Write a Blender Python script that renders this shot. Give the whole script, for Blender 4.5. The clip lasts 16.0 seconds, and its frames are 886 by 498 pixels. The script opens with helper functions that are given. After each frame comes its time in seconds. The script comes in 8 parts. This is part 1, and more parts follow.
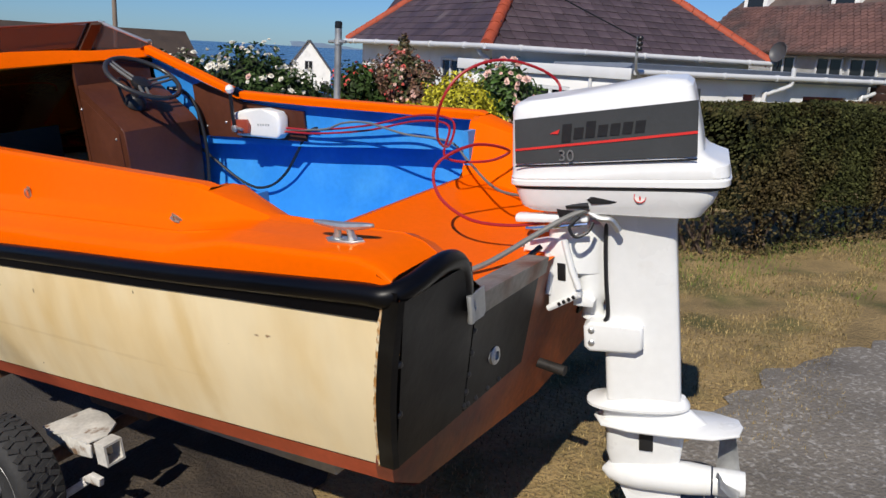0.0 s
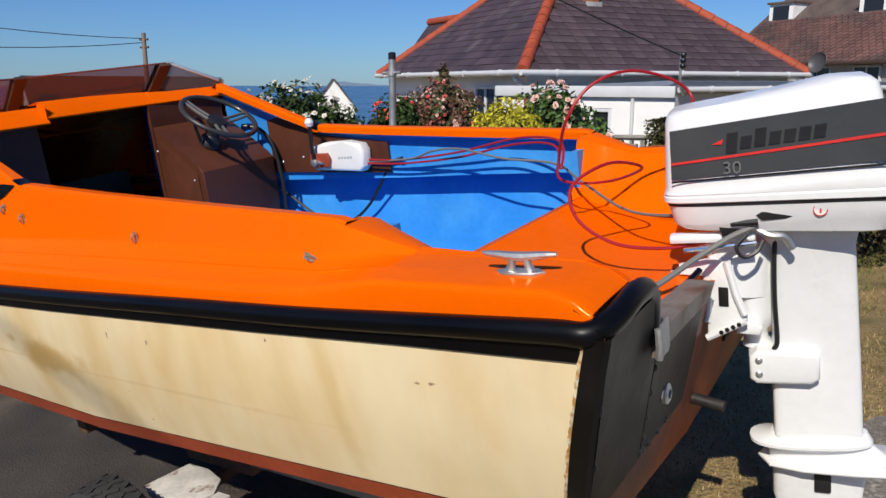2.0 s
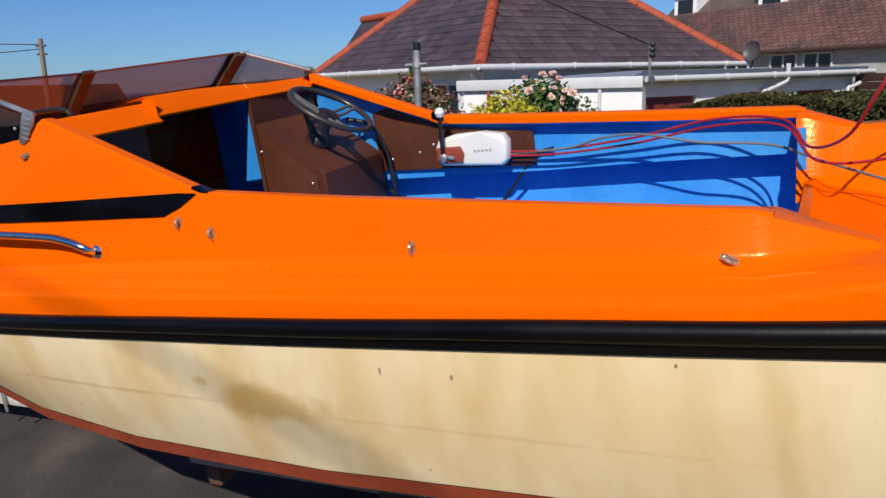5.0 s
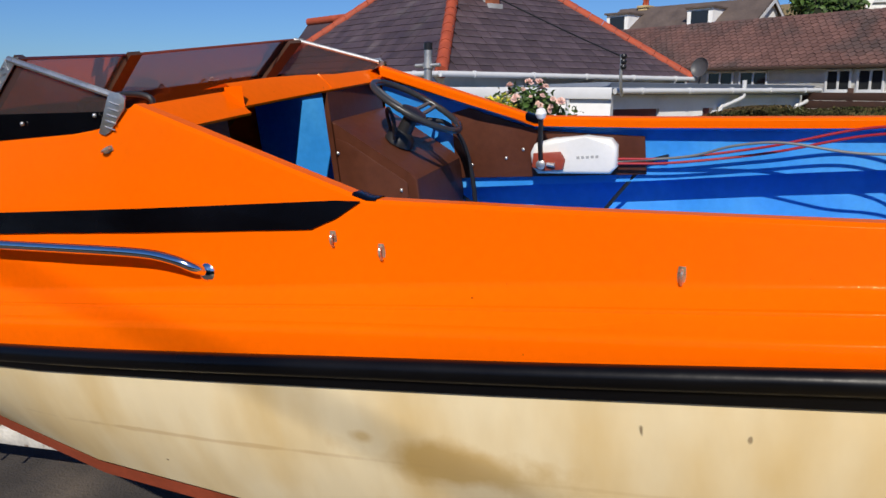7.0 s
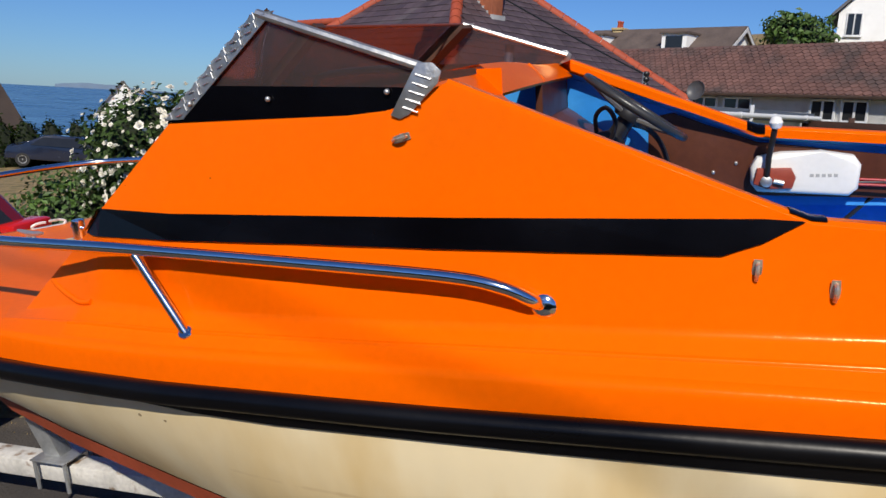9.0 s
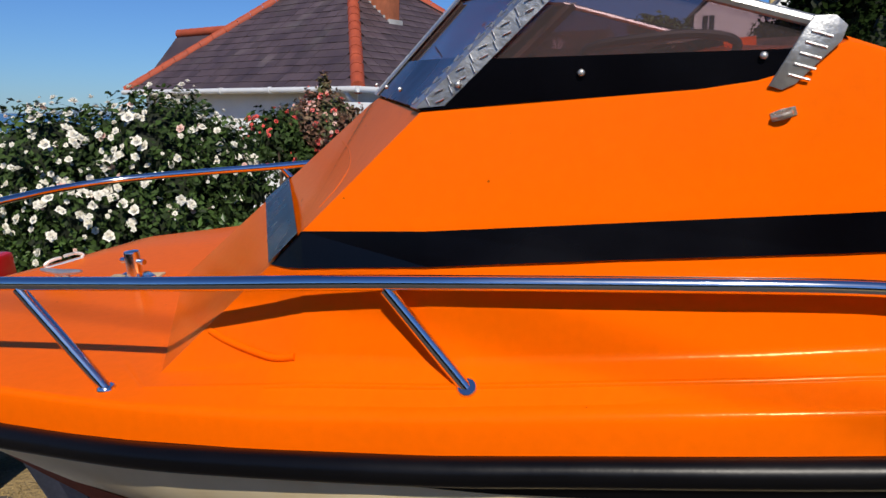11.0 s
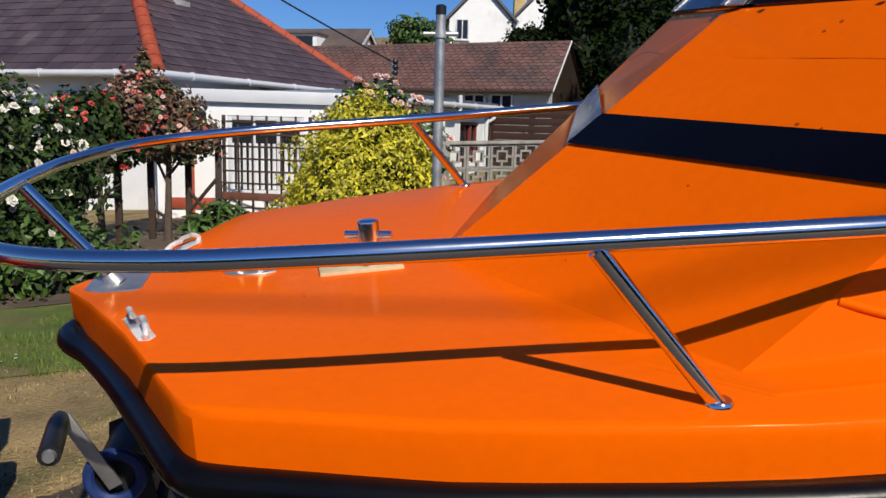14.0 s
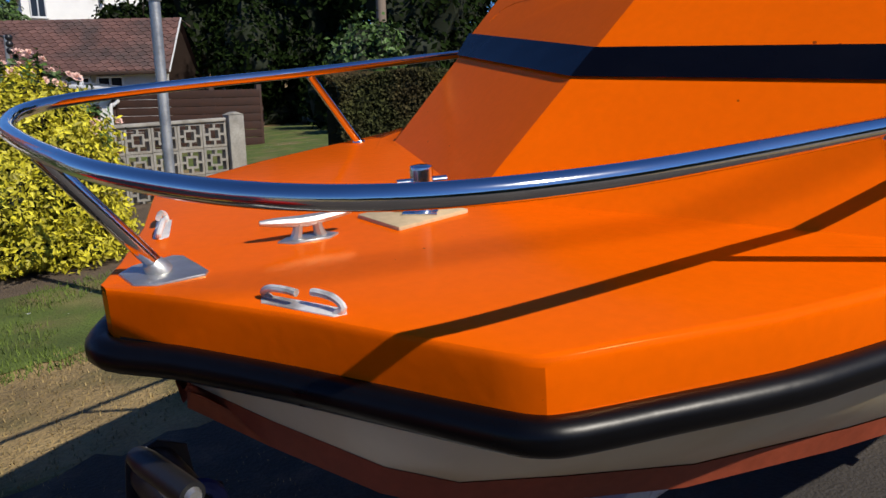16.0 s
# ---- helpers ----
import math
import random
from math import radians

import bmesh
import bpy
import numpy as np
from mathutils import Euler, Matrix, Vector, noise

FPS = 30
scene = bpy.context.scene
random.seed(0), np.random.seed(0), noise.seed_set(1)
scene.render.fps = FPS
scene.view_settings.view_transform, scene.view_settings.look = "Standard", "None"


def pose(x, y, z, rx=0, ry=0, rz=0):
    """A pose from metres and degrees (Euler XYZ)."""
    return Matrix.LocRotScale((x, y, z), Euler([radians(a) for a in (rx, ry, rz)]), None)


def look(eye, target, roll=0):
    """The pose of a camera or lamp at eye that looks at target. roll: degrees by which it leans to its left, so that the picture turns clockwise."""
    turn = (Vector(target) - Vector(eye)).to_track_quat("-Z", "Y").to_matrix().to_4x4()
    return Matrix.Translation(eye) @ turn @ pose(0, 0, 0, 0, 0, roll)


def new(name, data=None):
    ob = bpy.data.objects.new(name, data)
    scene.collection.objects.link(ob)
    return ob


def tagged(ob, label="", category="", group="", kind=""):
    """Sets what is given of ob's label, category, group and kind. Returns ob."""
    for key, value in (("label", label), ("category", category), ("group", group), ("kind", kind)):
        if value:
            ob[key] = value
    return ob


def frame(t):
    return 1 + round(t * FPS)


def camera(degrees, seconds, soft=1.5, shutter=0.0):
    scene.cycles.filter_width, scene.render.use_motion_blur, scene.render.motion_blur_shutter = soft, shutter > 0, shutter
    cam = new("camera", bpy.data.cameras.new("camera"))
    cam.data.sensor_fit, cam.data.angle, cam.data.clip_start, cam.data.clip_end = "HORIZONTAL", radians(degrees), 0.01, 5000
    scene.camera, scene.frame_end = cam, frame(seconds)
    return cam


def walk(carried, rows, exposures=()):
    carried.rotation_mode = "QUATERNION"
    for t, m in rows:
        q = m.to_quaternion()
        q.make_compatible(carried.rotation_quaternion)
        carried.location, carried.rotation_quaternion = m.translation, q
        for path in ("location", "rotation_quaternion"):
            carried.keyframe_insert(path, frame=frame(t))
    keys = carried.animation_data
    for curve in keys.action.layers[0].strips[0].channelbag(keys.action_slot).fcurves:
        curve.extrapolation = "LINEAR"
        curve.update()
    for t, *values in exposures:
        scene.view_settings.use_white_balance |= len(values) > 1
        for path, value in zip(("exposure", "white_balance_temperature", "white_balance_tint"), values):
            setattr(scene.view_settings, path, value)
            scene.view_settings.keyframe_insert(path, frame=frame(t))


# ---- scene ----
cam = camera(60.0, 16.0)
PATH = [
    (0, (0.839, -1.979, 1.555), (-0.186, -0.335, 1.058), 3.3),
    (0.5, (0.789, -1.994, 1.535), (-0.304, -0.405, 1.007), 1.5),
    (0.8, (0.751, -2.005, 1.524), (-0.348, -0.411, 1.025), 2.3),
    (1, (0.728, -2.007, 1.517), (-0.412, -0.437, 1.029), 2.5),
    (1.5, (0.626, -2.003, 1.51), (-0.52, -0.432, 1.042), 0.9),
    (2, (0.499, -1.992, 1.505), (-0.6, -0.375, 1.083), 0.1),
    (2.5, (0.338, -2.004, 1.485), (-0.65, -0.336, 0.993), 0.5),
    (3, (0.179, -2.085, 1.482), (-0.717, -0.357, 1.02), -1.7),
    (3.5, (0.024, -2.164, 1.476), (-0.934, -0.461, 1.047), -0.6),
    (3.7, (-0.041, -2.173, 1.473), (-1.034, -0.485, 1.07), -0.8),
    (5.8, (-0.83, -2.225, 1.435), (-1.627, -0.446, 0.988), -0.1),
    (6, (-0.897, -2.227, 1.432), (-1.687, -0.438, 1.012), 0.9),
    (6.5, (-1.103, -2.175, 1.422), (-1.889, -0.376, 1.041), -0.8),
    (7, (-1.278, -2.147, 1.409), (-1.995, -0.324, 1.005), 0.3),
    (7.5, (-1.487, -2.168, 1.387), (-2.114, -0.314, 0.974), -0.5),
    (8, (-1.72, -2.182, 1.374), (-2.374, -0.328, 1.006), 1.8),
    (8.5, (-1.958, -2.096, 1.348), (-2.65, -0.258, 0.973), 0.3),
    (8.7, (-2.05, -2.064, 1.341), (-2.712, -0.214, 0.967), 1.5),
    (11, (-2.993, -1.880, 1.254), (-3.290, 0.069, 0.918), 1.0),
    (11.5, (-3.227, -1.838, 1.244), (-3.296, 0.124, 0.863), 0.3),
    (12, (-3.435, -1.798, 1.215), (-3.461, 0.167, 0.843), 2.1),
    (12.5, (-3.656, -1.666, 1.199), (-3.679, 0.311, 0.895), -1.4),
    (13, (-3.843, -1.572, 1.171), (-3.718, 0.398, 0.85), 0.8),
    (13.5, (-4.058, -1.52, 1.121), (-3.702, 0.419, 0.783), 0.7),
    (14, (-4.232, -1.434, 1.069), (-3.879, 0.508, 0.75), 1.6),
    (14.5, (-4.408, -1.308, 1.063), (-3.924, 0.621, 0.856), 1.6),
    (15, (-4.6, -1.24, 1.024), (-3.708, 0.522, 0.71), 0.1),
    (15.5, (-4.806, -1.181, 1.005), (-3.795, 0.502, 0.625), 1.0),
    (16, (-4.917, -1.066, 0.99), (-3.687, 0.468, 0.624), -1.5),
]
walk(cam, [(t, look(*p)) for t, *p in PATH])

# ---- world, sun, exposure ----
SUN_DIR = Vector((-0.155, 0.747, -0.647)).normalized()
sun_el = math.asin(-SUN_DIR.z)
sun_az = math.atan2(-SUN_DIR.x, -SUN_DIR.y)
world = bpy.data.worlds.new("sky_world")
scene.world = world
world.use_nodes = True
_nt = world.node_tree
_sky = _nt.nodes.new("ShaderNodeTexSky")
_sky.sky_type = "NISHITA"
_sky.sun_disc = False
_sky.sun_elevation = sun_el
_sky.sun_rotation = sun_az
_sky.air_density, _sky.dust_density, _sky.ozone_density = 1.0, 0.1, 3.5
_tint = _nt.nodes.new("ShaderNodeMix")
_tint.data_type, _tint.blend_type = "RGBA", "MULTIPLY"
_tint.inputs[0].default_value = 1.0
_tint.inputs[7].default_value = (0.66, 1.06, 1.74, 1)
_nt.links.new(_sky.outputs[0], _tint.inputs[6])
_nt.links.new(_tint.outputs[2], _nt.nodes["Background"].inputs[0])
_nt.nodes["Background"].inputs[1].default_value = 0.056
sun_data = bpy.data.lights.new("sun", "SUN")
sun_data.energy, sun_data.angle, sun_data.color = 4.9, radians(0.53), (1.0, 0.93, 0.82)
sun = new("sun", sun_data)
sun.matrix_world = look(Vector((0, 0, 30)) - SUN_DIR * 5, Vector((0, 0, 30)))
scene.view_settings.exposure = -0.12


# ---- materials ----
def surf(name, base, rough=0.5, metal=0.0, var=0.12, scale=3.0, fine=60.0, bump=0.05, alt=None, altscale=2.0,
         altlow=0.5, althigh=0.65, coat=0.0, roughvar=0.1, stretch=(1, 1, 1), rnd=0.0, bumpdist=0.01, island=0.0, spec=0.5):
    m = bpy.data.materials.new(name)
    m.use_nodes = True
    nt = m.node_tree
    bs = nt.nodes["Principled BSDF"]
    tc = nt.nodes.new("ShaderNodeTexCoord")
    mp = nt.nodes.new("ShaderNodeMapping")
    mp.inputs["Scale"].default_value = stretch
    nt.links.new(tc.outputs["Object"], mp.inputs[0])

    def noise_tex(s, detail=4.0):
        n = nt.nodes.new("ShaderNodeTexNoise")
        n.inputs["Scale"].default_value = s
        n.inputs["Detail"].default_value = detail
        nt.links.new(mp.outputs[0], n.inputs["Vector"])
        return n.outputs["Fac"]

    def ramp(sock, a, b, va, vb):
        r = nt.nodes.new("ShaderNodeMapRange")
        r.inputs[1].default_value, r.inputs[2].default_value = a, b
        r.inputs[3].default_value, r.inputs[4].default_value = va, vb
        nt.links.new(sock, r.inputs[0])
        return r.outputs[0]

    def scaled(col, fac):
        v = nt.nodes.new("ShaderNodeVectorMath")
        v.operation = "SCALE"
        nt.links.new(col, v.inputs[0])
        nt.links.new(fac, v.inputs["Scale"])
        return v.outputs[0]
    rgb = nt.nodes.new("ShaderNodeRGB")
    rgb.outputs[0].default_value = (*base, 1)
    col = rgb.outputs[0]
    if alt:
        mx = nt.nodes.new("ShaderNodeMix")
        mx.data_type = "RGBA"
        nt.links.new(ramp(noise_tex(altscale, 6), altlow, althigh, 0, 1), mx.inputs[0])
        nt.links.new(col, mx.inputs[6])
        mx.inputs[7].default_value = (*alt, 1)
        col = mx.outputs[2]
    big = noise_tex(scale)
    small = noise_tex(fine, 3)
    col = scaled(col, ramp(big, 0.25, 0.75, 1 - var, 1 + var))
    col = scaled(col, ramp(small, 0.25, 0.75, 1 - var * 0.6, 1 + var * 0.6))
    if rnd:
        oi = nt.nodes.new("ShaderNodeObjectInfo")
        col = scaled(col, ramp(oi.outputs["Random"], 0, 1, 1 - rnd, 1 + rnd))
    if island:
        ge = nt.nodes.new("ShaderNodeNewGeometry")
        col = scaled(col, ramp(ge.outputs["Random Per Island"], 0, 1, 1 - island, 1 + island))
    nt.links.new(col, bs.inputs["Base Color"])
    bs.inputs["Metallic"].default_value = metal
    bs.inputs["Specular IOR Level"].default_value = spec
    nt.links.new(ramp(big, 0.3, 0.7, max(0.02, rough - roughvar), min(1, rough + roughvar)), bs.inputs["Roughness"])
    bs.inputs["Coat Weight"].default_value = coat
    bs.inputs["Coat Roughness"].default_value = 0.08
    if bump:
        bp = nt.nodes.new("ShaderNodeBump")
        bp.inputs["Strength"].default_value = bump
        bp.inputs["Distance"].default_value = bumpdist
        nt.links.new(small, bp.inputs["Height"])
        nt.links.new(bp.outputs[0], bs.inputs["Normal"])
    return m


ORANGE = surf("orange_gelcoat", (0.88, 0.126, 0.0004), 0.17, var=0.05, scale=2.2, fine=55, bump=0.16, coat=0.0, roughvar=0.05, bumpdist=0.003, spec=0.07)
CREAM = surf("cream_gelcoat", (0.84, 0.70, 0.44), 0.38, var=0.06, scale=1.3, fine=14, bump=0.03, alt=(0.70, 0.49, 0.20), altscale=3.4, altlow=0.46, althigh=0.80, stretch=(1.2, 1, 0.5), bumpdist=0.004)


def stain(m, centre, size, shear, colour, strength, rough_noise=9.0):
    """A brown mark with an uneven edge, at a place on the hull."""
    nt = m.node_tree
    bs = nt.nodes["Principled BSDF"]
    old = bs.inputs["Base Color"].links[0].from_socket
    tc = nt.nodes.new("ShaderNodeTexCoord")
    sp = nt.nodes.new("ShaderNodeSeparateXYZ")
    nt.links.new(tc.outputs["Object"], sp.inputs[0])

    def op(kind, a, b):
        n = nt.nodes.new("ShaderNodeMath")
        n.operation = kind
        for k, v in enumerate((a, b)):
            if isinstance(v, (int, float)):
                n.inputs[k].default_value = v
            else:
                nt.links.new(v, n.inputs[k])
        return n.outputs[0]
    dz = op("SUBTRACT", sp.outputs[2], centre[1])
    dx = op("ADD", op("SUBTRACT", sp.outputs[0], centre[0]), op("MULTIPLY", dz, shear))
    u, v = op("DIVIDE", dx, size[0]), op("DIVIDE", dz, size[1])
    d = op("SQRT", op("ADD", op("MULTIPLY", u, u), op("MULTIPLY", v, v)), 0.0)
    nz = nt.nodes.new("ShaderNodeTexNoise")
    nz.inputs["Scale"].default_value = rough_noise
    nz.inputs["Detail"].default_value = 6
    nt.links.new(tc.outputs["Object"], nz.inputs["Vector"])
    d = op("ADD", d, op("MULTIPLY", op("SUBTRACT", nz.outputs["Fac"], 0.5), 2.2))
    mr = nt.nodes.new("ShaderNodeMapRange")
    nt.links.new(d, mr.inputs[0])
    mr.inputs[1].default_value, mr.inputs[2].default_value, mr.inputs[3].default_value, mr.inputs[4].default_value = 0.45, 1.15, strength, 0.0
    mx = nt.nodes.new("ShaderNodeMix")
    mx.data_type = "RGBA"
    nt.links.new(mr.outputs[0], mx.inputs[0])
    nt.links.new(old, mx.inputs[6])
    mx.inputs[7].default_value = (*colour, 1)
    nt.links.new(mx.outputs[2], bs.inputs["Base Color"])


def specks(m, scale, reach, colour, patch=3.0, low=0.5):
    """Small chips and pits, thick in some places and missing in others."""
    nt = m.node_tree
    bs = nt.nodes["Principled BSDF"]
    old = bs.inputs["Base Color"].links[0].from_socket
    tc = nt.nodes.new("ShaderNodeTexCoord")
    vo = nt.nodes.new("ShaderNodeTexVoronoi")
    vo.inputs["Scale"].default_value = scale
    nz = nt.nodes.new("ShaderNodeTexNoise")
    nz.inputs["Scale"].default_value = patch
    nz.inputs["Detail"].default_value = 5
    for n in (vo, nz):
        nt.links.new(tc.outputs["Object"], n.inputs["Vector"])
    size = nt.nodes.new("ShaderNodeMapRange")
    size.inputs[1].default_value, size.inputs[2].default_value = low, low + 0.25
    size.inputs[3].default_value, size.inputs[4].default_value = 0.0, reach
    nt.links.new(nz.outputs["Fac"], size.inputs[0])
    lt = nt.nodes.new("ShaderNodeMath")
    lt.operation = "LESS_THAN"
    nt.links.new(vo.outputs["Distance"], lt.inputs[0])
    nt.links.new(size.outputs[0], lt.inputs[1])
    mx = nt.nodes.new("ShaderNodeMix")
    mx.data_type = "RGBA"
    nt.links.new(lt.outputs[0], mx.inputs[0])
    nt.links.new(old, mx.inputs[6])
    mx.inputs[7].default_value = (*colour, 1)
    nt.links.new(mx.outputs[2], bs.inputs["Base Color"])


def warm_gloss(m, tint, ior):
    """A clear gloss over the paint, tinted warm to cancel the sky's blue in reflections."""
    nt = m.node_tree
    bs = nt.nodes["Principled BSDF"]
    bs.inputs["Specular IOR Level"].default_value = 0.0
    gl = nt.nodes.new("ShaderNodeBsdfGlossy")
    gl.inputs["Color"].default_value = (*tint, 1)
    fr = nt.nodes.new("ShaderNodeFresnel")
    fr.inputs["IOR"].default_value = ior
    nt.links.new(bs.inputs["Roughness"].links[0].from_socket, gl.inputs["Roughness"])
    bump = bs.inputs["Normal"].links[0].from_socket
    nt.links.new(bump, gl.inputs["Normal"])
    nt.links.new(bump, fr.inputs["Normal"])
    mix = nt.nodes.new("ShaderNodeMixShader")
    nt.links.new(fr.outputs[0], mix.inputs[0])
    nt.links.new(bs.outputs[0], mix.inputs[1])
    nt.links.new(gl.outputs[0], mix.inputs[2])
    nt.links.new(mix.outputs[0], nt.nodes["Material Output"].inputs["Surface"])


warm_gloss(ORANGE, (1.0, 0.60, 0.28), 1.28)
specks(ORANGE, 22, 0.10, (0.30, 0.045, 0.004), 2.5, 0.5)
specks(CREAM, 16, 0.09, (0.30, 0.20, 0.09), 3.0, 0.5)
stain(CREAM, (-1.80, 0.845), (0.20, 0.06), 1.2, (0.56, 0.35, 0.10), 0.8)
stain(CREAM, (-1.62, 0.80), (0.10, 0.07), 1.2, (0.58, 0.44, 0.22), 0.45)
stain(CREAM, (-2.45, 0.842), (0.55, 0.006), 0.0, (0.50, 0.31, 0.12), 0.4, 14)
stain(CREAM, (-1.2, 0.83), (0.6, 0.006), 0.0, (0.50, 0.33, 0.13), 0.22, 12)
stain(CREAM, (-2.0, 0.90), (0.035, 0.02), 0.0, (0.58, 0.38, 0.13), 0.7)
stain(CREAM, (-0.36, 0.985), (0.010, 0.004), 0.0, (0.25, 0.14, 0.07), 0.9, 60)
stain(CREAM, (-0.325, 0.988), (0.012, 0.004), 0.0, (0.25, 0.14, 0.07), 0.9, 60)
stain(CREAM, (-0.78, 1.03), (0.004, 0.006), 0.0, (0.12, 0.08, 0.05), 0.9, 60)
stain(CREAM, (-1.43, 0.97), (0.004, 0.010), 0.0, (0.14, 0.09, 0.05), 0.8, 60)
stain(CREAM, (-1.25, 0.972), (0.004, 0.008), 0.0, (0.16, 0.10, 0.06), 0.7, 60)
stain(CREAM, (-0.6, 0.86), (0.03, 0.25), 0.1, (0.62, 0.42, 0.15), 0.35)
REDBOOT = surf("red_oxide_paint", (0.33, 0.060, 0.022), 0.6, var=0.2, scale=5, fine=50, bump=0.1)
BLACKRUB = surf("black_rubber", (0.0025, 0.0024, 0.003), 0.36, var=0.2, fine=40, bump=0.04, spec=0.24)
BLACKPAINT = surf("black_paint", (0.0018, 0.0016, 0.0025), 0.24, var=0.2, scale=3, fine=40, bump=0.06, coat=0.0, bumpdist=0.004, spec=0.25)
BLACKPLY = surf("black_panel", (0.0045, 0.0042, 0.004), 0.5, var=0.35, scale=4, fine=30, bump=0.1, spec=0.25, alt=(0.022, 0.022, 0.02), altscale=5, altlow=0.55, althigh=0.9)
BLUE = surf("blue_paint", (0.025, 0.25, 0.70), 0.5, var=0.1, scale=3, fine=40, bump=0.06, alt=(0.05, 0.31, 0.72), altscale=2.5)
BROWN = surf("brown_panel", (0.092, 0.030, 0.016), 0.42, var=0.2, scale=4, fine=40, bump=0.08, spec=0.3)
DARKWOOD = surf("dark_wood", (0.06, 0.03, 0.018), 0.55, var=0.25, scale=6, fine=60, stretch=(1, 8, 8))
CHROME = surf("polished_steel", (0.78, 0.78, 0.78), 0.12, 1.0, var=0.05, fine=30, bump=0.02, roughvar=0.05)
GALV = surf("galvanised_steel", (0.42, 0.43, 0.43), 0.5, 0.7, var=0.2, scale=8, fine=60, bump=0.1)
ALLOY = surf("dull_alloy", (0.55, 0.55, 0.53), 0.42, 0.85, var=0.15, scale=8, fine=70, bump=0.08)
WHITEP = surf("white_enamel", (0.80, 0.81, 0.80), 0.32, var=0.04, scale=4, fine=40, bump=0.03, coat=0.3, alt=(0.62, 0.60, 0.55), altscale=6, altlow=0.62, althigh=0.8)
WHITEPL = surf("white_plastic", (0.82, 0.81, 0.76), 0.35, var=0.04, coat=0.2)
GREYDECAL = surf("charcoal_decal", (0.045, 0.048, 0.05), 0.4, var=0.1)
DARKTEXT = surf("dark_lettering", (0.012, 0.012, 0.013), 0.4, var=0.1)
REDPL = surf("red_plastic", (0.62, 0.03, 0.025), 0.4, var=0.1)
BLACKPL = surf("black_plastic", (0.014, 0.014, 0.015), 0.4, var=0.2)
TYRE = surf("tyre_rubber", (0.03, 0.03, 0.03), 0.8, var=0.25, fine=60, bump=0.2)
RUST_AND_SHADE = surf("rusty_and_shaded_steel", (0.16, 0.085, 0.05), 0.75, 0.2, var=0.35, scale=10, fine=60, bump=0.3)
DIRTYWHITE = surf("worn_white_paint", (0.62, 0.6, 0.55), 0.6, var=0.2, scale=12, fine=60, alt=(0.25, 0.16, 0.1), altscale=14, altlow=0.58, althigh=0.66, bump=0.15)


def glass(name, tint, rough=0.02):
    m = bpy.data.materials.new(name)
    m.use_nodes = True
    nt = m.node_tree
    for n in list(nt.nodes):
        if n.type == "BSDF_PRINCIPLED":
            nt.nodes.remove(n)
    tr = nt.nodes.new("ShaderNodeBsdfTransparent")
    tr.inputs[0].default_value = (*tint, 1)
    gl = nt.nodes.new("ShaderNodeBsdfGlossy")
    gl.inputs["Roughness"].default_value = rough
    lw = nt.nodes.new("ShaderNodeLayerWeight")
    lw.inputs["Blend"].default_value = 0.5
    pw = nt.nodes.new("ShaderNodeMath")
    pw.operation = "POWER"
    nt.links.new(lw.outputs["Facing"], pw.inputs[0])
    pw.inputs[1].default_value = 4.0
    fr = nt.nodes.new("ShaderNodeMapRange")
    fr.inputs[3].default_value, fr.inputs[4].default_value = 0.045, 0.75
    nt.links.new(pw.outputs[0], fr.inputs[0])
    mx = nt.nodes.new("ShaderNodeMixShader")
    nt.links.new(fr.outputs[0], mx.inputs[0])
    # painted haze: a pale diffuse layer mixed in to lighten the pane
    haze = nt.nodes.new("ShaderNodeBsdfDiffuse")
    haze.inputs[0].default_value = (0.55, 0.46, 0.46, 1)
    film_ = nt.nodes.new("ShaderNodeMixShader")
    film_.inputs[0].default_value = 0.05
    nt.links.new(tr.outputs[0], film_.inputs[1])
    nt.links.new(haze.outputs[0], film_.inputs[2])
    nt.links.new(film_.outputs[0], mx.inputs[1])
    nt.links.new(gl.outputs[0], mx.inputs[2])
    nt.links.new(mx.outputs[0], nt.nodes["Material Output"].inputs[0])
    return m


PANE = glass("smoked_acrylic", (0.53, 0.44, 0.47))
WINDOWGLASS = surf("dark_window_glass", (0.02, 0.022, 0.025), 0.06, var=0.1, bump=0.0, roughvar=0.02)


# ---- mesh helpers ----
def thing(name, m=None, label="", category="", group="", kind=""):
    ob = new(name)
    ob.empty_display_size = 0.2
    if m is not None:
        ob.matrix_world = m
    return tagged(ob, label, category, group, kind)


def mesh_of(name, bm, material, smooth=40.0):
    me = bpy.data.meshes.new(name)
    bmesh.ops.recalc_face_normals(bm, faces=bm.faces)
    bm.to_mesh(me)
    bm.free()
    for mm in (material if isinstance(material, (list, tuple)) else [material]):
        me.materials.append(mm)
    if smooth:
        me.shade_smooth()
        me.set_sharp_from_angle(angle=radians(smooth))
    return me


def part(name, bm, material, parent, label="", smooth=40.0):
    ob = new(name, mesh_of(name, bm, material, smooth))
    ob.parent = parent
    if label:
        ob["label"] = label
    return ob


def solo(name, bm, material, m=None, label="", category="", group="", kind="", smooth=40.0):
    ob = new(name, mesh_of(name, bm, material, smooth))
    if m is not None:
        ob.matrix_world = m
    return tagged(ob, label, category, group, kind)


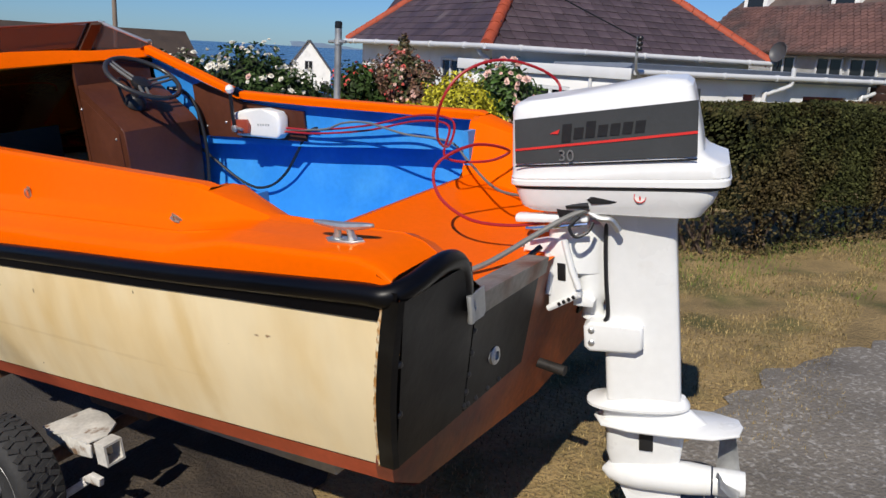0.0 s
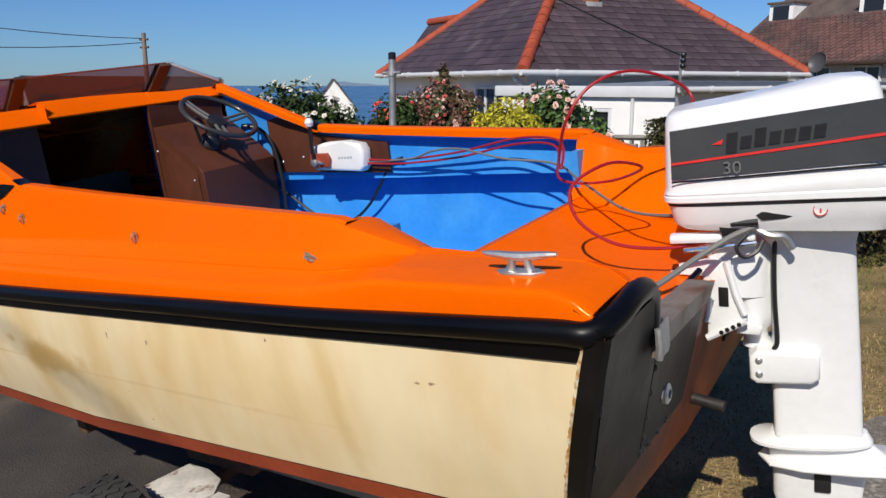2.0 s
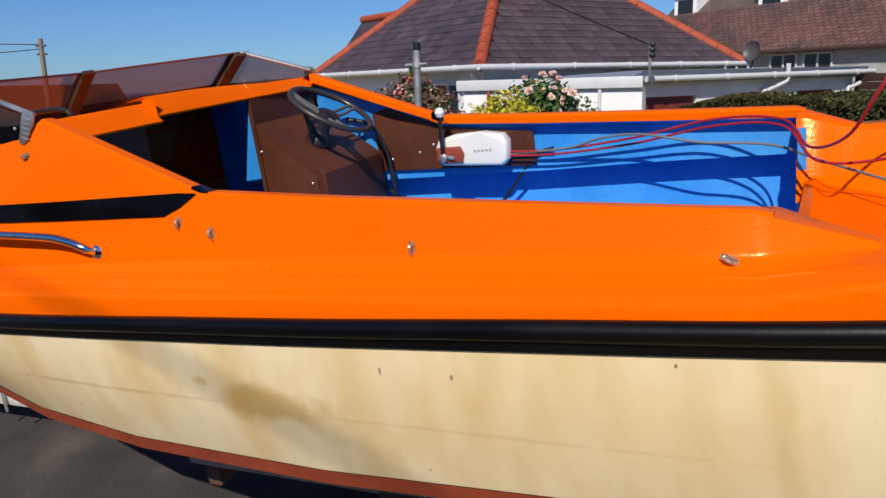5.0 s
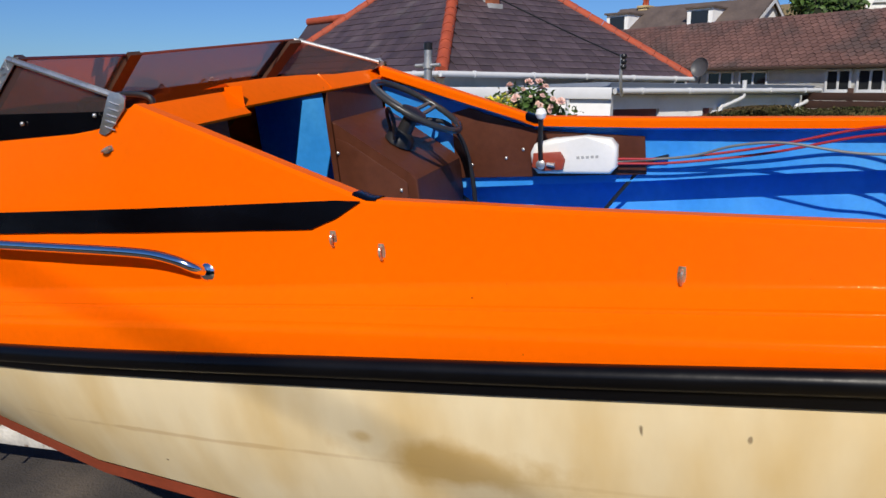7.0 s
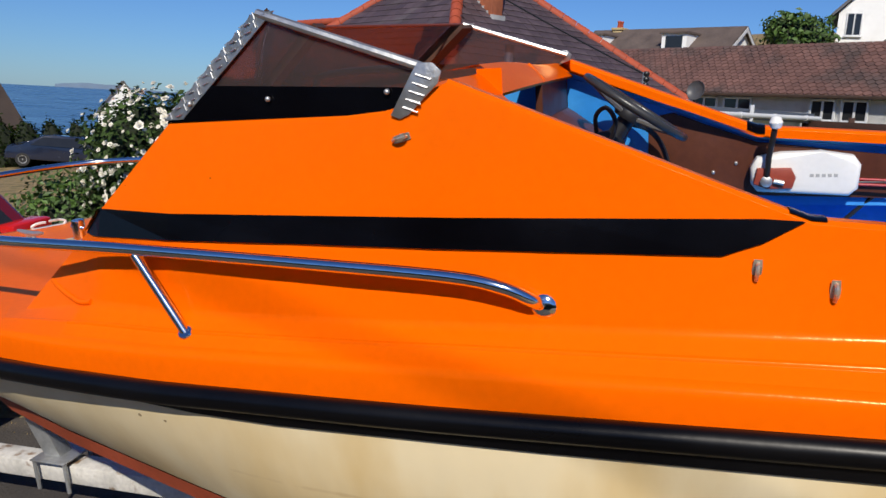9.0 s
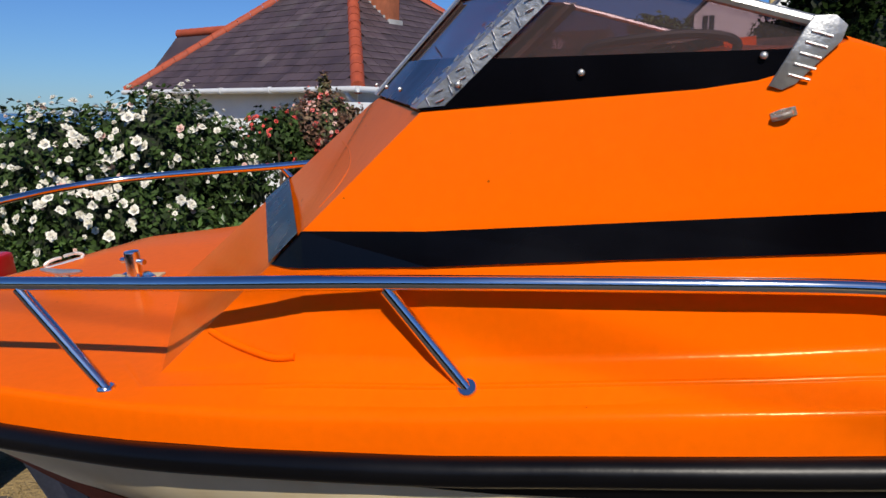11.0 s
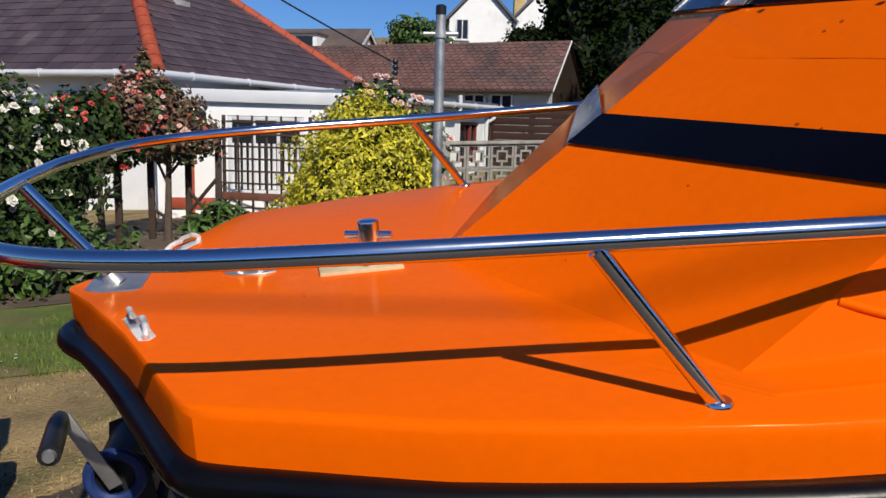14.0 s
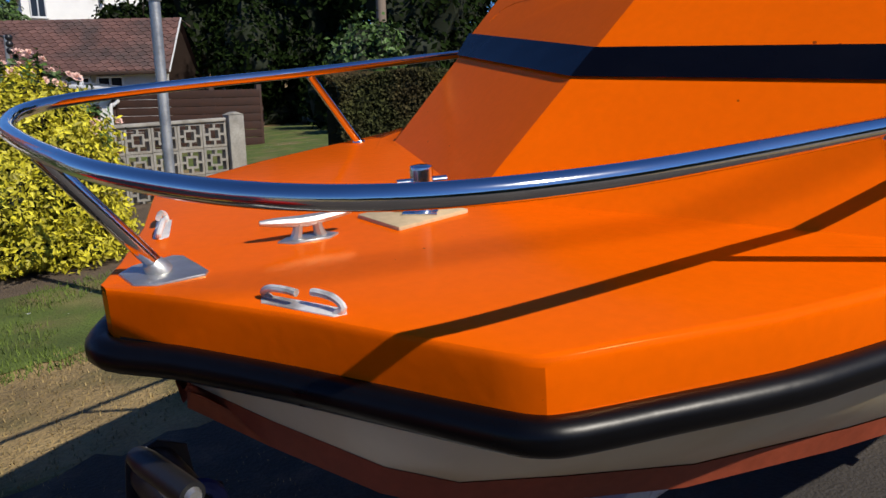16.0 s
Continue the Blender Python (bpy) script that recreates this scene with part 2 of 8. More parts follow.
def box(bm, x0, x1, y0, y1, z0, z1, bevel=0.0, m=None, seg=2):
    vs = [bm.verts.new((x, y, z)) for x in (x0, x1) for y in (y0, y1) for z in (z0, z1)]
    fs = [bm.faces.new([vs[i] for i in f]) for f in ((0, 1, 3, 2), (4, 6, 7, 5), (0, 4, 5, 1), (2, 3, 7, 6), (0, 2, 6, 4), (1, 5, 7, 3))]
    if bevel:
        es = list({e for f in fs for e in f.edges})
        r = bmesh.ops.bevel(bm, geom=es, offset=bevel, segments=seg, affect="EDGES", profile=0.5)
        vs = list({v for f in r["faces"] for v in f.verts} | {v for v in vs if v.is_valid})
    if m is not None:
        bmesh.ops.transform(bm, matrix=m, verts=vs)
    return vs


def prism(bm, pts, depth, axis="y", at=0.0, bevel=0.0, m=None, seg=2):
    """A plate: the outline pts (two coordinates) pushed from at to at + depth along an axis."""
    def place(a, b, d):
        return {"x": (d, a, b), "y": (a, d, b), "z": (a, b, d)}[axis]
    lo = [bm.verts.new(place(a, b, at)) for a, b in pts]
    hi = [bm.verts.new(place(a, b, at + depth)) for a, b in pts]
    n = len(pts)
    fs = [bm.faces.new(lo), bm.faces.new(list(reversed(hi)))]
    for i in range(n):
        fs.append(bm.faces.new((lo[i], hi[i], hi[(i + 1) % n], lo[(i + 1) % n])))
    vs = lo + hi
    if bevel:
        es = list({e for f in fs[:2] for e in f.edges})
        r = bmesh.ops.bevel(bm, geom=es, offset=bevel, segments=seg, affect="EDGES", profile=0.5)
        vs = list({v for f in r["faces"] for v in f.verts} | {v for v in vs if v.is_valid})
    if m is not None:
        bmesh.ops.transform(bm, matrix=m, verts=vs)
    return vs


def smooth_path(pts, n=8):
    """A soft line through the points."""
    p = [Vector(q) for q in pts]
    p = [2 * p[0] - p[1]] + p + [2 * p[-1] - p[-2]]
    out = []
    for i in range(1, len(p) - 2):
        for k in range(n):
            t = k / n
            a, b, c, d = p[i - 1], p[i], p[i + 1], p[i + 2]
            out.append(0.5 * (2 * b + (c - a) * t + (2 * a - 5 * b + 4 * c - d) * t * t + (3 * b - a - 3 * c + d) * t ** 3))
    return out + [p[-2]]


def tube(bm, pts, r, seg=10, closed=False, cap=True):
    p = [Vector(q) for q in pts]
    n = len(p)
    rad = r if isinstance(r, (list, tuple)) else [r] * n
    rings, side = [], None
    for i in range(n):
        a = p[(i - 1) % n] if closed or i else p[0]
        b = p[(i + 1) % n] if closed or i < n - 1 else p[-1]
        d = (b - a).normalized()
        if side is None:
            side = d.orthogonal().normalized()
        side = (side - d * side.dot(d)).normalized()
        up = d.cross(side)
        rings.append([bm.verts.new(p[i] + (side * math.cos(2 * math.pi * k / seg) + up * math.sin(2 * math.pi * k / seg)) * rad[i]) for k in range(seg)])
    for i in range(n if closed else n - 1):
        A, B = rings[i], rings[(i + 1) % n]
        for k in range(seg):
            bm.faces.new((A[k], A[(k + 1) % seg], B[(k + 1) % seg], B[k]))
    if cap and not closed:
        bm.faces.new(list(reversed(rings[0])))
        bm.faces.new(rings[-1])


def lathe(bm, prof, seg=24, m=None):
    """Turned form: prof is a list of (radius, height) along z."""
    rings = []
    for r, z in prof:
        rings.append([bm.verts.new((r * math.cos(2 * math.pi * k / seg), r * math.sin(2 * math.pi * k / seg), z)) for k in range(seg)])
    for A, B in zip(rings, rings[1:]):
        for k in range(seg):
            bm.faces.new((A[k], A[(k + 1) % seg], B[(k + 1) % seg], B[k]))
    bm.faces.new(list(reversed(rings[0])))
    bm.faces.new(rings[-1])
    if m is not None:
        bmesh.ops.transform(bm, matrix=m, verts=[v for g in rings for v in g])


def grid_faces(bm, rows, close=False):
    """Skin over rows of points."""
    vs = [[bm.verts.new(p) for p in row] for row in rows]
    for A, B in zip(vs, vs[1:]):
        k = len(A)
        for i in range(k if close else k - 1):
            quad = (A[i], A[(i + 1) % k], B[(i + 1) % k], B[i])
            try:
                bm.faces.new(quad)
            except ValueError:
                pass
    return vs


def tidy(bm, dist=0.0005):
    bmesh.ops.remove_doubles(bm, verts=bm.verts, dist=dist)
    bmesh.ops.dissolve_degenerate(bm, edges=bm.edges, dist=dist)


def lerp_table(table, x):
    """Values at x from rows that begin with x, which falls from row to row."""
    if x >= table[0][0]:
        return table[0][1:]
    for a, b in zip(table, table[1:]):
        if b[0] <= x <= a[0]:
            t = (a[0] - x) / (a[0] - b[0])
            return tuple(p + (q - p) * t for p, q in zip(a[1:], b[1:]))
    return table[-1][1:]


def rivets(parent, spots, r=0.007, axis="y", name="rivet", material=None):
    me = None
    for p in spots:
        if me is None:
            bm = bmesh.new()
            turn = {"y": pose(0, 0, 0, 90), "x": pose(0, 0, 0, 0, 90), "z": pose(0, 0, 0)}[axis]
            lathe(bm, [(r, -0.002), (r, 0.001), (r * 0.7, 0.003), (r * 0.25, 0.004)], 10, turn)
            me = mesh_of(name, bm, material or ALLOY)
        ob = new(name, me)
        ob.parent = parent
        ob.location = p


# ---- the boat: built level, then laid on the slope ----
SLOPE = pose(0.0854, 0.1106, 0.0582, 5.5, -4.8, 0)
boat = thing("boat", SLOPE, "orange and cream fibreglass cabin motorboat with black stripe, on its trailer", "boat")

#          x     beam   rub    edge   foot y  foot z  top y  top z
STATIONS = [
    (0.02, 0.85, 1.146, 1.158, 0.690, 1.164, 0.680, 1.164),
    (-0.012, 0.85, 1.147, 1.180, 0.690, 1.186, 0.680, 1.186),
    (-0.06, 0.85, 1.148, 1.194, 0.690, 1.200, 0.680, 1.200),
    (-0.45, 0.85, 1.128, 1.190, 0.695, 1.202, 0.680, 1.207),
    (-0.65, 0.85, 1.119, 1.160, 0.755, 1.200, 0.720, 1.276),
    (-1.10, 0.85, 1.106, 1.148, 0.748, 1.205, 0.720, 1.304),
    (-1.57, 0.85, 1.090, 1.143, 0.750, 1.202, 0.720, 1.335),
    (-1.99, 0.85, 1.080, 1.140, 0.756, 1.195, 0.720, 1.368),
    (-2.58, 0.85, 1.066, 1.132, 0.758, 1.180, 0.690, 1.605),
    (-2.70, 0.85, 1.064, 1.130, 0.758, 1.175, 0.690, 1.562),
    (-3.184, 0.83, 1.053, 1.116, 0.750, 1.168, 0.671, 1.547),
    (-3.40, 0.805, 1.047, 1.108, 0.722, 1.165, 0.662, 1.367),
    (-3.47, 0.797, 1.045, 1.106, 0.706, 1.152, 0.640, 1.308),
    (-3.72, 0.758, 1.037, 1.102, 0.620, 1.104, 0.620, 1.104),
    (-3.85, 0.730, 1.034, 1.102, 0.322, 1.104, 0.322, 1.104),
    (-3.99, 0.694, 1.033, 1.102, 0.000, 1.104, 0.000, 1.104),
    (-4.10, 0.663, 1.032, 1.102, 0.000, 1.104, 0.000, 1.104),
    (-4.25, 0.603, 1.031, 1.102, 0.000, 1.104, 0.000, 1.104),
    (-4.35, 0.566, 1.033, 1.102, 0.000, 1.104, 0.000, 1.104),
    (-4.378, 0.552, 1.034, 1.102, 0.000, 1.104, 0.000, 1.104),
    (-4.396, 0.530, 1.034, 1.102, 0.000, 1.104, 0.000, 1.104),
    (-4.410, 0.502, 1.034, 1.102, 0.000, 1.104, 0.000, 1.104),
    (-4.435, 0.447, 1.033, 1.102, 0.000, 1.104, 0.000, 1.104),
    (-4.51, 0.275, 1.032, 1.102, 0.000, 1.104, 0.000, 1.104),
    (-4.60, 0.105, 1.033, 1.102, 0.000, 1.104, 0.000, 1.104),
    (-4.655, 0.012, 1.034, 1.102, 0.000, 1.104, 0.000, 1.104),
]
XS = sorted({s[0] for s in STATIONS} | {-2.655, -0.2, -0.3, -0.55, -0.62, -0.85, -1.3, -1.8, -2.2, -2.4, -2.9, -3.1, -3.22, -3.26, -3.3, -3.34, -3.37, -3.43, -3.45}, reverse=True)


def bend(a, c, b, n=4):
    """Points of a soft turn from a to b round the corner c."""
    return [tuple((1 - t) ** 2 * p + 2 * t * (1 - t) * q + t * t * r for p, q, r in zip(a, c, b)) for t in (k / n for k in range(n + 1))]


def side_profile(x):
    """Half section of the deck's side: upright edge, sloping ledge with a low bead, foot and cabin wall."""
    b, zr, ze, yf, zf, yt, zt = lerp_table(STATIONS, x)
    r = min(1.0, b / 0.15)
    walled = zt - zf > 0.03
    ys = b - (0.026 if walled else 0.019) * r
    foot = max(0.0, min(yf, b - 0.055 * r))
    top = max(0.0, min(yt, b - 0.06 * r))
    out = [(b, zr), (b - 0.002 * r, zr + (ze - zr) * 0.5)]
    out += bend((b - 0.004 * r, ze - (0.017 if walled else 0.012)), (b - 0.006 * r, ze + 0.001), (ys, ze + (0.003 if walled else 0.001)))
    bead = 0.0022 if walled else 0.0
    for f, h in ((0.38, 0), (0.42, 0.75), (0.45, 1), (0.48, 0.75), (0.52, 0)):
        out.append((ys + (foot - ys) * f + h * bead, ze + 0.003 + (zf - ze - 0.003) * f + h * bead))
    k = 0.86
    start = (ys + (foot - ys) * k, ze + 0.003 + (zf - ze - 0.003) * k)
    up = 0.012 if walled else 0.0
    end = (foot + (top - foot) * up / max(0.05, zt - zf), zf + up)
    out += bend(start, (foot, zf), end)
    out.append((top, zt))
    return out


def wall_y(x, z):
    """Outer half width of the cabin side at a height."""
    b, zr, ze, yf, zf, yt, zt = lerp_table(STATIONS, x)
    if zt - zf < 0.02:
        return yt
    t = (z - zf - 0.014) / (zt - zf - 0.014)
    return yf + (yt - yf) * t


# windscreen foot: where the front slopes meet the cabin roof
def ridge_foot(x):
    if x <= -3.41:
        return 0.0
    if x >= -3.184:
        return None
    return 0.671 * (x + 3.41) / 0.226


bm = bmesh.new()
for s in (-1, 1):
    rows = [[(x, s * y, z) for y, z in side_profile(x)] for x in XS]
    grid_faces(bm, rows)
    # front slopes and roof, from the side's top to the middle
    rows = []
    for x in [q for q in XS if -3.99 <= q <= -2.58] + []:
        b, zr, ze, yf, zf, yt, zt = lerp_table(STATIONS, x)
        zc = 1.104 + (x + 3.99) / 0.58 * 0.436 if x <= -3.41 else 1.54 + (x + 3.41) / 0.83 * 0.055
        f = ridge_foot(x)
        mid = (yt, zt) if f is None else (0.0, zc) if f == 0.0 else (f, 1.54 + 0.007 * f / 0.671)
        if f is None:
            mid = (yt * 0.93, max(zt, 1.556 + (x + 3.184) * 0.04) + 0.004)
        row = [(x, s * yt, zt), (x, s * mid[0], mid[1])]
        for yq in (0.54, 0.20, 0.0):
            yq = min(yq, mid[0])
            row.append((x, s * yq, mid[1] + (zc - mid[1]) * (1 - yq / mid[0]) if mid[0] > 0 else zc))
        rows.append(row)
    grid_faces(bm, [row[:2] for row in rows])
    rows = [row for row in rows if row[0][0] < -2.65]
    grid_faces(bm, [row[1:3] for row in rows])
    grid_faces(bm, [row[3:] for row in rows])
    # unseen gap in the starboard roof half, sized to let sun onto the lining
    strip = [row[2:4] for row in rows]
    if s < 0:
        grid_faces(bm, strip)
    else:
        grid_faces(bm, [q for q in strip if q[0][0] >= -2.701])
        grid_faces(bm, [q for q in strip if q[0][0] <= -2.899])
    # coaming: flat top and inner return
    rows = []
    for x in [q for q in XS if -2.60 <= q <= -0.615]:
        b, zr, ze, yf, zf, yt, zt = lerp_table(STATIONS, x)
        rows.append([(x, s * yt, zt), (x, s * (yt - 0.012), zt + 0.006), (x, s * (yt - 0.045), zt + 0.004), (x, s * (yt - 0.052), zt - 0.004), (x, s * (yt - 0.052), zt - 0.030)])
    grid_faces(bm, rows)
    # quarter deck, well side and inner corner
    rows = []
    for x, yi in ((-0.62, 0.53), (-0.55, 0.545), (-0.45, 0.56), (-0.3, 0.57), (-0.2, 0.575), (-0.06, 0.58), (-0.012, 0.58), (0.02, 0.58)):
        yt, zt = lerp_table(STATIONS, x)[5:7]
        rows.append([(x, s * yt, zt), (x, s * (yi + 0.10), zt + 0.002), (x, s * (yi + 0.06), zt - 0.012), (x, s * (yi - 0.02), 1.075), (x, s * (yi - 0.10), 1.01)])
    grid_faces(bm, rows)
    # face of the quarter towards the cockpit
    bm.faces.new([bm.verts.new((-0.645, s * y, z)) for y, z in ((0.675, 1.268), (0.63, 1.266), (0.59, 1.250), (0.51, 1.075), (0.43, 1.01), (0.675, 1.01))])
    grid_faces(bm, [[(x, s * y, z) for y, z in ((0.675, 1.268), (0.63, 1.267), (0.59, 1.2535), (0.51, 1.075), (0.43, 1.01))] for x in (-0.645, -0.62)])
    # end of the quarter at the transom
    bm.faces.new([bm.verts.new(p) for p in ((0.022, s * 0.85, 1.148), (0.022, s * 0.82, 1.162), (0.022, s * 0.68, 1.164), (0.022, s * 0.64, 1.15), (0.022, s * 0.56, 1.07), (0.022, s * 0.56, 1.0), (0.022, s * 0.85, 1.0))])
bm.faces.new([bm.verts.new((-4.655, y, z)) for y, z in ((-0.012, 1.034), (-0.011, 1.075), (-0.009, 1.092), (0.0, 1.103), (0.009, 1.092), (0.011, 1.075), (0.012, 1.034))])
# splash well floor and lip
grid_faces(bm, [[(x, y, z) for y in (-0.56, -0.45, 0.0, 0.45, 0.56)] for x, z in ((-0.62, 1.0), (-0.62, 1.065), (-0.59, 1.07), (-0.56, 1.05), (-0.30, 1.0), (0.015, 0.985))])
# hanging fascia of the cabin roof, set back over the companionway
for FASCIA, zb, bow in (([(-2.575, -0.675), (-2.588, -0.45), (-2.595, -0.235)], 1.530, 0.004), ([(-2.595, -0.235), (-2.60, 0.0), (-2.598, 0.2), (-2.59, 0.4), (-2.575, 0.675)], 1.550, 0.026)):
    grid_faces(bm, [[(x + dx, y, z if z else 1.600 + dz + bow * max(0.0, 1 - ((y + 0.15) / 0.6) ** 2)) for x, y in FASCIA] for dx, z, dz in ((-0.14, 0, -0.012), (-0.055, 0, 0.0), (-0.045, 0, -0.006), (-0.045 + (1.597 - zb) * 0.95, zb + 0.007, 0), (-0.048 + (1.597 - zb) * 0.95, zb, 0), (-0.05, zb - 0.002, 0))])
grid_faces(bm, [[(-2.655, -0.235, z), (-2.595, -0.235, z)] for z in (1.615, 1.53)])
tidy(bm)
moulding = part("deck_moulding", bm, ORANGE, boat, "glossy orange painted fibreglass deck and cabin", 28)
_bev = moulding.modifiers.new("rounded_edges", "BEVEL")
_bev.width, _bev.segments, _bev.limit_method, _bev.angle_limit = 0.006, 3, "ANGLE", radians(24)
_bev.harden_normals = True

# hull
HULL = [  # x, sheer y, sheer z, chine y, chine z, low y, low z, keel z
    (0.0, 0.858, 1.11, 0.795, 0.700, 0.665, 0.575, 0.50),
    (-0.8, 0.860, 1.085, 0.805, 0.682, 0.67, 0.565, 0.48),
    (-1.7, 0.860, 1.05, 0.805, 0.652, 0.67, 0.545, 0.46),
    (-2.4, 0.858, 1.035, 0.785, 0.655, 0.64, 0.545, 0.45),
    (-2.9, 0.850, 1.025, 0.740, 0.680, 0.58, 0.57, 0.46),
    (-3.3, 0.815, 1.015, 0.670, 0.725, 0.50, 0.61, 0.50),
    (-3.7, 0.755, 1.005, 0.590, 0.765, 0.40, 0.65, 0.55),
    (-4.0, 0.690, 0.995, 0.500, 0.785, 0.32, 0.70, 0.63),
    (-4.20, 0.615, 0.992, 0.425, 0.818, 0.26, 0.75, 0.71),
    (-4.35, 0.545, 0.992, 0.370, 0.848, 0.20, 0.79, 0.76),
    (-4.42, 0.440, 0.995, 0.300, 0.868, 0.15, 0.82, 0.80),
    (-4.50, 0.200, 0.998, 0.140, 0.900, 0.08, 0.86, 0.85),
    (-4.57, 0.030, 1.000, 0.020, 0.940, 0.015, 0.93, 0.92),
]
hxs = [h[0] for h in HULL] + [-0.4, -1.25, -2.05, -2.65, -3.1, -3.5, -3.85]
hxs.sort(reverse=True)


def rake(z):
    """The transom leans: its foot stands further forward."""
    return 0.02 + 0.24 * (z - 1.02)


def hull_point(x, y, z):
    t = max(0.0, 1 + x / 0.8)
    return (x + rake(z) * t, y, z)


bm_side, bm_boot, bm_low = bmesh.new(), bmesh.new(), bmesh.new()
for s in (-1, 1):
    side, boot, low = [], [], []
    for x in hxs:
        ys, zs, yc, zc, yl, zl, zk = lerp_table(HULL, x)
        bulge = 0.018
        side.append([hull_point(x, s * (ys + (yc - ys) * t + bulge * math.sin(math.pi * t)), zs + (zc - zs) * t) for t in (0, 0.15, 0.35, 0.55, 0.75, 0.9, 1)])
        hb = 0.048
        boot.append([hull_point(x, s * (yc + 0.003), zc), hull_point(x, s * (yc - 0.012), zc - hb)])
        low.append([hull_point(x, s * (yc - 0.012), zc - hb), hull_point(x, s * (yl + 0.03), zl + 0.012), hull_point(x, s * yl, zl), hull_point(x, s * yl * 0.45, zl - 0.01), hull_point(x, s * 0.08, zk + 0.02), hull_point(x, 0, zk)])
    grid_faces(bm_side, side)
    grid_faces(bm_boot, boot)
    grid_faces(bm_low, low)
for b_ in (bm_side, bm_boot, bm_low):
    tidy(b_)
part("hull_side", bm_side, CREAM, boat, "faded cream gelcoat with brown stains", 35)
part("boot_stripe", bm_boot, REDBOOT, boat, "dull red boot stripe")
part("hull_bottom", bm_low, surf("orange_red_bottom", (0.42, 0.09, 0.025), 0.6, var=0.3, scale=4, fine=40, bump=0.12), boat)

# black band under the rubbing strip
bm = bmesh.new()
for s in (-1, 1):
    rows = []
    for x in hxs:
        ys, zs, *_ = lerp_table(HULL, x)
        zr = lerp_table(STATIONS, x)[1]
        h = 0.050 if x > -0.4 else 0.046 if x > -3.3 else 0.024
        yc, zc = lerp_table(HULL, x)[2:4]
        row = []
        for z in (zr - 0.005, zr - 0.02, zr - 0.035, zr - 0.05, zr - h - 0.018):
            t = max(0.0, (zs - z) / (zs - zc))
            row.append(hull_point(x, s * (ys + (yc - ys) * t + 0.018 * math.sin(math.pi * t) + 0.006), z))
        rows.append(row)
    grid_faces(bm, rows)
part("black_band", bm, BLACKRUB, boat)

# rubbing strip: one round rubber rail round the whole sheer
rim = []
for x in (-0.05, -0.3, -0.65, -1.1, -1.57, -1.99, -2.58, -3.0, -3.184, -3.47, -3.72, -3.99, -4.10, -4.25, -4.35, -4.385, -4.41, -4.46, -4.53, -4.60):
    b, zr, *_ = lerp_table(STATIONS, x)
    fore = min(1.0, max(0.0, (-3.5 - x) / 0.5))
    rim.append((x - (0.003 if x < -4.38 else 0.0), b + 0.010 - 0.003 * fore, zr - 0.020 + 0.001 * fore))
port = [(x, -y, z) for x, y, z in rim]
tail = [(0.012, -0.582, 1.012), (0.024, -0.592, 1.075), (0.036, -0.63, 1.133), (0.042, -0.70, 1.150), (0.040, -0.80, 1.138), (0.015, -0.855, 1.128)]
whole = tail + port + [(-4.668, 0.0, 1.014)] + list(reversed(rim)) + [(x, -y, z) for x, y, z in reversed(tail)]
bm = bmesh.new()
tube(bm, smooth_path(whole, 5), 0.0232, 14)
part("rubbing_strip", bm, BLACKRUB, boat, "round black rubber rubbing strip")
# dark packing between the deck edge and the strip
bm = bmesh.new()
for s in (-1, 1):
    rows = []
    for x in (-2.9, -3.184, -3.47, -3.72, -3.99, -4.10, -4.25, -4.35, -4.385, -4.41, -4.46, -4.53, -4.60, -4.65):
        b, zr, *_ = lerp_table(STATIONS, x)
        zr -= 0.016 * max(0.0, min(1.0, (x + 3.6) / 0.7))
        nose = 0.008 if x < -4.38 else 0.0
        rows.append([(x, s * (b - 0.004), zr + 0.003), (x, s * (b + 0.003), zr + 0.002), (x - nose, s * (b + 0.010), zr - 0.006), (x - nose, s * (b + 0.010), zr - 0.02)])
    grid_faces(bm, rows)
part("deck_flange", bm, BLACKRUB, boat, "black rubber packing under the deck edge")


# transom
def on_transom(pts, off):
    return [(rake(z) + off, y, z) for y, z in pts]


bm = bmesh.new()
out = [(-0.855, 1.125), (-0.60, 1.13), (-0.575, 0.985), (0.575, 0.985), (0.60, 1.13), (0.855, 1.125), (0.80, 0.70), (0.785, 0.655), (0.665, 0.575), (0.0, 0.50), (-0.665, 0.575), (-0.785, 0.655), (-0.80, 0.70)]
a = [bm.verts.new(p) for p in on_transom(out, 0.0)]
b = [bm.verts.new(p) for p in on_transom(out, -0.045)]
bm.faces.new(a)
bm.faces.new(list(reversed(b)))
for i in range(len(a)):
    bm.faces.new((a[i], b[i], b[(i + 1) % len(a)], a[(i + 1) % len(a)]))
part("transom", bm, surf("red_brown_transom", (0.46, 0.105, 0.020), 0.5, var=0.3, scale=5, fine=40, bump=0.1, alt=(0.15, 0.036, 0.020), altscale=2.6, altlow=0.36, althigh=0.58), boat, "red brown painted transom board", 0)
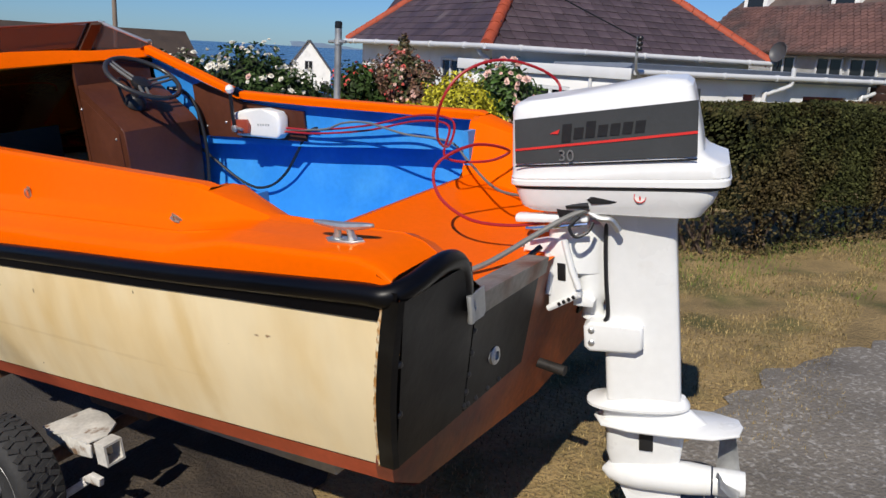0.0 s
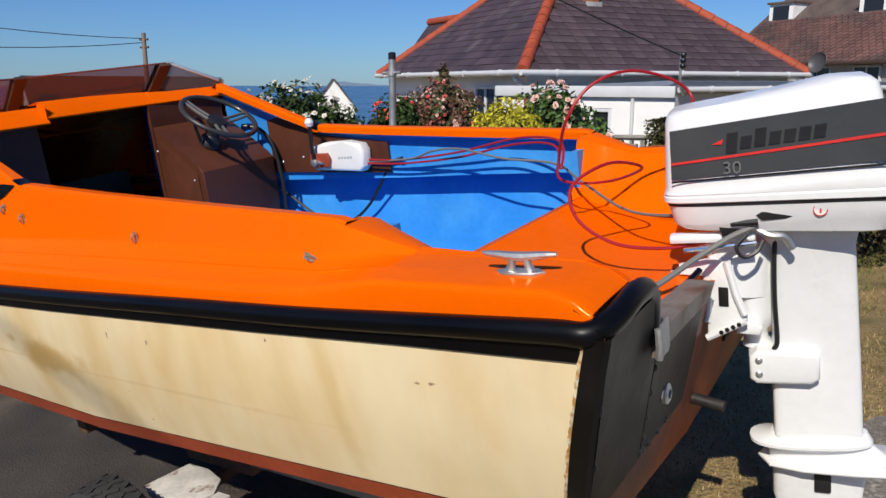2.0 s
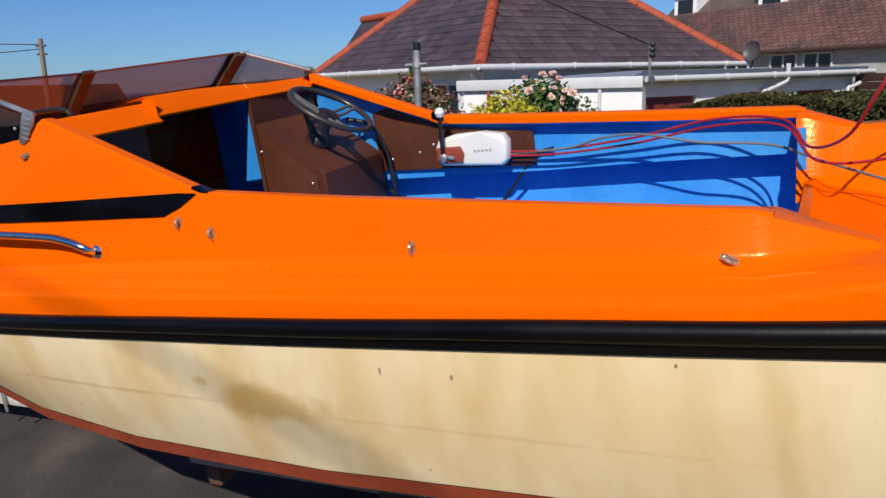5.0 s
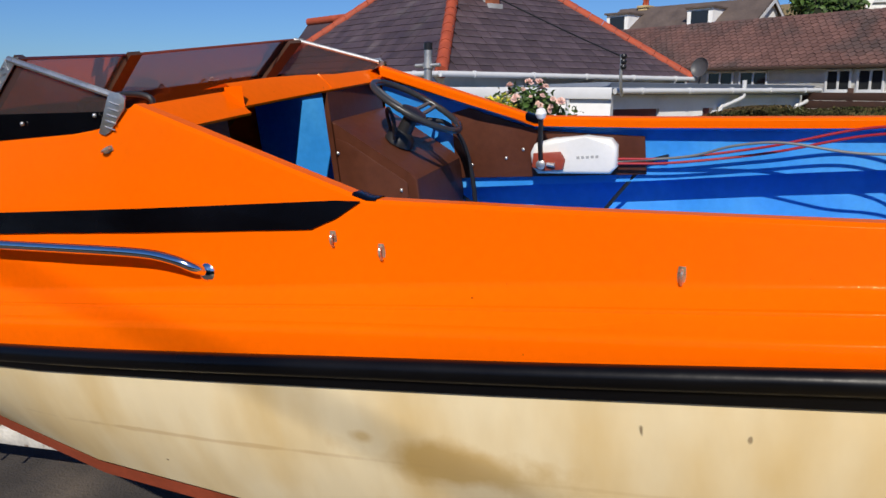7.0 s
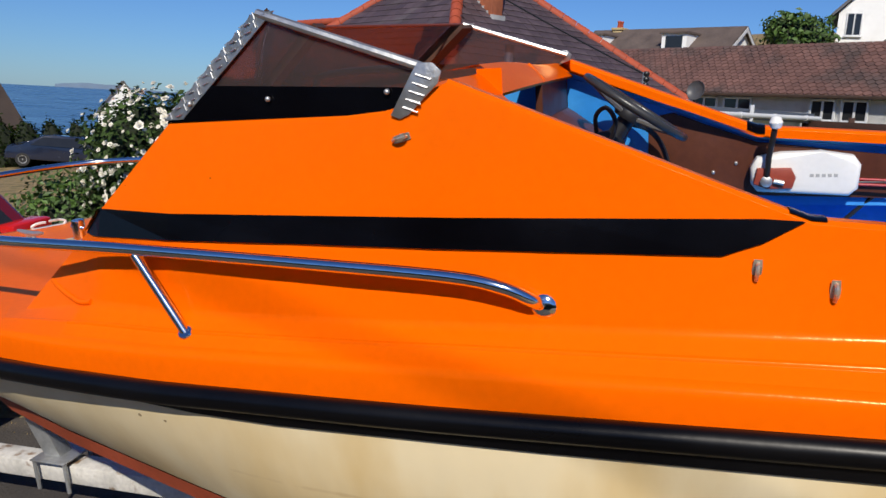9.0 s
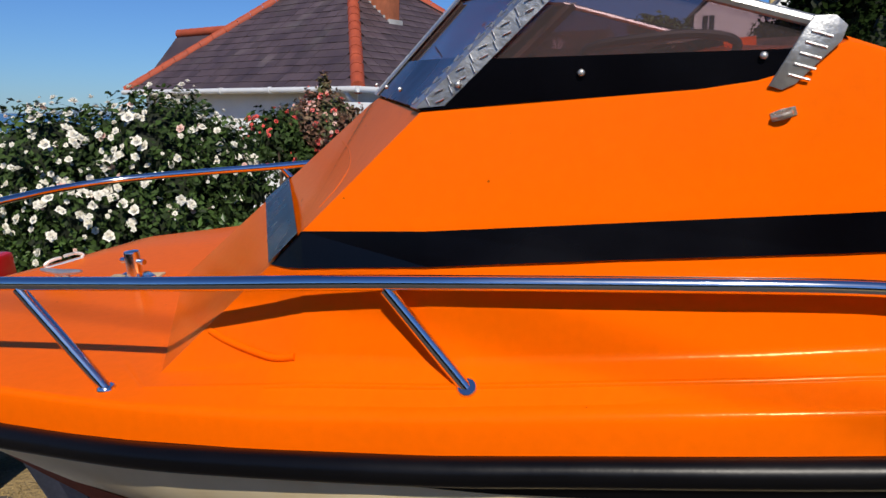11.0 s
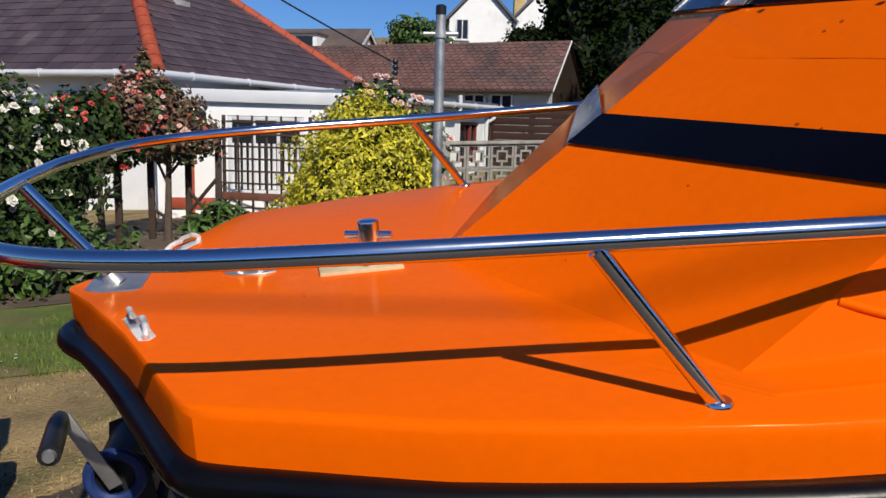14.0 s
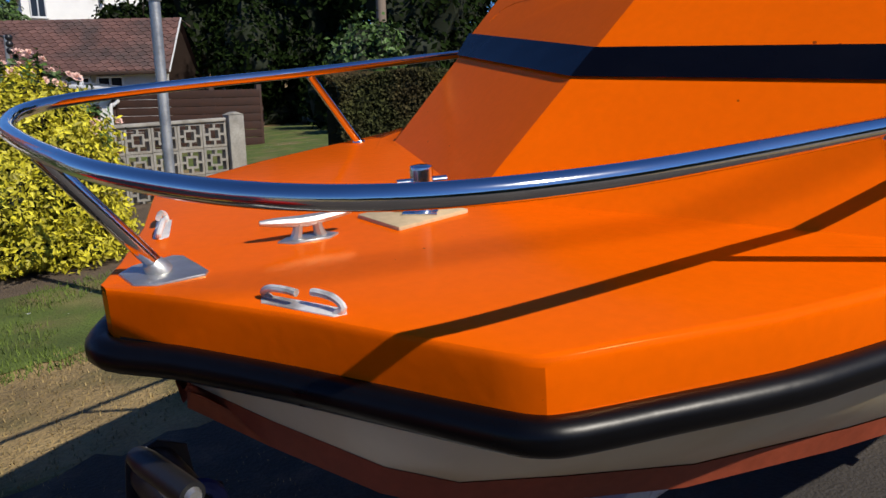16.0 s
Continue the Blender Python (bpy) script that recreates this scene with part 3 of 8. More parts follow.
for s in (-1, 1):
    for pts, nm in (([(-0.852, 1.12), (-0.60, 1.125), (-0.545, 0.98), (-0.52, 0.70), (-0.795, 0.70)], "transom_panel"),
                    ([(-0.538, 0.975), (-0.20, 0.975), (-0.20, 0.70), (-0.513, 0.70)], "transom_panel")):
        bm = bmesh.new()
        q = [(s * y, z) for y, z in pts]
        a = [bm.verts.new(p) for p in on_transom(q, 0.009)]
        b = [bm.verts.new(p) for p in on_transom(q, 0.001)]
        bm.faces.new(a), bm.faces.new(list(reversed(b)))
        for i in range(len(a)):
            bm.faces.new((a[i], b[i], b[(i + 1) % len(a)], a[(i + 1) % len(a)]))
        part(nm, bm, BLACKPLY, boat, "scuffed black transom panel", 0)
    bm = bmesh.new()
    q = [(s * 0.575, 1.032), (s * 0.17, 1.008), (s * 0.17, 0.962), (s * 0.575, 0.972)]
    a = [bm.verts.new(p) for p in on_transom(q, 0.016)]
    b = [bm.verts.new(p) for p in on_transom(q, -0.05)]
    bm.faces.new(a), bm.faces.new(list(reversed(b)))
    for i in range(4):
        bm.faces.new((a[i], b[i], b[(i + 1) % 4], a[(i + 1) % 4]))
    part("transom_capping", bm, surf("weathered_capping", (0.26, 0.24, 0.21), 0.55, 0.5, var=0.3, scale=9, alt=(0.16, 0.08, 0.05), altscale=7, altlow=0.5, althigh=0.7), boat, "dull aluminium transom capping", 0)
    bm = bmesh.new()
    prism(bm, [(-0.036, 0.030), (0.036, 0.036), (0.036, -0.024), (0.026, -0.034), (-0.022, -0.034), (-0.036, -0.022)], 0.005, "x", 0.042, 0.0015)
    tube(bm, [(0.046, s * 0.030, -0.030), (0.051, s * 0.034, 0.0), (0.048, s * 0.032, 0.034)], 0.008, 8)
    lathe(bm, [(0.006, 0), (0.006, 0.003), (0.003, 0.005)], 10, pose(0.047, -0.010, -0.004, 0, 90))
    ob = part("strip_clip", bm, GALV, boat, "dull galvanised strip clip")
    ob.location = (-0.004, s * 0.568, 1.012)
    rivets(boat, [(rake(z) + 0.011, s * y, z) for y, z in ((0.53, 0.93), (0.525, 0.87), (0.522, 0.81), (0.52, 0.76), (0.52, 0.72), (0.50, 0.715), (0.46, 0.712), (0.40, 0.712), (0.34, 0.712), (0.84, 0.98), (0.815, 0.85))], 0.008, "x", "rivet", BLACKPL)
    bm = bmesh.new()
    lathe(bm, [(0.024, 0), (0.024, 0.008), (0.016, 0.012), (0.012, 0.012), (0.012, 0.004)], 16, pose(0, 0, 0, 0, 90))
    ob = part("drain_fitting", bm, ALLOY, boat)
    ob.location = (rake(0.81) + 0.009, s * 0.40, 0.81)
bm = bmesh.new()
tube(bm, [(-0.1, -0.038, 0.628), (0.012, -0.042, 0.614)], 0.016, 12)
part("drain_pipe", bm, surf("dull_pipe", (0.035, 0.032, 0.03), 0.6, 0.4, var=0.3, scale=20), boat)

# cockpit: blue upper liner with a lip, hull side set back below it, floor
for s in (-1, 1):
    bm = bmesh.new()
    upper, lower = [], []
    for x in (-2.60, -2.2, -1.99, -1.57, -1.1, -0.65):
        zt = lerp_table(STATIONS, x)[6]
        y0 = min(0.722, wall_y(x, zt - 0.045) - 0.012)
        zl = 1.108 if x < -1.2 else 1.116
        upper.append([(x, s * (0.668 if x > -2 else 0.640), zt - 0.025), (x, s * y0, zt - 0.045), (x, s * 0.718, zl + 0.02), (x, s * 0.716, zl), (x, s * 0.732, zl - 0.002), (x, s * 0.734, zl + 0.012), (x, s * 0.826, zl + 0.008)])
        lower.append([(x, s * 0.828, zl + 0.010), (x, s * 0.818, 1.06), (x, s * 0.800, 0.93), (x, s * 0.775, 0.80), (x, s * 0.752, 0.70)])
    grid_faces(bm, upper)
    part("cockpit_liner", bm, BLUE, boat, "bright blue painted cockpit side")
    bm = bmesh.new()
    grid_faces(bm, lower)
    part("hull_lining", bm, BLUE, boat, "blue painted inside of the hull")
bm = bmesh.new()
box(bm, -2.62, -0.62, -0.768, 0.768, 0.69, 0.72)
part("cockpit_floor", bm, BLUE, boat, "blue painted cockpit floor", 0)
bm = bmesh.new()
box(bm, -0.64, -0.615, -0.76, 0.76, 0.72, 1.0)
box(bm, -0.64, -0.615, 0.69, 0.80, 1.0, 1.115)
box(bm, -0.64, -0.615, -0.80, -0.69, 1.0, 1.115)
box(bm, -0.64, -0.615, 0.52, 0.69, 1.0, 1.225)
box(bm, -0.64, -0.615, -0.69, -0.52, 1.0, 1.225)
part("cockpit_bulkhead", bm, BLUE, boat, "", 0)

# cabin bulkhead with open companionway, dark cabin behind it
bm = bmesh.new()
for xb, y0, y1, z0, z1 in ((-2.665, -0.665, -0.26, 0.72, 1.55), (-2.618, 0.245, 0.665, 0.72, 1.55)):
    bm = bmesh.new()
    box(bm, xb, xb + 0.020, y0, y1, z0, z1)
    part("cabin_bulkhead", bm, BROWN, boat, "brown panelled bulkhead round an open companionway", 0)
# all but the sunlit wall are dark: the cabin's shade put into their colour
for x0, x1, y0, y1, z0, z1 in ((-3.27, -3.25, -0.5, 0.5, 0.60, 1.22), (-3.27, -2.67, -0.60, 0.60, 0.60, 0.62), (-3.15, -2.62, 0.60, 0.615, 0.6, 1.55), (-3.15, -2.67, -0.615, -0.60, 0.6, 1.47)):
    bm = bmesh.new()
    box(bm, x0, x1, y0, y1, z0, z1)
    part("cabin_lining", bm, BLUE if y0 > 0.5 else DARKWOOD, boat, "blue painted cabin lining" if y0 > 0.5 else "cabin lining, the cabin's shade put into its dark colour", 0)
# worn corner of the hull beside the transom
for s in (-1, 1):
    bm = bmesh.new()
    zs_ = [0.70 + 0.425 * k / 60 for k in range(61)]

    def flank(z):
        t = (1.11 - z) / 0.41
        return 0.858 - 0.063 * t + 0.018 * math.sin(math.pi * min(1.0, max(0.0, t)))
    grid_faces(bm, [[(rake(z) + 0.012, s * (flank(z) - 0.006), z), (rake(z) + 0.006, s * (flank(z) + 0.0075), z), (rake(z) - 0.034, s * (flank(z) + 0.0075), z)] for z in zs_])
    part("corner_panel", bm, BLACKPLY, boat, "black painted hull corner", 60)
    bm = bmesh.new()
    grid_faces(bm, [[(rake(z) - 0.030, s * (flank(z) + 0.0085), z), (rake(z) - 0.036 - 0.005 * noise.noise(Vector((z * 60, 0, 0))) - 0.003 * noise.noise(Vector((z * 150, 3, 0))), s * (flank(z) + 0.0085), z)] for z in zs_])
    part("worn_edge", bm, surf("chipped_edge", (0.45, 0.22, 0.06), 0.8, var=0.3, scale=20, fine=90, alt=(0.72, 0.62, 0.42), altscale=60, altlow=0.44, althigh=0.62, bump=0.4), boat, "chipped brown and white hull edge")
# black tape across the coaming where the cabin ends
for s in (-1, 1):
    bm = bmesh.new()
    rows = []
    for x in (-1.968, -1.99, -2.022):
        zt = lerp_table(STATIONS, x)[6]
        rows.append([(x, s * 0.716, zt + 0.005), (x, s * 0.708, zt + 0.0085), (x, s * 0.673, zt + 0.0065), (x, s * 0.665, zt), (x, s * 0.664, zt - 0.018)])
    grid_faces(bm, rows)
    part("black_patch", bm, BLACKPAINT, boat)

# ---- black stripe along the cabin and across its front ----
for s in (-1, 1):
    bm = bmesh.new()
    rows = []
    for x in (-2.0, -2.06, -2.12, -2.4, -2.58, -2.9, -3.184, -3.40, -3.43, -3.45, -3.47):
        zl = max(1.318, 1.372 - (-2.0 - x) * 0.55) if x > -2.12 else 1.318 - max(0.0, -3.1 - x) / 0.3 * 0.008
        zu = 1.377 - (-2.0 - x) / 1.4 * 0.009
        if x < -3.40:
            zu = 1.308 + (x + 3.47) / 0.07 * 0.058
            zl = 1.308
        zt = lerp_table(STATIONS, x)[6]
        zu = min(zu, zt + 0.001)
        rows.append([(x, s * (wall_y(x, zl) + 0.004), zl), (x, s * (wall_y(x, zu) + 0.004), zu)])
    grid_faces(bm, rows)
    part("side_stripe", bm, BLACKPAINT, boat, "glossy black side stripe", 0)
    bm = bmesh.new()
    off = Vector((-0.0037, 0, 0.0037))
    lo0, lo1 = Vector((-3.47, s * 0.643, 1.308)), Vector((-3.725, 0, 1.303))
    up0, up1 = Vector((-3.404, s * 0.665, 1.363)), Vector((-3.655, 0, 1.355))
    grid_faces(bm, [[lo0.lerp(lo1, t) + off, up0.lerp(up1, t) + off] for t in (-0.008, 0.25, 0.5, 0.75, 1)])
    part("front_stripe", bm, BLACKPAINT, boat, "glossy black front stripe", 0)

# moulded lines on the cabin front and side
def front_point(x, y):
    """The point of the cabin's front slope over a place in plan."""
    yt, zt = lerp_table(STATIONS, x)[5:7]
    f = ridge_foot(x)
    yi, zi = (0.0, 1.104 + (x + 3.99) / 0.58 * 0.436) if f == 0.0 else (f, 1.54 + 0.007 * f / 0.671)
    return Vector((x, y, zi + (zt - zi) * (y - yi) / (yt - yi)))


for s in (-1, 1):
    bm = bmesh.new()
    p3 = [(-3.469, 0.135, 1.462), (-3.414, 0.29, 1.466), (-3.373, 0.422, 1.465), (-3.349, 0.52, 1.459), (-3.348, 0.571, 1.447), (-3.358, 0.597, 1.433), (-3.382, 0.611, 1.412)]
    fine = [front_point(p.x, p.y) for p in smooth_path(p3, 6)]
    tube(bm, [(p.x + 0.0010, s * p.y, p.z - 0.0014) for p in fine], 0.0027, 10)
    part("moulded_line", bm, ORANGE, boat)

for s in (-1, 1):
    bm = bmesh.new()
    line = smooth_path([(-3.605, 0.0, 1.186), (-3.57, 0.0, 1.177), (-3.52, 0.0, 1.169), (-3.46, 0.0, 1.163), (-3.42, 0.0, 1.168)], 6)
    tube(bm, [(p.x, s * (wall_y(p.x, p.z) - 0.0045), p.z) for p in line], 0.0065, 14)
    part("moulded_line", bm, ORANGE, boat)
# joint in the roof fascia
bm = bmesh.new()
tube(bm, [(-2.645, 0.285, 1.611), (-2.640, 0.285, 1.606), (-2.600, 0.285, 1.561), (-2.604, 0.285, 1.549)], 0.004, 6)
part("fascia_joint", bm, ORANGE, boat)

# ---- windscreen ----
TREAD = surf("tread_plate", (0.50, 0.50, 0.49), 0.40, 0.85, var=0.12, scale=8, fine=90, bump=0.15)
W_C0, W_C1 = Vector((-3.405, 0, 1.543)), Vector((-3.19, 0, 1.742))
W_P0, W_P1 = Vector((-3.184, 0.668, 1.550)), Vector((-2.954, 0.664, 1.744))
W_A0, W_A1 = Vector((-2.665, 0.686, 1.560)), Vector((-2.60, 0.684, 1.622))


def flip(v, s):
    return Vector((v.x, v.y * s, v.z))


def sheet(bm, pts, thick):
    n = (pts[1] - pts[0]).cross(pts[-1] - pts[0]).normalized() * thick
    a = [bm.verts.new(p) for p in pts]
    b = [bm.verts.new(p + n) for p in pts]
    bm.faces.new(a), bm.faces.new(list(reversed(b)))
    for i in range(len(a)):
        bm.faces.new((a[i], b[i], b[(i + 1) % len(a)], a[(i + 1) % len(a)]))


EDGE = surf("red_brown_trim", (0.16, 0.045, 0.025), 0.4, var=0.15)
windscreen = new("windscreen")
windscreen.parent = boat
for s in (-1, 1):
    c0, c1, p0, p1, a0, a1 = (flip(v, s) for v in (W_C0, W_C1, W_P0, W_P1, W_A0, W_A1))
    band = 0.36
    for quad in ((c0, c1, p1, p0), (p0, p1, a1, a0)):
        bm = bmesh.new()
        sheet(bm, list(quad), 0.004)
        ob = part("pane", bm, PANE, windscreen, "smoked red-brown acrylic pane", 0)
        ob.visible_shadow = False
    # black painted foot of the panes
    bm = bmesh.new()
    u = (c0.lerp(c1, band), p0.lerp(p1, band))
    n = (c1 - c0).cross(p0 - c0).normalized() * (0.003 if s < 0 else -0.003)
    sheet(bm, [c0 - n * 2, u[0] - n * 2, u[1] - n * 2, p0 - n * 2], 0.002)
    part("painted_foot", bm, BLACKPAINT, windscreen, "glossy black painted foot of the windscreen", 0)
    bm = bmesh.new()
    sheet(bm, [p0 + Vector((0, s * 0.006, 0)), p0.lerp(p1, band) + Vector((0, s * 0.006, 0)), a0.lerp(a1, 0.62) + Vector((0, s * 0.006, 0)), a0 + Vector((0, s * 0.006, -0.006))], 0.002)
    part("painted_foot", bm, BLACKPAINT, windscreen, "glossy black painted foot of the windscreen", 0)
    # tread plate corner post, bent round the corner
    bm = bmesh.new()
    e1 = (c0 - p0).normalized() * 0.062
    e2 = (a0 - p0).normalized() * 0.045
    o = Vector((-0.006, s * 0.008, 0.004))
    sheet(bm, [p0 + e1 + o, p1 + e1 + o, p1 + o, p0 + o], 0.003)
    sheet(bm, [p0 + o, p1 + o, p1 + e2 + o, p0 + e2 + o], 0.003)
    part("corner_post", bm, TREAD, windscreen, "alloy tread plate corner post", 0)
    # raised bars of the tread pattern
    bm = bmesh.new()
    fac = (p1 - p0)
    for i in range(13):
        for j in range(2):
            mid = p0.lerp(p1, (i + 0.5) / 13) + e1 * (0.3 + 0.42 * j) + o * 1.45
            d = (e1.normalized() * (1 if (i + j) % 2 else -1) + fac.normalized()).normalized() * 0.011
            tube(bm, [mid - d * 0.75, mid + d * 0.75], 0.0013, 5)
            mid = p0.lerp(p1, (i + 0.5) / 13) + e2 * (0.3 + 0.42 * j) + o * 1.35
            d = (e2.normalized() * (1 if (i + j) % 2 else -1) + fac.normalized()).normalized() * 0.009
            tube(bm, [mid - d * 0.75, mid + d * 0.75], 0.0013, 5)
    part("tread_pattern", bm, TREAD, windscreen)
    bm = bmesh.new()
    q = [p0 + Vector((0.03, -s * 0.004, 0)), p1 + Vector((0.03, -s * 0.004, 0)), p1 + Vector((0.005, -s * 0.05, 0)), p0 + Vector((0.005, -s * 0.05, 0))]
    sheet(bm, q, 0.016)
    part("inner_post", bm, DARKWOOD, windscreen, "dark brown wooden inner post", 0)
    # silver top rail, end bracket
    bm = bmesh.new()
    tube(bm, [p1 + Vector((0, s * 0.004, 0.003)), a1 + Vector((0, s * 0.004, 0.003))], 0.0085, 8)
    part("top_rail", bm, ALLOY, windscreen)
    bm = bmesh.new()
    yb = a0.y + s * 0.010
    pts = [(-2.685, 1.552), (-2.668, 1.545), (-2.65, 1.552), (-2.592, 1.605), (-2.585, 1.625), (-2.60, 1.640), (-2.628, 1.642), (-2.640, 1.625)]
    prism(bm, pts, s * 0.004, "y", yb, 0.0012)
    part("end_bracket", bm, TREAD, windscreen, "bent tread plate end bracket")
    bm = bmesh.new()
    for k in range(5):
        a = Vector((-2.632 + k * -0.007, yb + s * 0.005, 1.622 - k * 0.014))
        tube(bm, [a, a + Vector((0.028, 0, -0.010))], 0.002, 5)
    part("tread_pattern", bm, TREAD, windscreen)
    bm = bmesh.new()
    tube(bm, [c1 + Vector((0, 0, 0.003)), p1 + Vector((0, 0, 0.003))], 0.0045, 6)
    part("top_trim", bm, EDGE, windscreen, "thin red-brown top edge")
    f = [p0.lerp(a0, t) + Vector((0, s * 0.010, 0.034)) for t in (0.12, 0.47, 0.95)]
    rivets(windscreen, f, 0.0055, "y", "screw", ALLOY)
    f = [p0.lerp(c0, t) + Vector((-0.014, 0, 0.030)) for t in (0.18, 0.5, 0.82)]
    rivets(windscreen, f, 0.0045, "x", "screw", ALLOY)
bm = bmesh.new()
sheet(bm, [W_C0 + Vector((0.03, -0.028, 0)), W_C1 + Vector((0.03, -0.028, 0)), W_C1 + Vector((0.03, 0.028, 0)), W_C0 + Vector((0.03, 0.028, 0))], 0.016)
part("centre_post", bm, DARKWOOD, windscreen, "dark brown wooden centre post", 0)
bm = bmesh.new()
for s in (-1, 1):
    e = (flip(W_P0, s) - W_C0).normalized() * 0.04
    o = Vector((-0.010, 0, 0.005))
    sheet(bm, [W_C0 + o, W_C1 + o, W_C1 + e + o, W_C0 + e + o], 0.003)
part("centre_strip", bm, TREAD, windscreen, "alloy tread plate centre strip", 0)

# grab handle on the roof and bits
bm = bmesh.new()
tube(bm, smooth_path([(-2.69, -0.50, 1.585), (-2.69, -0.50, 1.615), (-2.76, -0.50, 1.63), (-2.90, -0.50, 1.625), (-2.93, -0.50, 1.61), (-2.93, -0.50, 1.58)], 4), 0.008, 8)
part("grab_handle", bm, BLACKPL, boat, "black grab handle")

# ---- bow rail ----
bow_rail = new("bow_rail")
bow_rail.parent = boat
half = [(-2.412, 0.748, 1.226), (-2.425, 0.768, 1.240), (-2.47, 0.778, 1.262), (-2.56, 0.779, 1.278), (-2.8, 0.776, 1.290), (-3.245, 0.757, 1.303), (-3.6, 0.722, 1.302),
        (-3.93, 0.674, 1.299), (-4.2, 0.640, 1.299), (-4.38, 0.606, 1.299), (-4.53, 0.540, 1.299), (-4.63, 0.425, 1.299), (-4.69, 0.24, 1.299), (-4.705, 0.08, 1.299)]
pts = [(x, -y, z) for x, y, z in half] + [(x, y, z) for x, y, z in reversed(half)]
bm = bmesh.new()
tube(bm, smooth_path(pts, 6), 0.0122, 12)
part("rail", bm, CHROME, bow_rail, "polished stainless steel rail")
for s in (-1, 1):
    for a, b, fz, ft in (((-3.784, 0.690, 1.094), (-3.93, 0.676, 1.290), 1.103, 0), ((-3.118, 0.782, 1.122), (-3.245, 0.758, 1.293), 1.139, 38)):
        bm = bmesh.new()
        tube(bm, [(a[0], s * a[1], a[2]), (b[0], s * b[1], b[2])], 0.0105, 10)
        part("stanchion", bm, CHROME, bow_rail)
        bm = bmesh.new()
        lathe(bm, [(0.017, -0.006), (0.017, 0.002), (0.014, 0.006), (0.011, 0.006)], 14, pose(a[0] + (a[2] - fz) * 0.6, s * a[1], fz, s * -ft))
        part("stanchion_foot", bm, CHROME, bow_rail)
    bm = bmesh.new()
    lathe(bm, [(0.026, -0.006), (0.026, 0.004), (0.018, 0.010), (0.013, 0.012)], 14, pose(-2.405, s * 0.744, 1.222, s * -80))
    part("rail_end", bm, CHROME, bow_rail)
bm = bmesh.new()
tube(bm, [(-4.574, 0, 1.108), (-4.702, 0, 1.290)], 0.0115, 10)
part("stanchion", bm, CHROME, bow_rail)
bm = bmesh.new()
prism(bm, [(-4.625, -0.030), (-4.60, -0.052), (-4.535, -0.058), (-4.525, -0.045), (-4.525, 0.045), (-4.535, 0.058), (-4.60, 0.052), (-4.625, 0.030)], 0.010, "z", 1.098, 0.003)
lathe(bm, [(0.020, 0), (0.019, 0.008), (0.015, 0.018), (0.013, 0.022)], 14, pose(-4.577, 0, 1.104, 0, -30))
part("bow_plate", bm, ALLOY, bow_rail, "dull cast alloy foot plate")


# ---- deck fittings ----
def cleat(bm, m, length=0.17):
    h = length / 2
    vs0 = set(bm.verts)
    tube(bm, smooth_path([(-h, 0, 0.040), (-h * 0.55, 0, 0.037), (0, 0, 0.034), (h * 0.55, 0, 0.037), (h, 0, 0.040)], 4), [0.004, 0.0055, 0.0065, 0.0075, 0.008, 0.0085, 0.009, 0.0095, 0.010, 0.0095, 0.009, 0.0085, 0.008, 0.0075, 0.0065, 0.0055, 0.004], 8)
    for k in (-1, 1):
        tube(bm, [(k * 0.022, 0, 0.0), (k * 0.017, 0, 0.018), (k * 0.014, 0, 0.034)], [0.012, 0.008, 0.008], 8)
    prism(bm, [(-0.05, 0), (-0.03, -0.018), (0.03, -0.018), (0.05, 0), (0.03, 0.018), (-0.03, 0.018)], 0.008, "z", 0.0, 0.003)
    bmesh.ops.transform(bm, matrix=m, verts=[v for v in bm.verts if v not in vs0])


bm = bmesh.new()
cleat(bm, pose(-0.152, -0.765, 1.196, 0, 0, 4), 0.150)
part("cleat", bm, ALLOY, boat, "dull alloy mooring cleat")
bm = bmesh.new()
cleat(bm, pose(-0.152, 0.765, 1.196, 0, 0, -4), 0.150)
part("cleat", bm, ALLOY, boat, "dull alloy mooring cleat")
bm = bmesh.new()
cleat(bm, pose(-4.342, -0.004, 1.100, 0, 0, -13), 0.15)
part("cleat", bm, ALLOY, boat, "dull alloy mooring cleat")
WHITEMET = surf("worn_white_metal", (0.74, 0.73, 0.70), 0.4, 0.2, var=0.15, scale=30, fine=80, alt=(0.35, 0.33, 0.3), altscale=25)
for s in (-1, 1):
    m = pose(-4.492, s * 0.236 - 0.014, 1.100, 0, 0, s * 67 + (180 if s > 0 else 0))
    bm = bmesh.new()
    prism(bm, [(-0.066, 0), (-0.055, -0.013), (0.055, -0.013), (0.066, 0), (0.055, 0.013), (-0.055, 0.013)], 0.005, "z", 0.0, 0.0015)
    tube(bm, smooth_path([(-0.052, 0.004, 0.003), (-0.062, 0.002, 0.012), (-0.046, -0.002, 0.021), (-0.020, -0.004, 0.023), (-0.004, -0.005, 0.022)], 4), 0.0050, 8)
    tube(bm, smooth_path([(0.052, -0.004, 0.003), (0.062, -0.002, 0.012), (0.046, 0.002, 0.021), (0.022, 0.004, 0.023), (0.012, 0.005, 0.022)], 4), 0.0050, 8)
    bmesh.ops.transform(bm, matrix=m, verts=bm.verts)
    part("fairlead", bm, WHITEMET, boat, "worn white painted fairlead")
bm = bmesh.new()
box(bm, -0.077, 0.077, -0.058, 0.058, 0, 0.012, 0.003, pose(-4.140, -0.012, 1.099, 0, 0, 2))
part("bollard_pad", bm, surf("pale_plywood", (0.5, 0.38, 0.22), 0.7, var=0.2, fine=60), boat, "pale plywood pad")
bm = bmesh.new()
m = pose(-4.119, -0.012, 1.110)
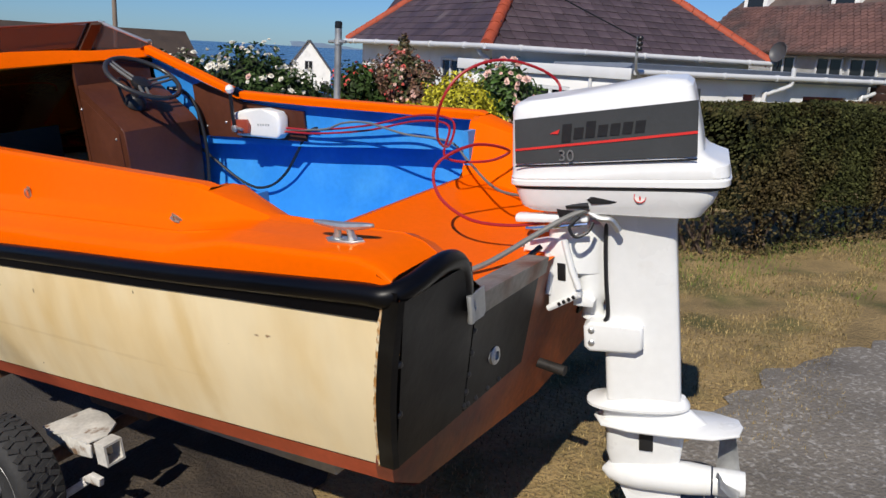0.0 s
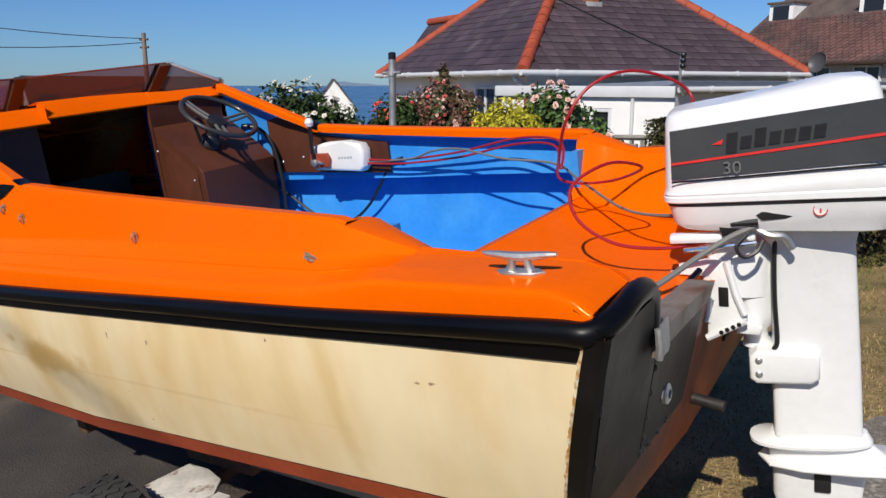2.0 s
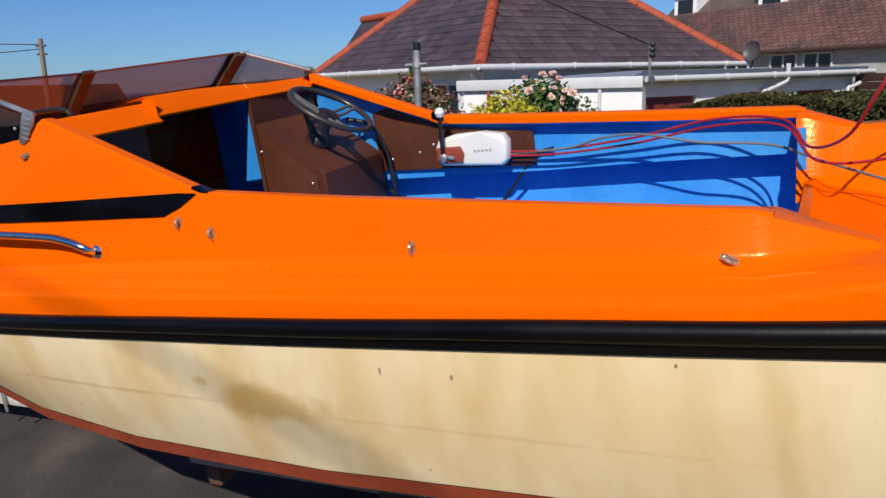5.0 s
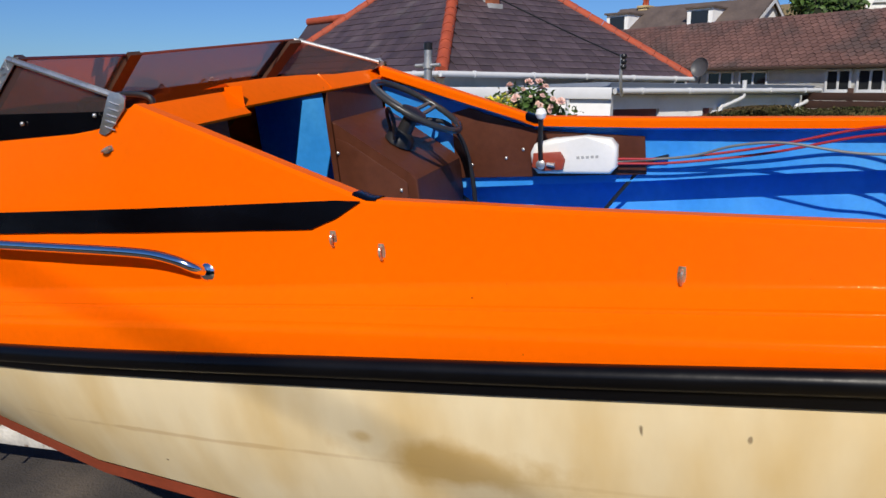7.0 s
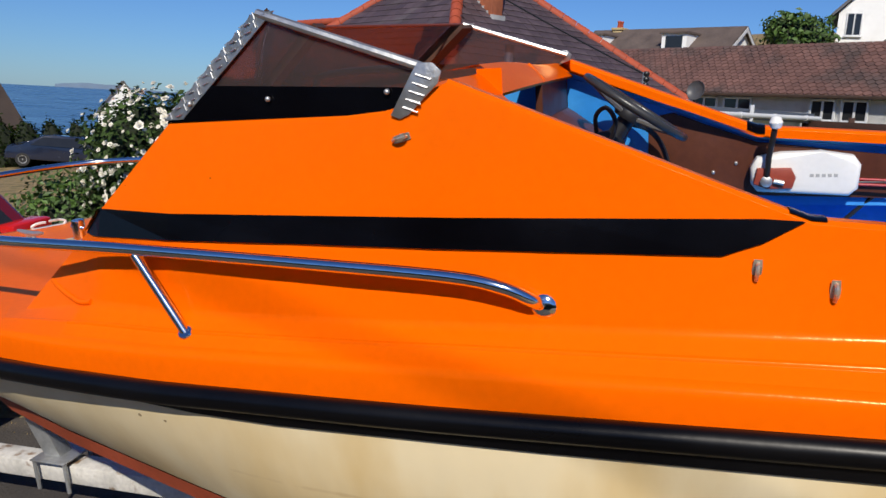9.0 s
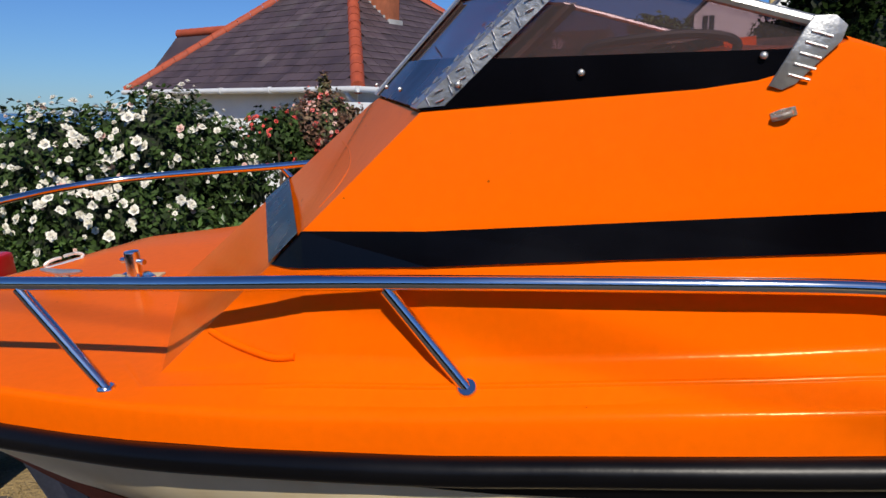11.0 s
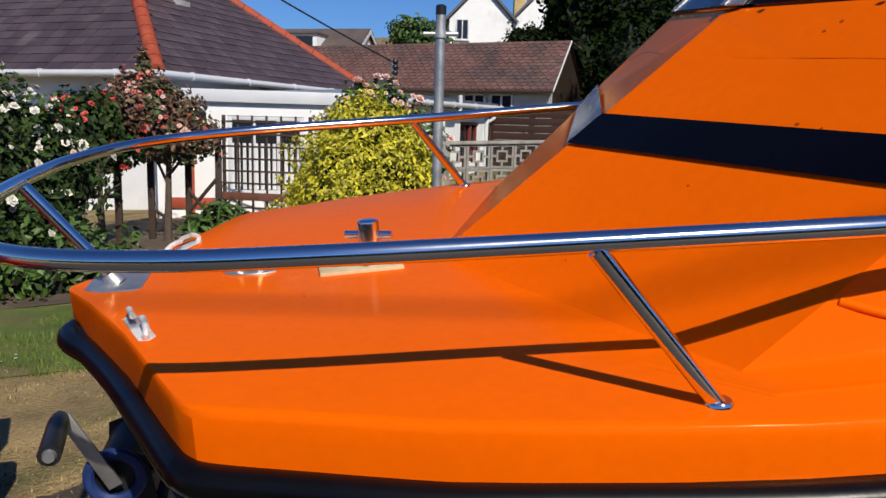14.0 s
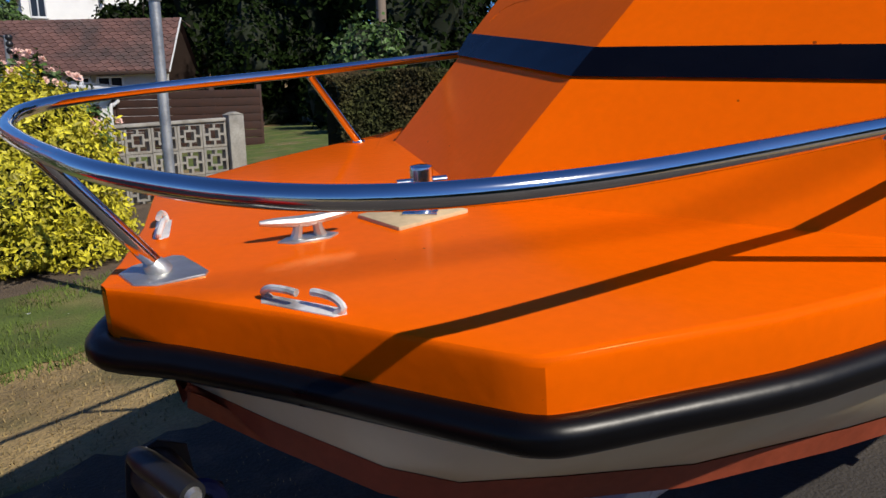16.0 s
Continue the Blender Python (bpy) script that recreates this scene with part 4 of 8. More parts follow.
prism(bm, [(-0.045, -0.03), (0.045, -0.03), (0.045, 0.03), (-0.045, 0.03)], 0.006, "z", 0.0, 0.002, m @ pose(0, 0, 0, 0, 0, 45))
lathe(bm, [(0.0205, 0), (0.0205, 0.072), (0.019, 0.077), (0.012, 0.079)], 20, m)
tube(bm, [(-4.119 - 0.042, 0.004, 1.160), (-4.119 + 0.042, -0.028, 1.160)], 0.0075, 10)
for k in (-1, 1):
    lathe(bm, [(0.014, 0), (0.014, 0.006), (0.006, 0.009)], 10, pose(-4.119 + k * 0.035, -0.012 - k * 0.02, 1.115))
part("bollard", bm, CHROME, boat, "polished steel mooring bollard with cross pin")


HOOKBRASS = surf("tarnished_brass", (0.62, 0.54, 0.44), 0.32, 0.7, var=0.2, scale=40, alt=(0.25, 0.12, 0.06), altscale=60, altlow=0.5, althigh=0.7)


def hook(m):
    bm = bmesh.new()
    prism(bm, [(-0.008, -0.022), (0.008, -0.022), (0.010, 0.0), (0.008, 0.022), (-0.008, 0.022), (-0.010, 0)], -0.003, "y", 0.0, 0.001)
    tube(bm, smooth_path([(0, -0.004, 0.014), (0, -0.015, 0.010), (0, -0.017, -0.006), (0, -0.010, -0.020)], 4), 0.0045, 6)
    bmesh.ops.transform(bm, matrix=m @ Matrix.Scale(0.78, 4), verts=bm.verts)
    part("lacing_hook", bm, HOOKBRASS, boat, "small tarnished lacing hook")


for x, z, tilt in ((-2.067, 1.298, 4), (-1.955, 1.270, 2), (-1.363, 1.226, 6), (-0.692, 1.203, -62), (-2.665, 1.512, 75)):
    hook(pose(x, -wall_y(x, z), z, 6, tilt, 0))
# ---- helm: console, wheel, control box ----
console = new("console")
console.parent = boat
bm = bmesh.new()
prism(bm, [(-2.596, 0.72), (-2.596, 1.450), (-2.58, 1.440), (-2.545, 1.415), (-2.33, 1.262), (-2.30, 1.235), (-2.30, 1.10), (-2.33, 0.72)], 0.43, "y", 0.245, 0.006)
part("console_body", bm, BROWN, console, "brown leathercloth helm console")
bm = bmesh.new()
prism(bm, [(-2.585, 0.76), (-2.585, 1.39), (-2.545, 1.375), (-2.335, 1.225), (-2.335, 0.76)], -0.006, "y", 0.245, 0.002)
part("console_panel", bm, BROWN, console)
rivets(console, [(-2.585, 0.237, 1.34), (-2.585, 0.237, 1.05), (-2.36, 0.237, 1.20)], 0.006, "y", "screw", ALLOY)
steering = new("steering_wheel")
steering.parent = boat
wm = pose(-2.352, 0.435, 1.464, -4.5, 33.8, 0)
steering.matrix_basis = wm
bm = bmesh.new()
tube(bm, [(0.172 * math.cos(a), 0.172 * math.sin(a), 0) for a in [2 * math.pi * k / 40 for k in range(40)]], 0.0115, 10, True)
part("wheel_rim", bm, surf("dark_rim", (0.035, 0.035, 0.034), 0.32, var=0.2), steering, "dark grey moulded rim")
SPOKE = surf("grey_spokes", (0.20, 0.195, 0.18), 0.45, 0.5, var=0.2)
for ang in (90, 210, 330):
    bm = bmesh.new()
    a = radians(ang)
    d, e = Vector((math.cos(a), math.sin(a), 0)), Vector((-math.sin(a), math.cos(a), 0))
    for k in (-1, 1):
        tube(bm, [d * 0.03 + e * 0.016 * k + Vector((0, 0, -0.03)), d * 0.10 + e * 0.015 * k + Vector((0, 0, -0.018)), d * 0.170 + e * 0.013 * k], 0.0075, 6)
    part("spoke", bm, SPOKE, steering)
bm = bmesh.new()
lathe(bm, [(0.045, -0.045), (0.05, -0.035), (0.046, -0.018), (0.025, -0.012)], 20)
part("hub", bm, BLACKPL, steering)
bm = bmesh.new()
lathe(bm, [(0.055, -0.15), (0.05, -0.12), (0.028, -0.10), (0.026, -0.04)], 18)
part("column", bm, BLACKPL, steering)
bm = bmesh.new()
tube(bm, smooth_path([(-2.42, 0.36, 1.36), (-2.40, 0.33, 1.43), (-2.43, 0.36, 1.47), (-2.47, 0.43, 1.44), (-2.47, 0.45, 1.38)], 5), 0.007, 8)
part("dash_cable", bm, BLACKPL, console)

# brown panel on the starboard side with the remote control box
bm = bmesh.new()
prism(bm, [(-2.33, 1.150), (-2.33, 1.405), (-2.25, 1.42), (-1.99, 1.315), (-1.60, 1.272), (-1.60, 1.135)], 0.012, "y", 0.698, 0.003)
part("side_panel", bm, BROWN, boat, "brown painted plywood side panel")
rivets(boat, [(-2.26, 0.696, 1.20), (-2.12, 0.696, 1.22), (-2.05, 0.696, 1.25)], 0.006, "y", "screw", ALLOY)
control = new("control_box")
control.parent = boat
bm = bmesh.new()
prism(bm, [(-2.005, 1.19), (-1.985, 1.165), (-1.72, 1.152), (-1.695, 1.175), (-1.69, 1.25), (-1.71, 1.278), (-1.80, 1.292), (-1.92, 1.290), (-1.99, 1.275), (-2.008, 1.245)], -0.068, "y", 0.698, 0.016, None, 3)
part("housing", bm, WHITEPL, control, "white plastic remote control housing")
bm = bmesh.new()
prism(bm, [(-2.0, 1.195), (-1.96, 1.178), (-1.885, 1.180), (-1.875, 1.215), (-1.89, 1.245), (-1.99, 1.245)], -0.022, "y", 0.632, 0.006)
part("lever_base", bm, surf("red_brown_plastic", (0.30, 0.055, 0.03), 0.4, var=0.15), control, "red-brown lever base")
bm = bmesh.new()
tube(bm, [(-1.962, 0.605, 1.205), (-1.958, 0.600, 1.28), (-1.945, 0.592, 1.375)], 0.009, 8)
part("lever", bm, BLACKPL, control)
bm = bmesh.new()
lathe(bm, [(0.004, -0.021), (0.015, -0.016), (0.021, 0), (0.015, 0.016), (0.004, 0.021)], 14, pose(-1.943, 0.590, 1.390))
part("knob", bm, WHITEPL, control, "white ball knob")
bm = bmesh.new()
tube(bm, [(-1.94, 0.606, 1.205), (-1.91, 0.602, 1.20)], 0.008, 8)
lathe(bm, [(0.018, 0), (0.018, 0.01), (0.01, 0.014)], 12, pose(-1.962, 0.608, 1.205, 90))
part("lever_pivot", bm, ALLOY, control)
bm = bmesh.new()
for k in range(5):
    box(bm, -1.835 + k * 0.017, -1.824 + k * 0.017, 0.6295, 0.631, 1.214, 1.224)
part("lettering_bar", bm, surf("faded_lettering", (0.38, 0.38, 0.36), 0.5), control)


def hose(name, pts, r, material, parent, label="", n=8):
    bm = bmesh.new()
    tube(bm, smooth_path(pts, n), r, 8)
    return part(name, bm, material, parent, label)


REDCABLE = surf("red_cable", (0.33, 0.010, 0.018), 0.4, var=0.1)
GREYCABLE = surf("grey_cable", (0.16, 0.16, 0.15), 0.5, var=0.1)
hose("red_cable", [(-1.70, 0.675, 1.20), (-1.50, 0.67, 1.195), (-1.2, 0.66, 1.22), (-0.9, 0.62, 1.27), (-0.68, 0.52, 1.265), (-0.60, 0.36, 1.20), (-0.50, 0.14, 1.26), (-0.43, 0.06, 1.38), (-0.37, 0.10, 1.47), (-0.29, 0.20, 1.50), (-0.20, 0.30, 1.46), (-0.15, 0.33, 1.40), (-0.13, 0.20, 1.34), (-0.11, 0.10, 1.28)], 0.0046, REDCABLE, boat, "red control cable in a loose loop")
hose("red_cable", [(-1.70, 0.665, 1.185), (-1.50, 0.66, 1.18), (-1.2, 0.65, 1.20), (-0.9, 0.60, 1.25), (-0.68, 0.49, 1.25), (-0.58, 0.30, 1.17), (-0.42, 0.30, 1.16), (-0.25, 0.16, 1.225), (-0.28, 0.0, 1.27), (-0.345, -0.11, 1.23), (-0.32, -0.15, 1.15), (-0.22, -0.16, 1.09), (-0.10, -0.14, 1.075), (0.0, -0.10, 1.085)], 0.0046, REDCABLE, boat, "red control cable in a loose loop")
hose("black_cable", [(-1.70, 0.68, 1.19), (-1.45, 0.66, 1.20), (-1.30, 0.62, 1.235), (-1.15, 0.60, 1.24), (-0.95, 0.58, 1.20), (-0.72, 0.55, 1.18), (-0.55, 0.4, 1.14), (-0.3, 0.16, 1.10), (-0.08, 0.03, 1.115)], 0.0046, GREYCABLE, boat, "grey control cable")
hose("black_cable", [(-1.52, 0.69, 1.20), (-1.575, 0.705, 1.185), (-1.62, 0.715, 1.155), (-1.70, 0.73, 1.07), (-1.79, 0.738, 0.975), (-1.90, 0.742, 0.905), (-2.02, 0.742, 0.885), (-2.14, 0.735, 0.93), (-2.25, 0.71, 1.02), (-2.32, 0.68, 1.09)], 0.007, BLACKPL, boat, "black cable hanging in a slack loop")
hose("black_cable", [(-2.40, 0.60, 1.40), (-2.33, 0.64, 1.375), (-2.28, 0.655, 1.31), (-2.255, 0.66, 1.20), (-2.25, 0.66, 1.05), (-2.26, 0.65, 0.90)], 0.009, BLACKPL, boat, "black cable hanging beside the console")

# ---- outboard motor ----
MOTOR = SLOPE @ pose(0.09, 0.0, 0.0, 0, 0, 14)
motor = thing("outboard_motor", MOTOR, "white two-stroke outboard motor with charcoal decal, clamped to transom", "outboard motor")


def slab(bm, sections, k=20, power=3.2, smooth_ends=True):
    """Loft of rounded plan outlines: (z, x0, x1, half width front, half width back)."""
    rings = []
    for z, x0, x1, wf, wb in sections:
        ring = []
        for i in range(k):
            a = 2 * math.pi * i / k
            c, sn = math.cos(a), math.sin(a)
            cx = math.copysign(abs(c) ** (2 / power), c)
            cy = math.copysign(abs(sn) ** (2 / power), sn)
            t = (cx + 1) / 2
            ring.append(bm.verts.new((x0 + (x1 - x0) * t, cy * (wf + (wb - wf) * t), z(t) if callable(z) else z)))
        rings.append(ring)
    for A, B in zip(rings, rings[1:]):
        for i in range(k):
            bm.faces.new((A[i], A[(i + 1) % k], B[(i + 1) % k], B[i]))
    bm.faces.new(list(reversed(rings[0])))
    bm.faces.new(rings[-1])


COWL = [(lambda t: 1.192, -0.205, 0.340, 0.121, 0.150), (lambda t: 1.195, -0.208, 0.350, 0.125, 0.157), (lambda t: 1.206 + 0.004 * t, -0.208, 0.352, 0.125, 0.157), (lambda t: 1.209 + 0.005 * t, -0.205, 0.346, 0.122, 0.152),
        (lambda t: 1.213 + 0.006 * t, -0.207, 0.350, 0.124, 0.154), (lambda t: 1.216 + 0.030 * t, -0.206, 0.346, 0.123, 0.151), (lambda t: 1.222 + 0.032 * t, -0.204, 0.325, 0.121, 0.147), (lambda t: 1.232 + 0.034 * t, -0.203, 0.300, 0.120, 0.146),
        (lambda t: 1.250 + 0.030 * t, -0.203, 0.287, 0.119, 0.144), (lambda t: 1.33 + 0.015 * t, -0.200, 0.276, 0.114, 0.137), (lambda t: 1.382 + 0.035 * t, -0.198, 0.262, 0.109, 0.128),
        (lambda t: 1.398 + 0.040 * t, -0.194, 0.256, 0.102, 0.121), (lambda t: 1.408 + 0.042 * t, -0.180, 0.242, 0.088, 0.106), (lambda t: 1.413 + 0.043 * t, -0.10, 0.17, 0.03, 0.04)]
bm = bmesh.new()
slab(bm, COWL, 72, 9.0)
part("engine_cover", bm, WHITEP, motor, "glossy white engine cover", 32)
# decal band wrapped on the cover
def cowl_side(x, h, s, off):
    """Point on the cover's flank; h is 0 at the band's foot and 1 at its head."""
    z0, z1 = 1.252 + 0.045 * (x + 0.2), 1.366 + 0.085 * (x + 0.2)
    z = z0 + (z1 - z0) * h
    t = (x + 0.2) / 0.475
    half = (0.120 + 0.026 * t) * (1 - 0.075 * max(0.0, (z - 1.262)) / 0.11)
    return Vector((x, s * (half + off), z))


band_x = [-0.185 + 0.455 * i / 10 for i in range(11)]
for s in (-1, 1):
    bm = bmesh.new()
    grid_faces(bm, [[cowl_side(x, h, s, 0.003) for h in (0, 0.5, 1)] for x in band_x])
    part("decal_band", bm, GREYDECAL, motor, "charcoal decal band")
    bm = bmesh.new()
    grid_faces(bm, [[cowl_side(x, h, s, 0.005) for h in (0.30 + (x + 0.165) * 0.25, 0.35 + (x + 0.165) * 0.25)] for x in band_x])
    part("decal_line", bm, REDPL, motor, "thin red decal line")
    bm = bmesh.new()
    grid_faces(bm, [[cowl_side(x, h, s, 0.004) for h in (-0.075, -0.035)] for x in band_x])
    part("decal_line", bm, DARKTEXT, motor, "thin dark decal line")
    for i in range(7):
        bm = bmesh.new()
        x = -0.062 + i * 0.0305
        h0, h1 = (0.42, 0.80) if i == 0 else (0.47, 0.80) if i == 2 else (0.47, 0.70)
        vs = [bm.verts.new(cowl_side(x + (0.0 if j in (0, 3) else 0.024) + (0.004 if j > 1 else 0.0), (h0 if j < 2 else h1) + (x + 0.05) * 0.2, s, 0.0055)) for j in range(4)]
        bm.faces.new(vs)
        part("brand_bar", bm, DARKTEXT, motor, "dark plain bar of a brand mark", 0)
    bm = bmesh.new()
    bm.faces.new([bm.verts.new(cowl_side(x, h, s, 0.0055)) for x, h in ((-0.092, 0.62), (-0.070, 0.60), (-0.066, 0.70))])
    part("brand_mark", bm, REDPL, motor, "", 0)
    txt = bpy.data.curves.new("number", "FONT")
    txt.body, txt.size, txt.extrude = "30", 0.042, 0.0006
    tob = new("power_number", txt)
    me = bpy.data.meshes.new_from_object(tob)
    bpy.data.objects.remove(tob)
    me.materials.append(surf("grey_lettering", (0.16, 0.165, 0.17), 0.4, var=0.05))
    tob = new("power_number", me)
    tob.parent = motor
    p = cowl_side(-0.07 if s < 0 else 0.0, 0.03, s, 0.0065)
    tob.matrix_basis = Matrix.Translation(p) @ pose(0, 0, 0, 90 + (3 if s < 0 else -3), 0, -3 if s < 0 else 183)
# seam, lower pan
bm = bmesh.new()
slab(bm, [(1.184, -0.202, 0.338, 0.120, 0.150), (1.193, -0.202, 0.338, 0.120, 0.150)], 48, 7.0)
part("cover_seal", bm, BLACKPL, motor)
bm = bmesh.new()
slab(bm, [(lambda t: 1.118 - 0.012 * t, -0.150, 0.265, 0.092, 0.118), (lambda t: 1.122 - 0.012 * t, -0.168, 0.285, 0.100, 0.126), (lambda t: 1.133 + 0.004 * t, -0.185, 0.305, 0.108, 0.134), (lambda t: 1.139 + 0.006 * t, -0.188, 0.312, 0.110, 0.138), (1.168, -0.196, 0.322, 0.116, 0.146), (1.185, -0.200, 0.318, 0.119, 0.149)], 56, 7.0)
part("lower_pan", bm, WHITEP, motor, "white lower engine pan", 30)
for s in (-1, 1):
    bm = bmesh.new()
    prism(bm, [(0.0, 1.158), (0.012, 1.168), (0.055, 1.169), (0.062, 1.178), (0.082, 1.176), (0.084, 1.152), (0.06, 1.147), (0.012, 1.146)], s * 0.012, "y", s * 0.116, 0.003)
    part("latch_recess", bm, BLACKPL, motor)
    bm = bmesh.new()
    lathe(bm, [(0.0165, 0), (0.0165, 0.002)], 18, pose(0.135, s * 0.1325, 1.168, s * -90))
    part("warning_sticker", bm, WHITEPL, motor, "round white warning sticker", 0)
    bm = bmesh.new()
    tube(bm, [(0.135 + 0.0145 * math.cos(a), s * 0.135, 1.168 + 0.0145 * math.sin(a)) for a in [2 * math.pi * k / 20 for k in range(20)]], 0.0013, 4, True)
    box(bm, 0.133, 0.137, s * 0.1345, s * 0.1355, 1.160, 1.176)
    part("sticker_mark", bm, REDPL, motor, "", 0)
# midsection
bm = bmesh.new()
slab(bm, [(0.545, 0.035, 0.243, 0.046, 0.030), (0.70, 0.032, 0.238, 0.048, 0.032), (0.95, 0.036, 0.227, 0.055, 0.036), (1.06, 0.034, 0.222, 0.066, 0.044), (1.135, -0.02, 0.235, 0.085, 0.066)], 44, 7.0)
part("leg", bm, WHITEP, motor, "white exhaust leg")
bm = bmesh.new()
slab(bm, [(0.515, 0.0, 0.262, 0.062, 0.045), (0.522, -0.025, 0.268, 0.075, 0.055), (0.530, -0.025, 0.268, 0.075, 0.055), (0.540, 0.02, 0.262, 0.058, 0.040), (0.552, 0.03, 0.255, 0.048, 0.032)], 28, 2.6)
part("splash_plate", bm, WHITEP, motor)
bm = bmesh.new()
prism(bm, [(-0.005, 0), (0.02, -0.055), (0.10, -0.078), (0.22, -0.082), (0.33, -0.078), (0.40, -0.045), (0.412, 0), (0.40, 0.045), (0.33, 0.078), (0.22, 0.082), (0.10, 0.078), (0.02, 0.055)], 0.010, "z", 0.464, 0.004)
slab(bm, [(0.470, 0.02, 0.32, 0.040, 0.02), (0.500, 0.02, 0.285, 0.046, 0.028), (0.518, 0.02, 0.262, 0.048, 0.034)], 24, 2.6)
part("anti_ventilation_plate", bm, WHITEP, motor)
bm = bmesh.new()
slab(bm, [(0.20, 0.10, 0.22, 0.004, 0.002), (0.30, 0.045, 0.235, 0.020, 0.012), (0.36, 0.030, 0.245, 0.036, 0.018), (0.47, 0.030, 0.26, 0.038, 0.022)], 24, 2.4)
lathe(bm, [(0.006, -0.012), (0.028, 0.008), (0.044, 0.05), (0.048, 0.10), (0.048, 0.24), (0.042, 0.30)], 24, pose(0.03, 0, 0.290, 0, 90))
part("gearcase", bm, WHITEP, motor, "white gearcase")
bm = bmesh.new()
prism(bm, [(0.06, 0.265), (0.10, 0.17), (0.145, 0.115), (0.235, 0.112), (0.250, 0.25)], 0.010, "y", -0.005, 0.003)
part("skeg", bm, WHITEP, motor)
for s in (-1, 1):
    bm = bmesh.new()
    box(bm, 0.128, 0.168, s * 0.028, s * 0.0355, 0.385, 0.452, 0.003)
    part("water_intake", bm, BLACKPL, motor)
propeller = new("propeller")
propeller.parent = motor
bm = bmesh.new()
lathe(bm, [(0.040, 0.0), (0.041, 0.02), (0.038, 0.075), (0.036, 0.088), (0.018, 0.089)], 20, pose(0.335, 0, 0.290, 0, 90))
part("propeller_hub", bm, WHITEP, propeller)
for k in range(3):
    bm = bmesh.new()
    a0 = radians(35 + 120 * k)
    rows = []
    for i in range(7):
        r = 0.034 + 0.098 * i / 6
        wd = 0.75 * math.sin(math.pi * (0.22 + 0.70 * i / 6)) + 0.05
        row = []
        for j in range(6):
            u = (j / 5 - 0.5)
            ang = a0 + u * wd * 1.35 + 0.15 * i / 6
            row.append((0.375 + u * 0.062 * (1.1 - 0.4 * i / 6), r * math.cos(ang), 0.290 + r * math.sin(ang)))
        rows.append(row)
    vs = grid_faces(bm, rows)
    bmesh.ops.solidify(bm, geom=list(bm.faces), thickness=0.005)
    part("blade", bm, surf("grey_white_blade", (0.55, 0.56, 0.55), 0.4, var=0.15, scale=15), propeller)
# lower mount block
bm = bmesh.new()
prism(bm, [(-0.006, 0.706), (0.12, 0.708), (0.140, 0.722), (0.140, 0.782), (0.128, 0.790), (-0.004, 0.797), (-0.022, 0.78), (-0.022, 0.720)], 0.150, "y", -0.075, 0.010, None, 3)
part("lower_mount", bm, WHITEP, motor)
rivets(motor, [(0.0, -0.077, 0.735), (0.0, -0.077, 0.772)], 0.009, "y", "bolt", ALLOY)
bm = bmesh.new()
lathe(bm, [(0.030, 0.785), (0.033, 0.788), (0.030, 0.800), (0.030, 0.832), (0.043, 0.850), (0.045, 0.88), (0.047, 0.97), (0.050, 1.05), (0.046, 1.07)], 28, pose(-0.004, 0, 0))
prism(bm, [(-0.050, 0.842), (0.004, 0.838), (0.010, 0.856), (-0.046, 0.884)], 0.040, "y", -0.072, 0.004)
prism(bm, [(-0.10, 0.90), (-0.012, 0.84), (-0.012, 1.05), (-0.12, 1.05)], 0.05, "y", -0.025, 0.01)
slab(bm, [(0.93, -0.10, 0.03, 0.055, 0.05), (1.04, -0.12, 0.035, 0.065, 0.055), (1.07, -0.12, 0.035, 0.06, 0.05)], 24, 3.5)
part("swivel_bracket", bm, WHITEP, motor, "white swivel bracket")
# black tube drawn for the shaded gap between swivel bracket and leg
bm = bmesh.new()
tube(bm, smooth_path([(0.045, -0.062, 1.10), (0.040, -0.060, 1.03), (0.040, -0.058, 0.92), (0.044, -0.056, 0.82), (0.036, -0.056, 0.795)], 6), 0.006, 8)
part("fuel_hose", bm, BLACKPL, motor)
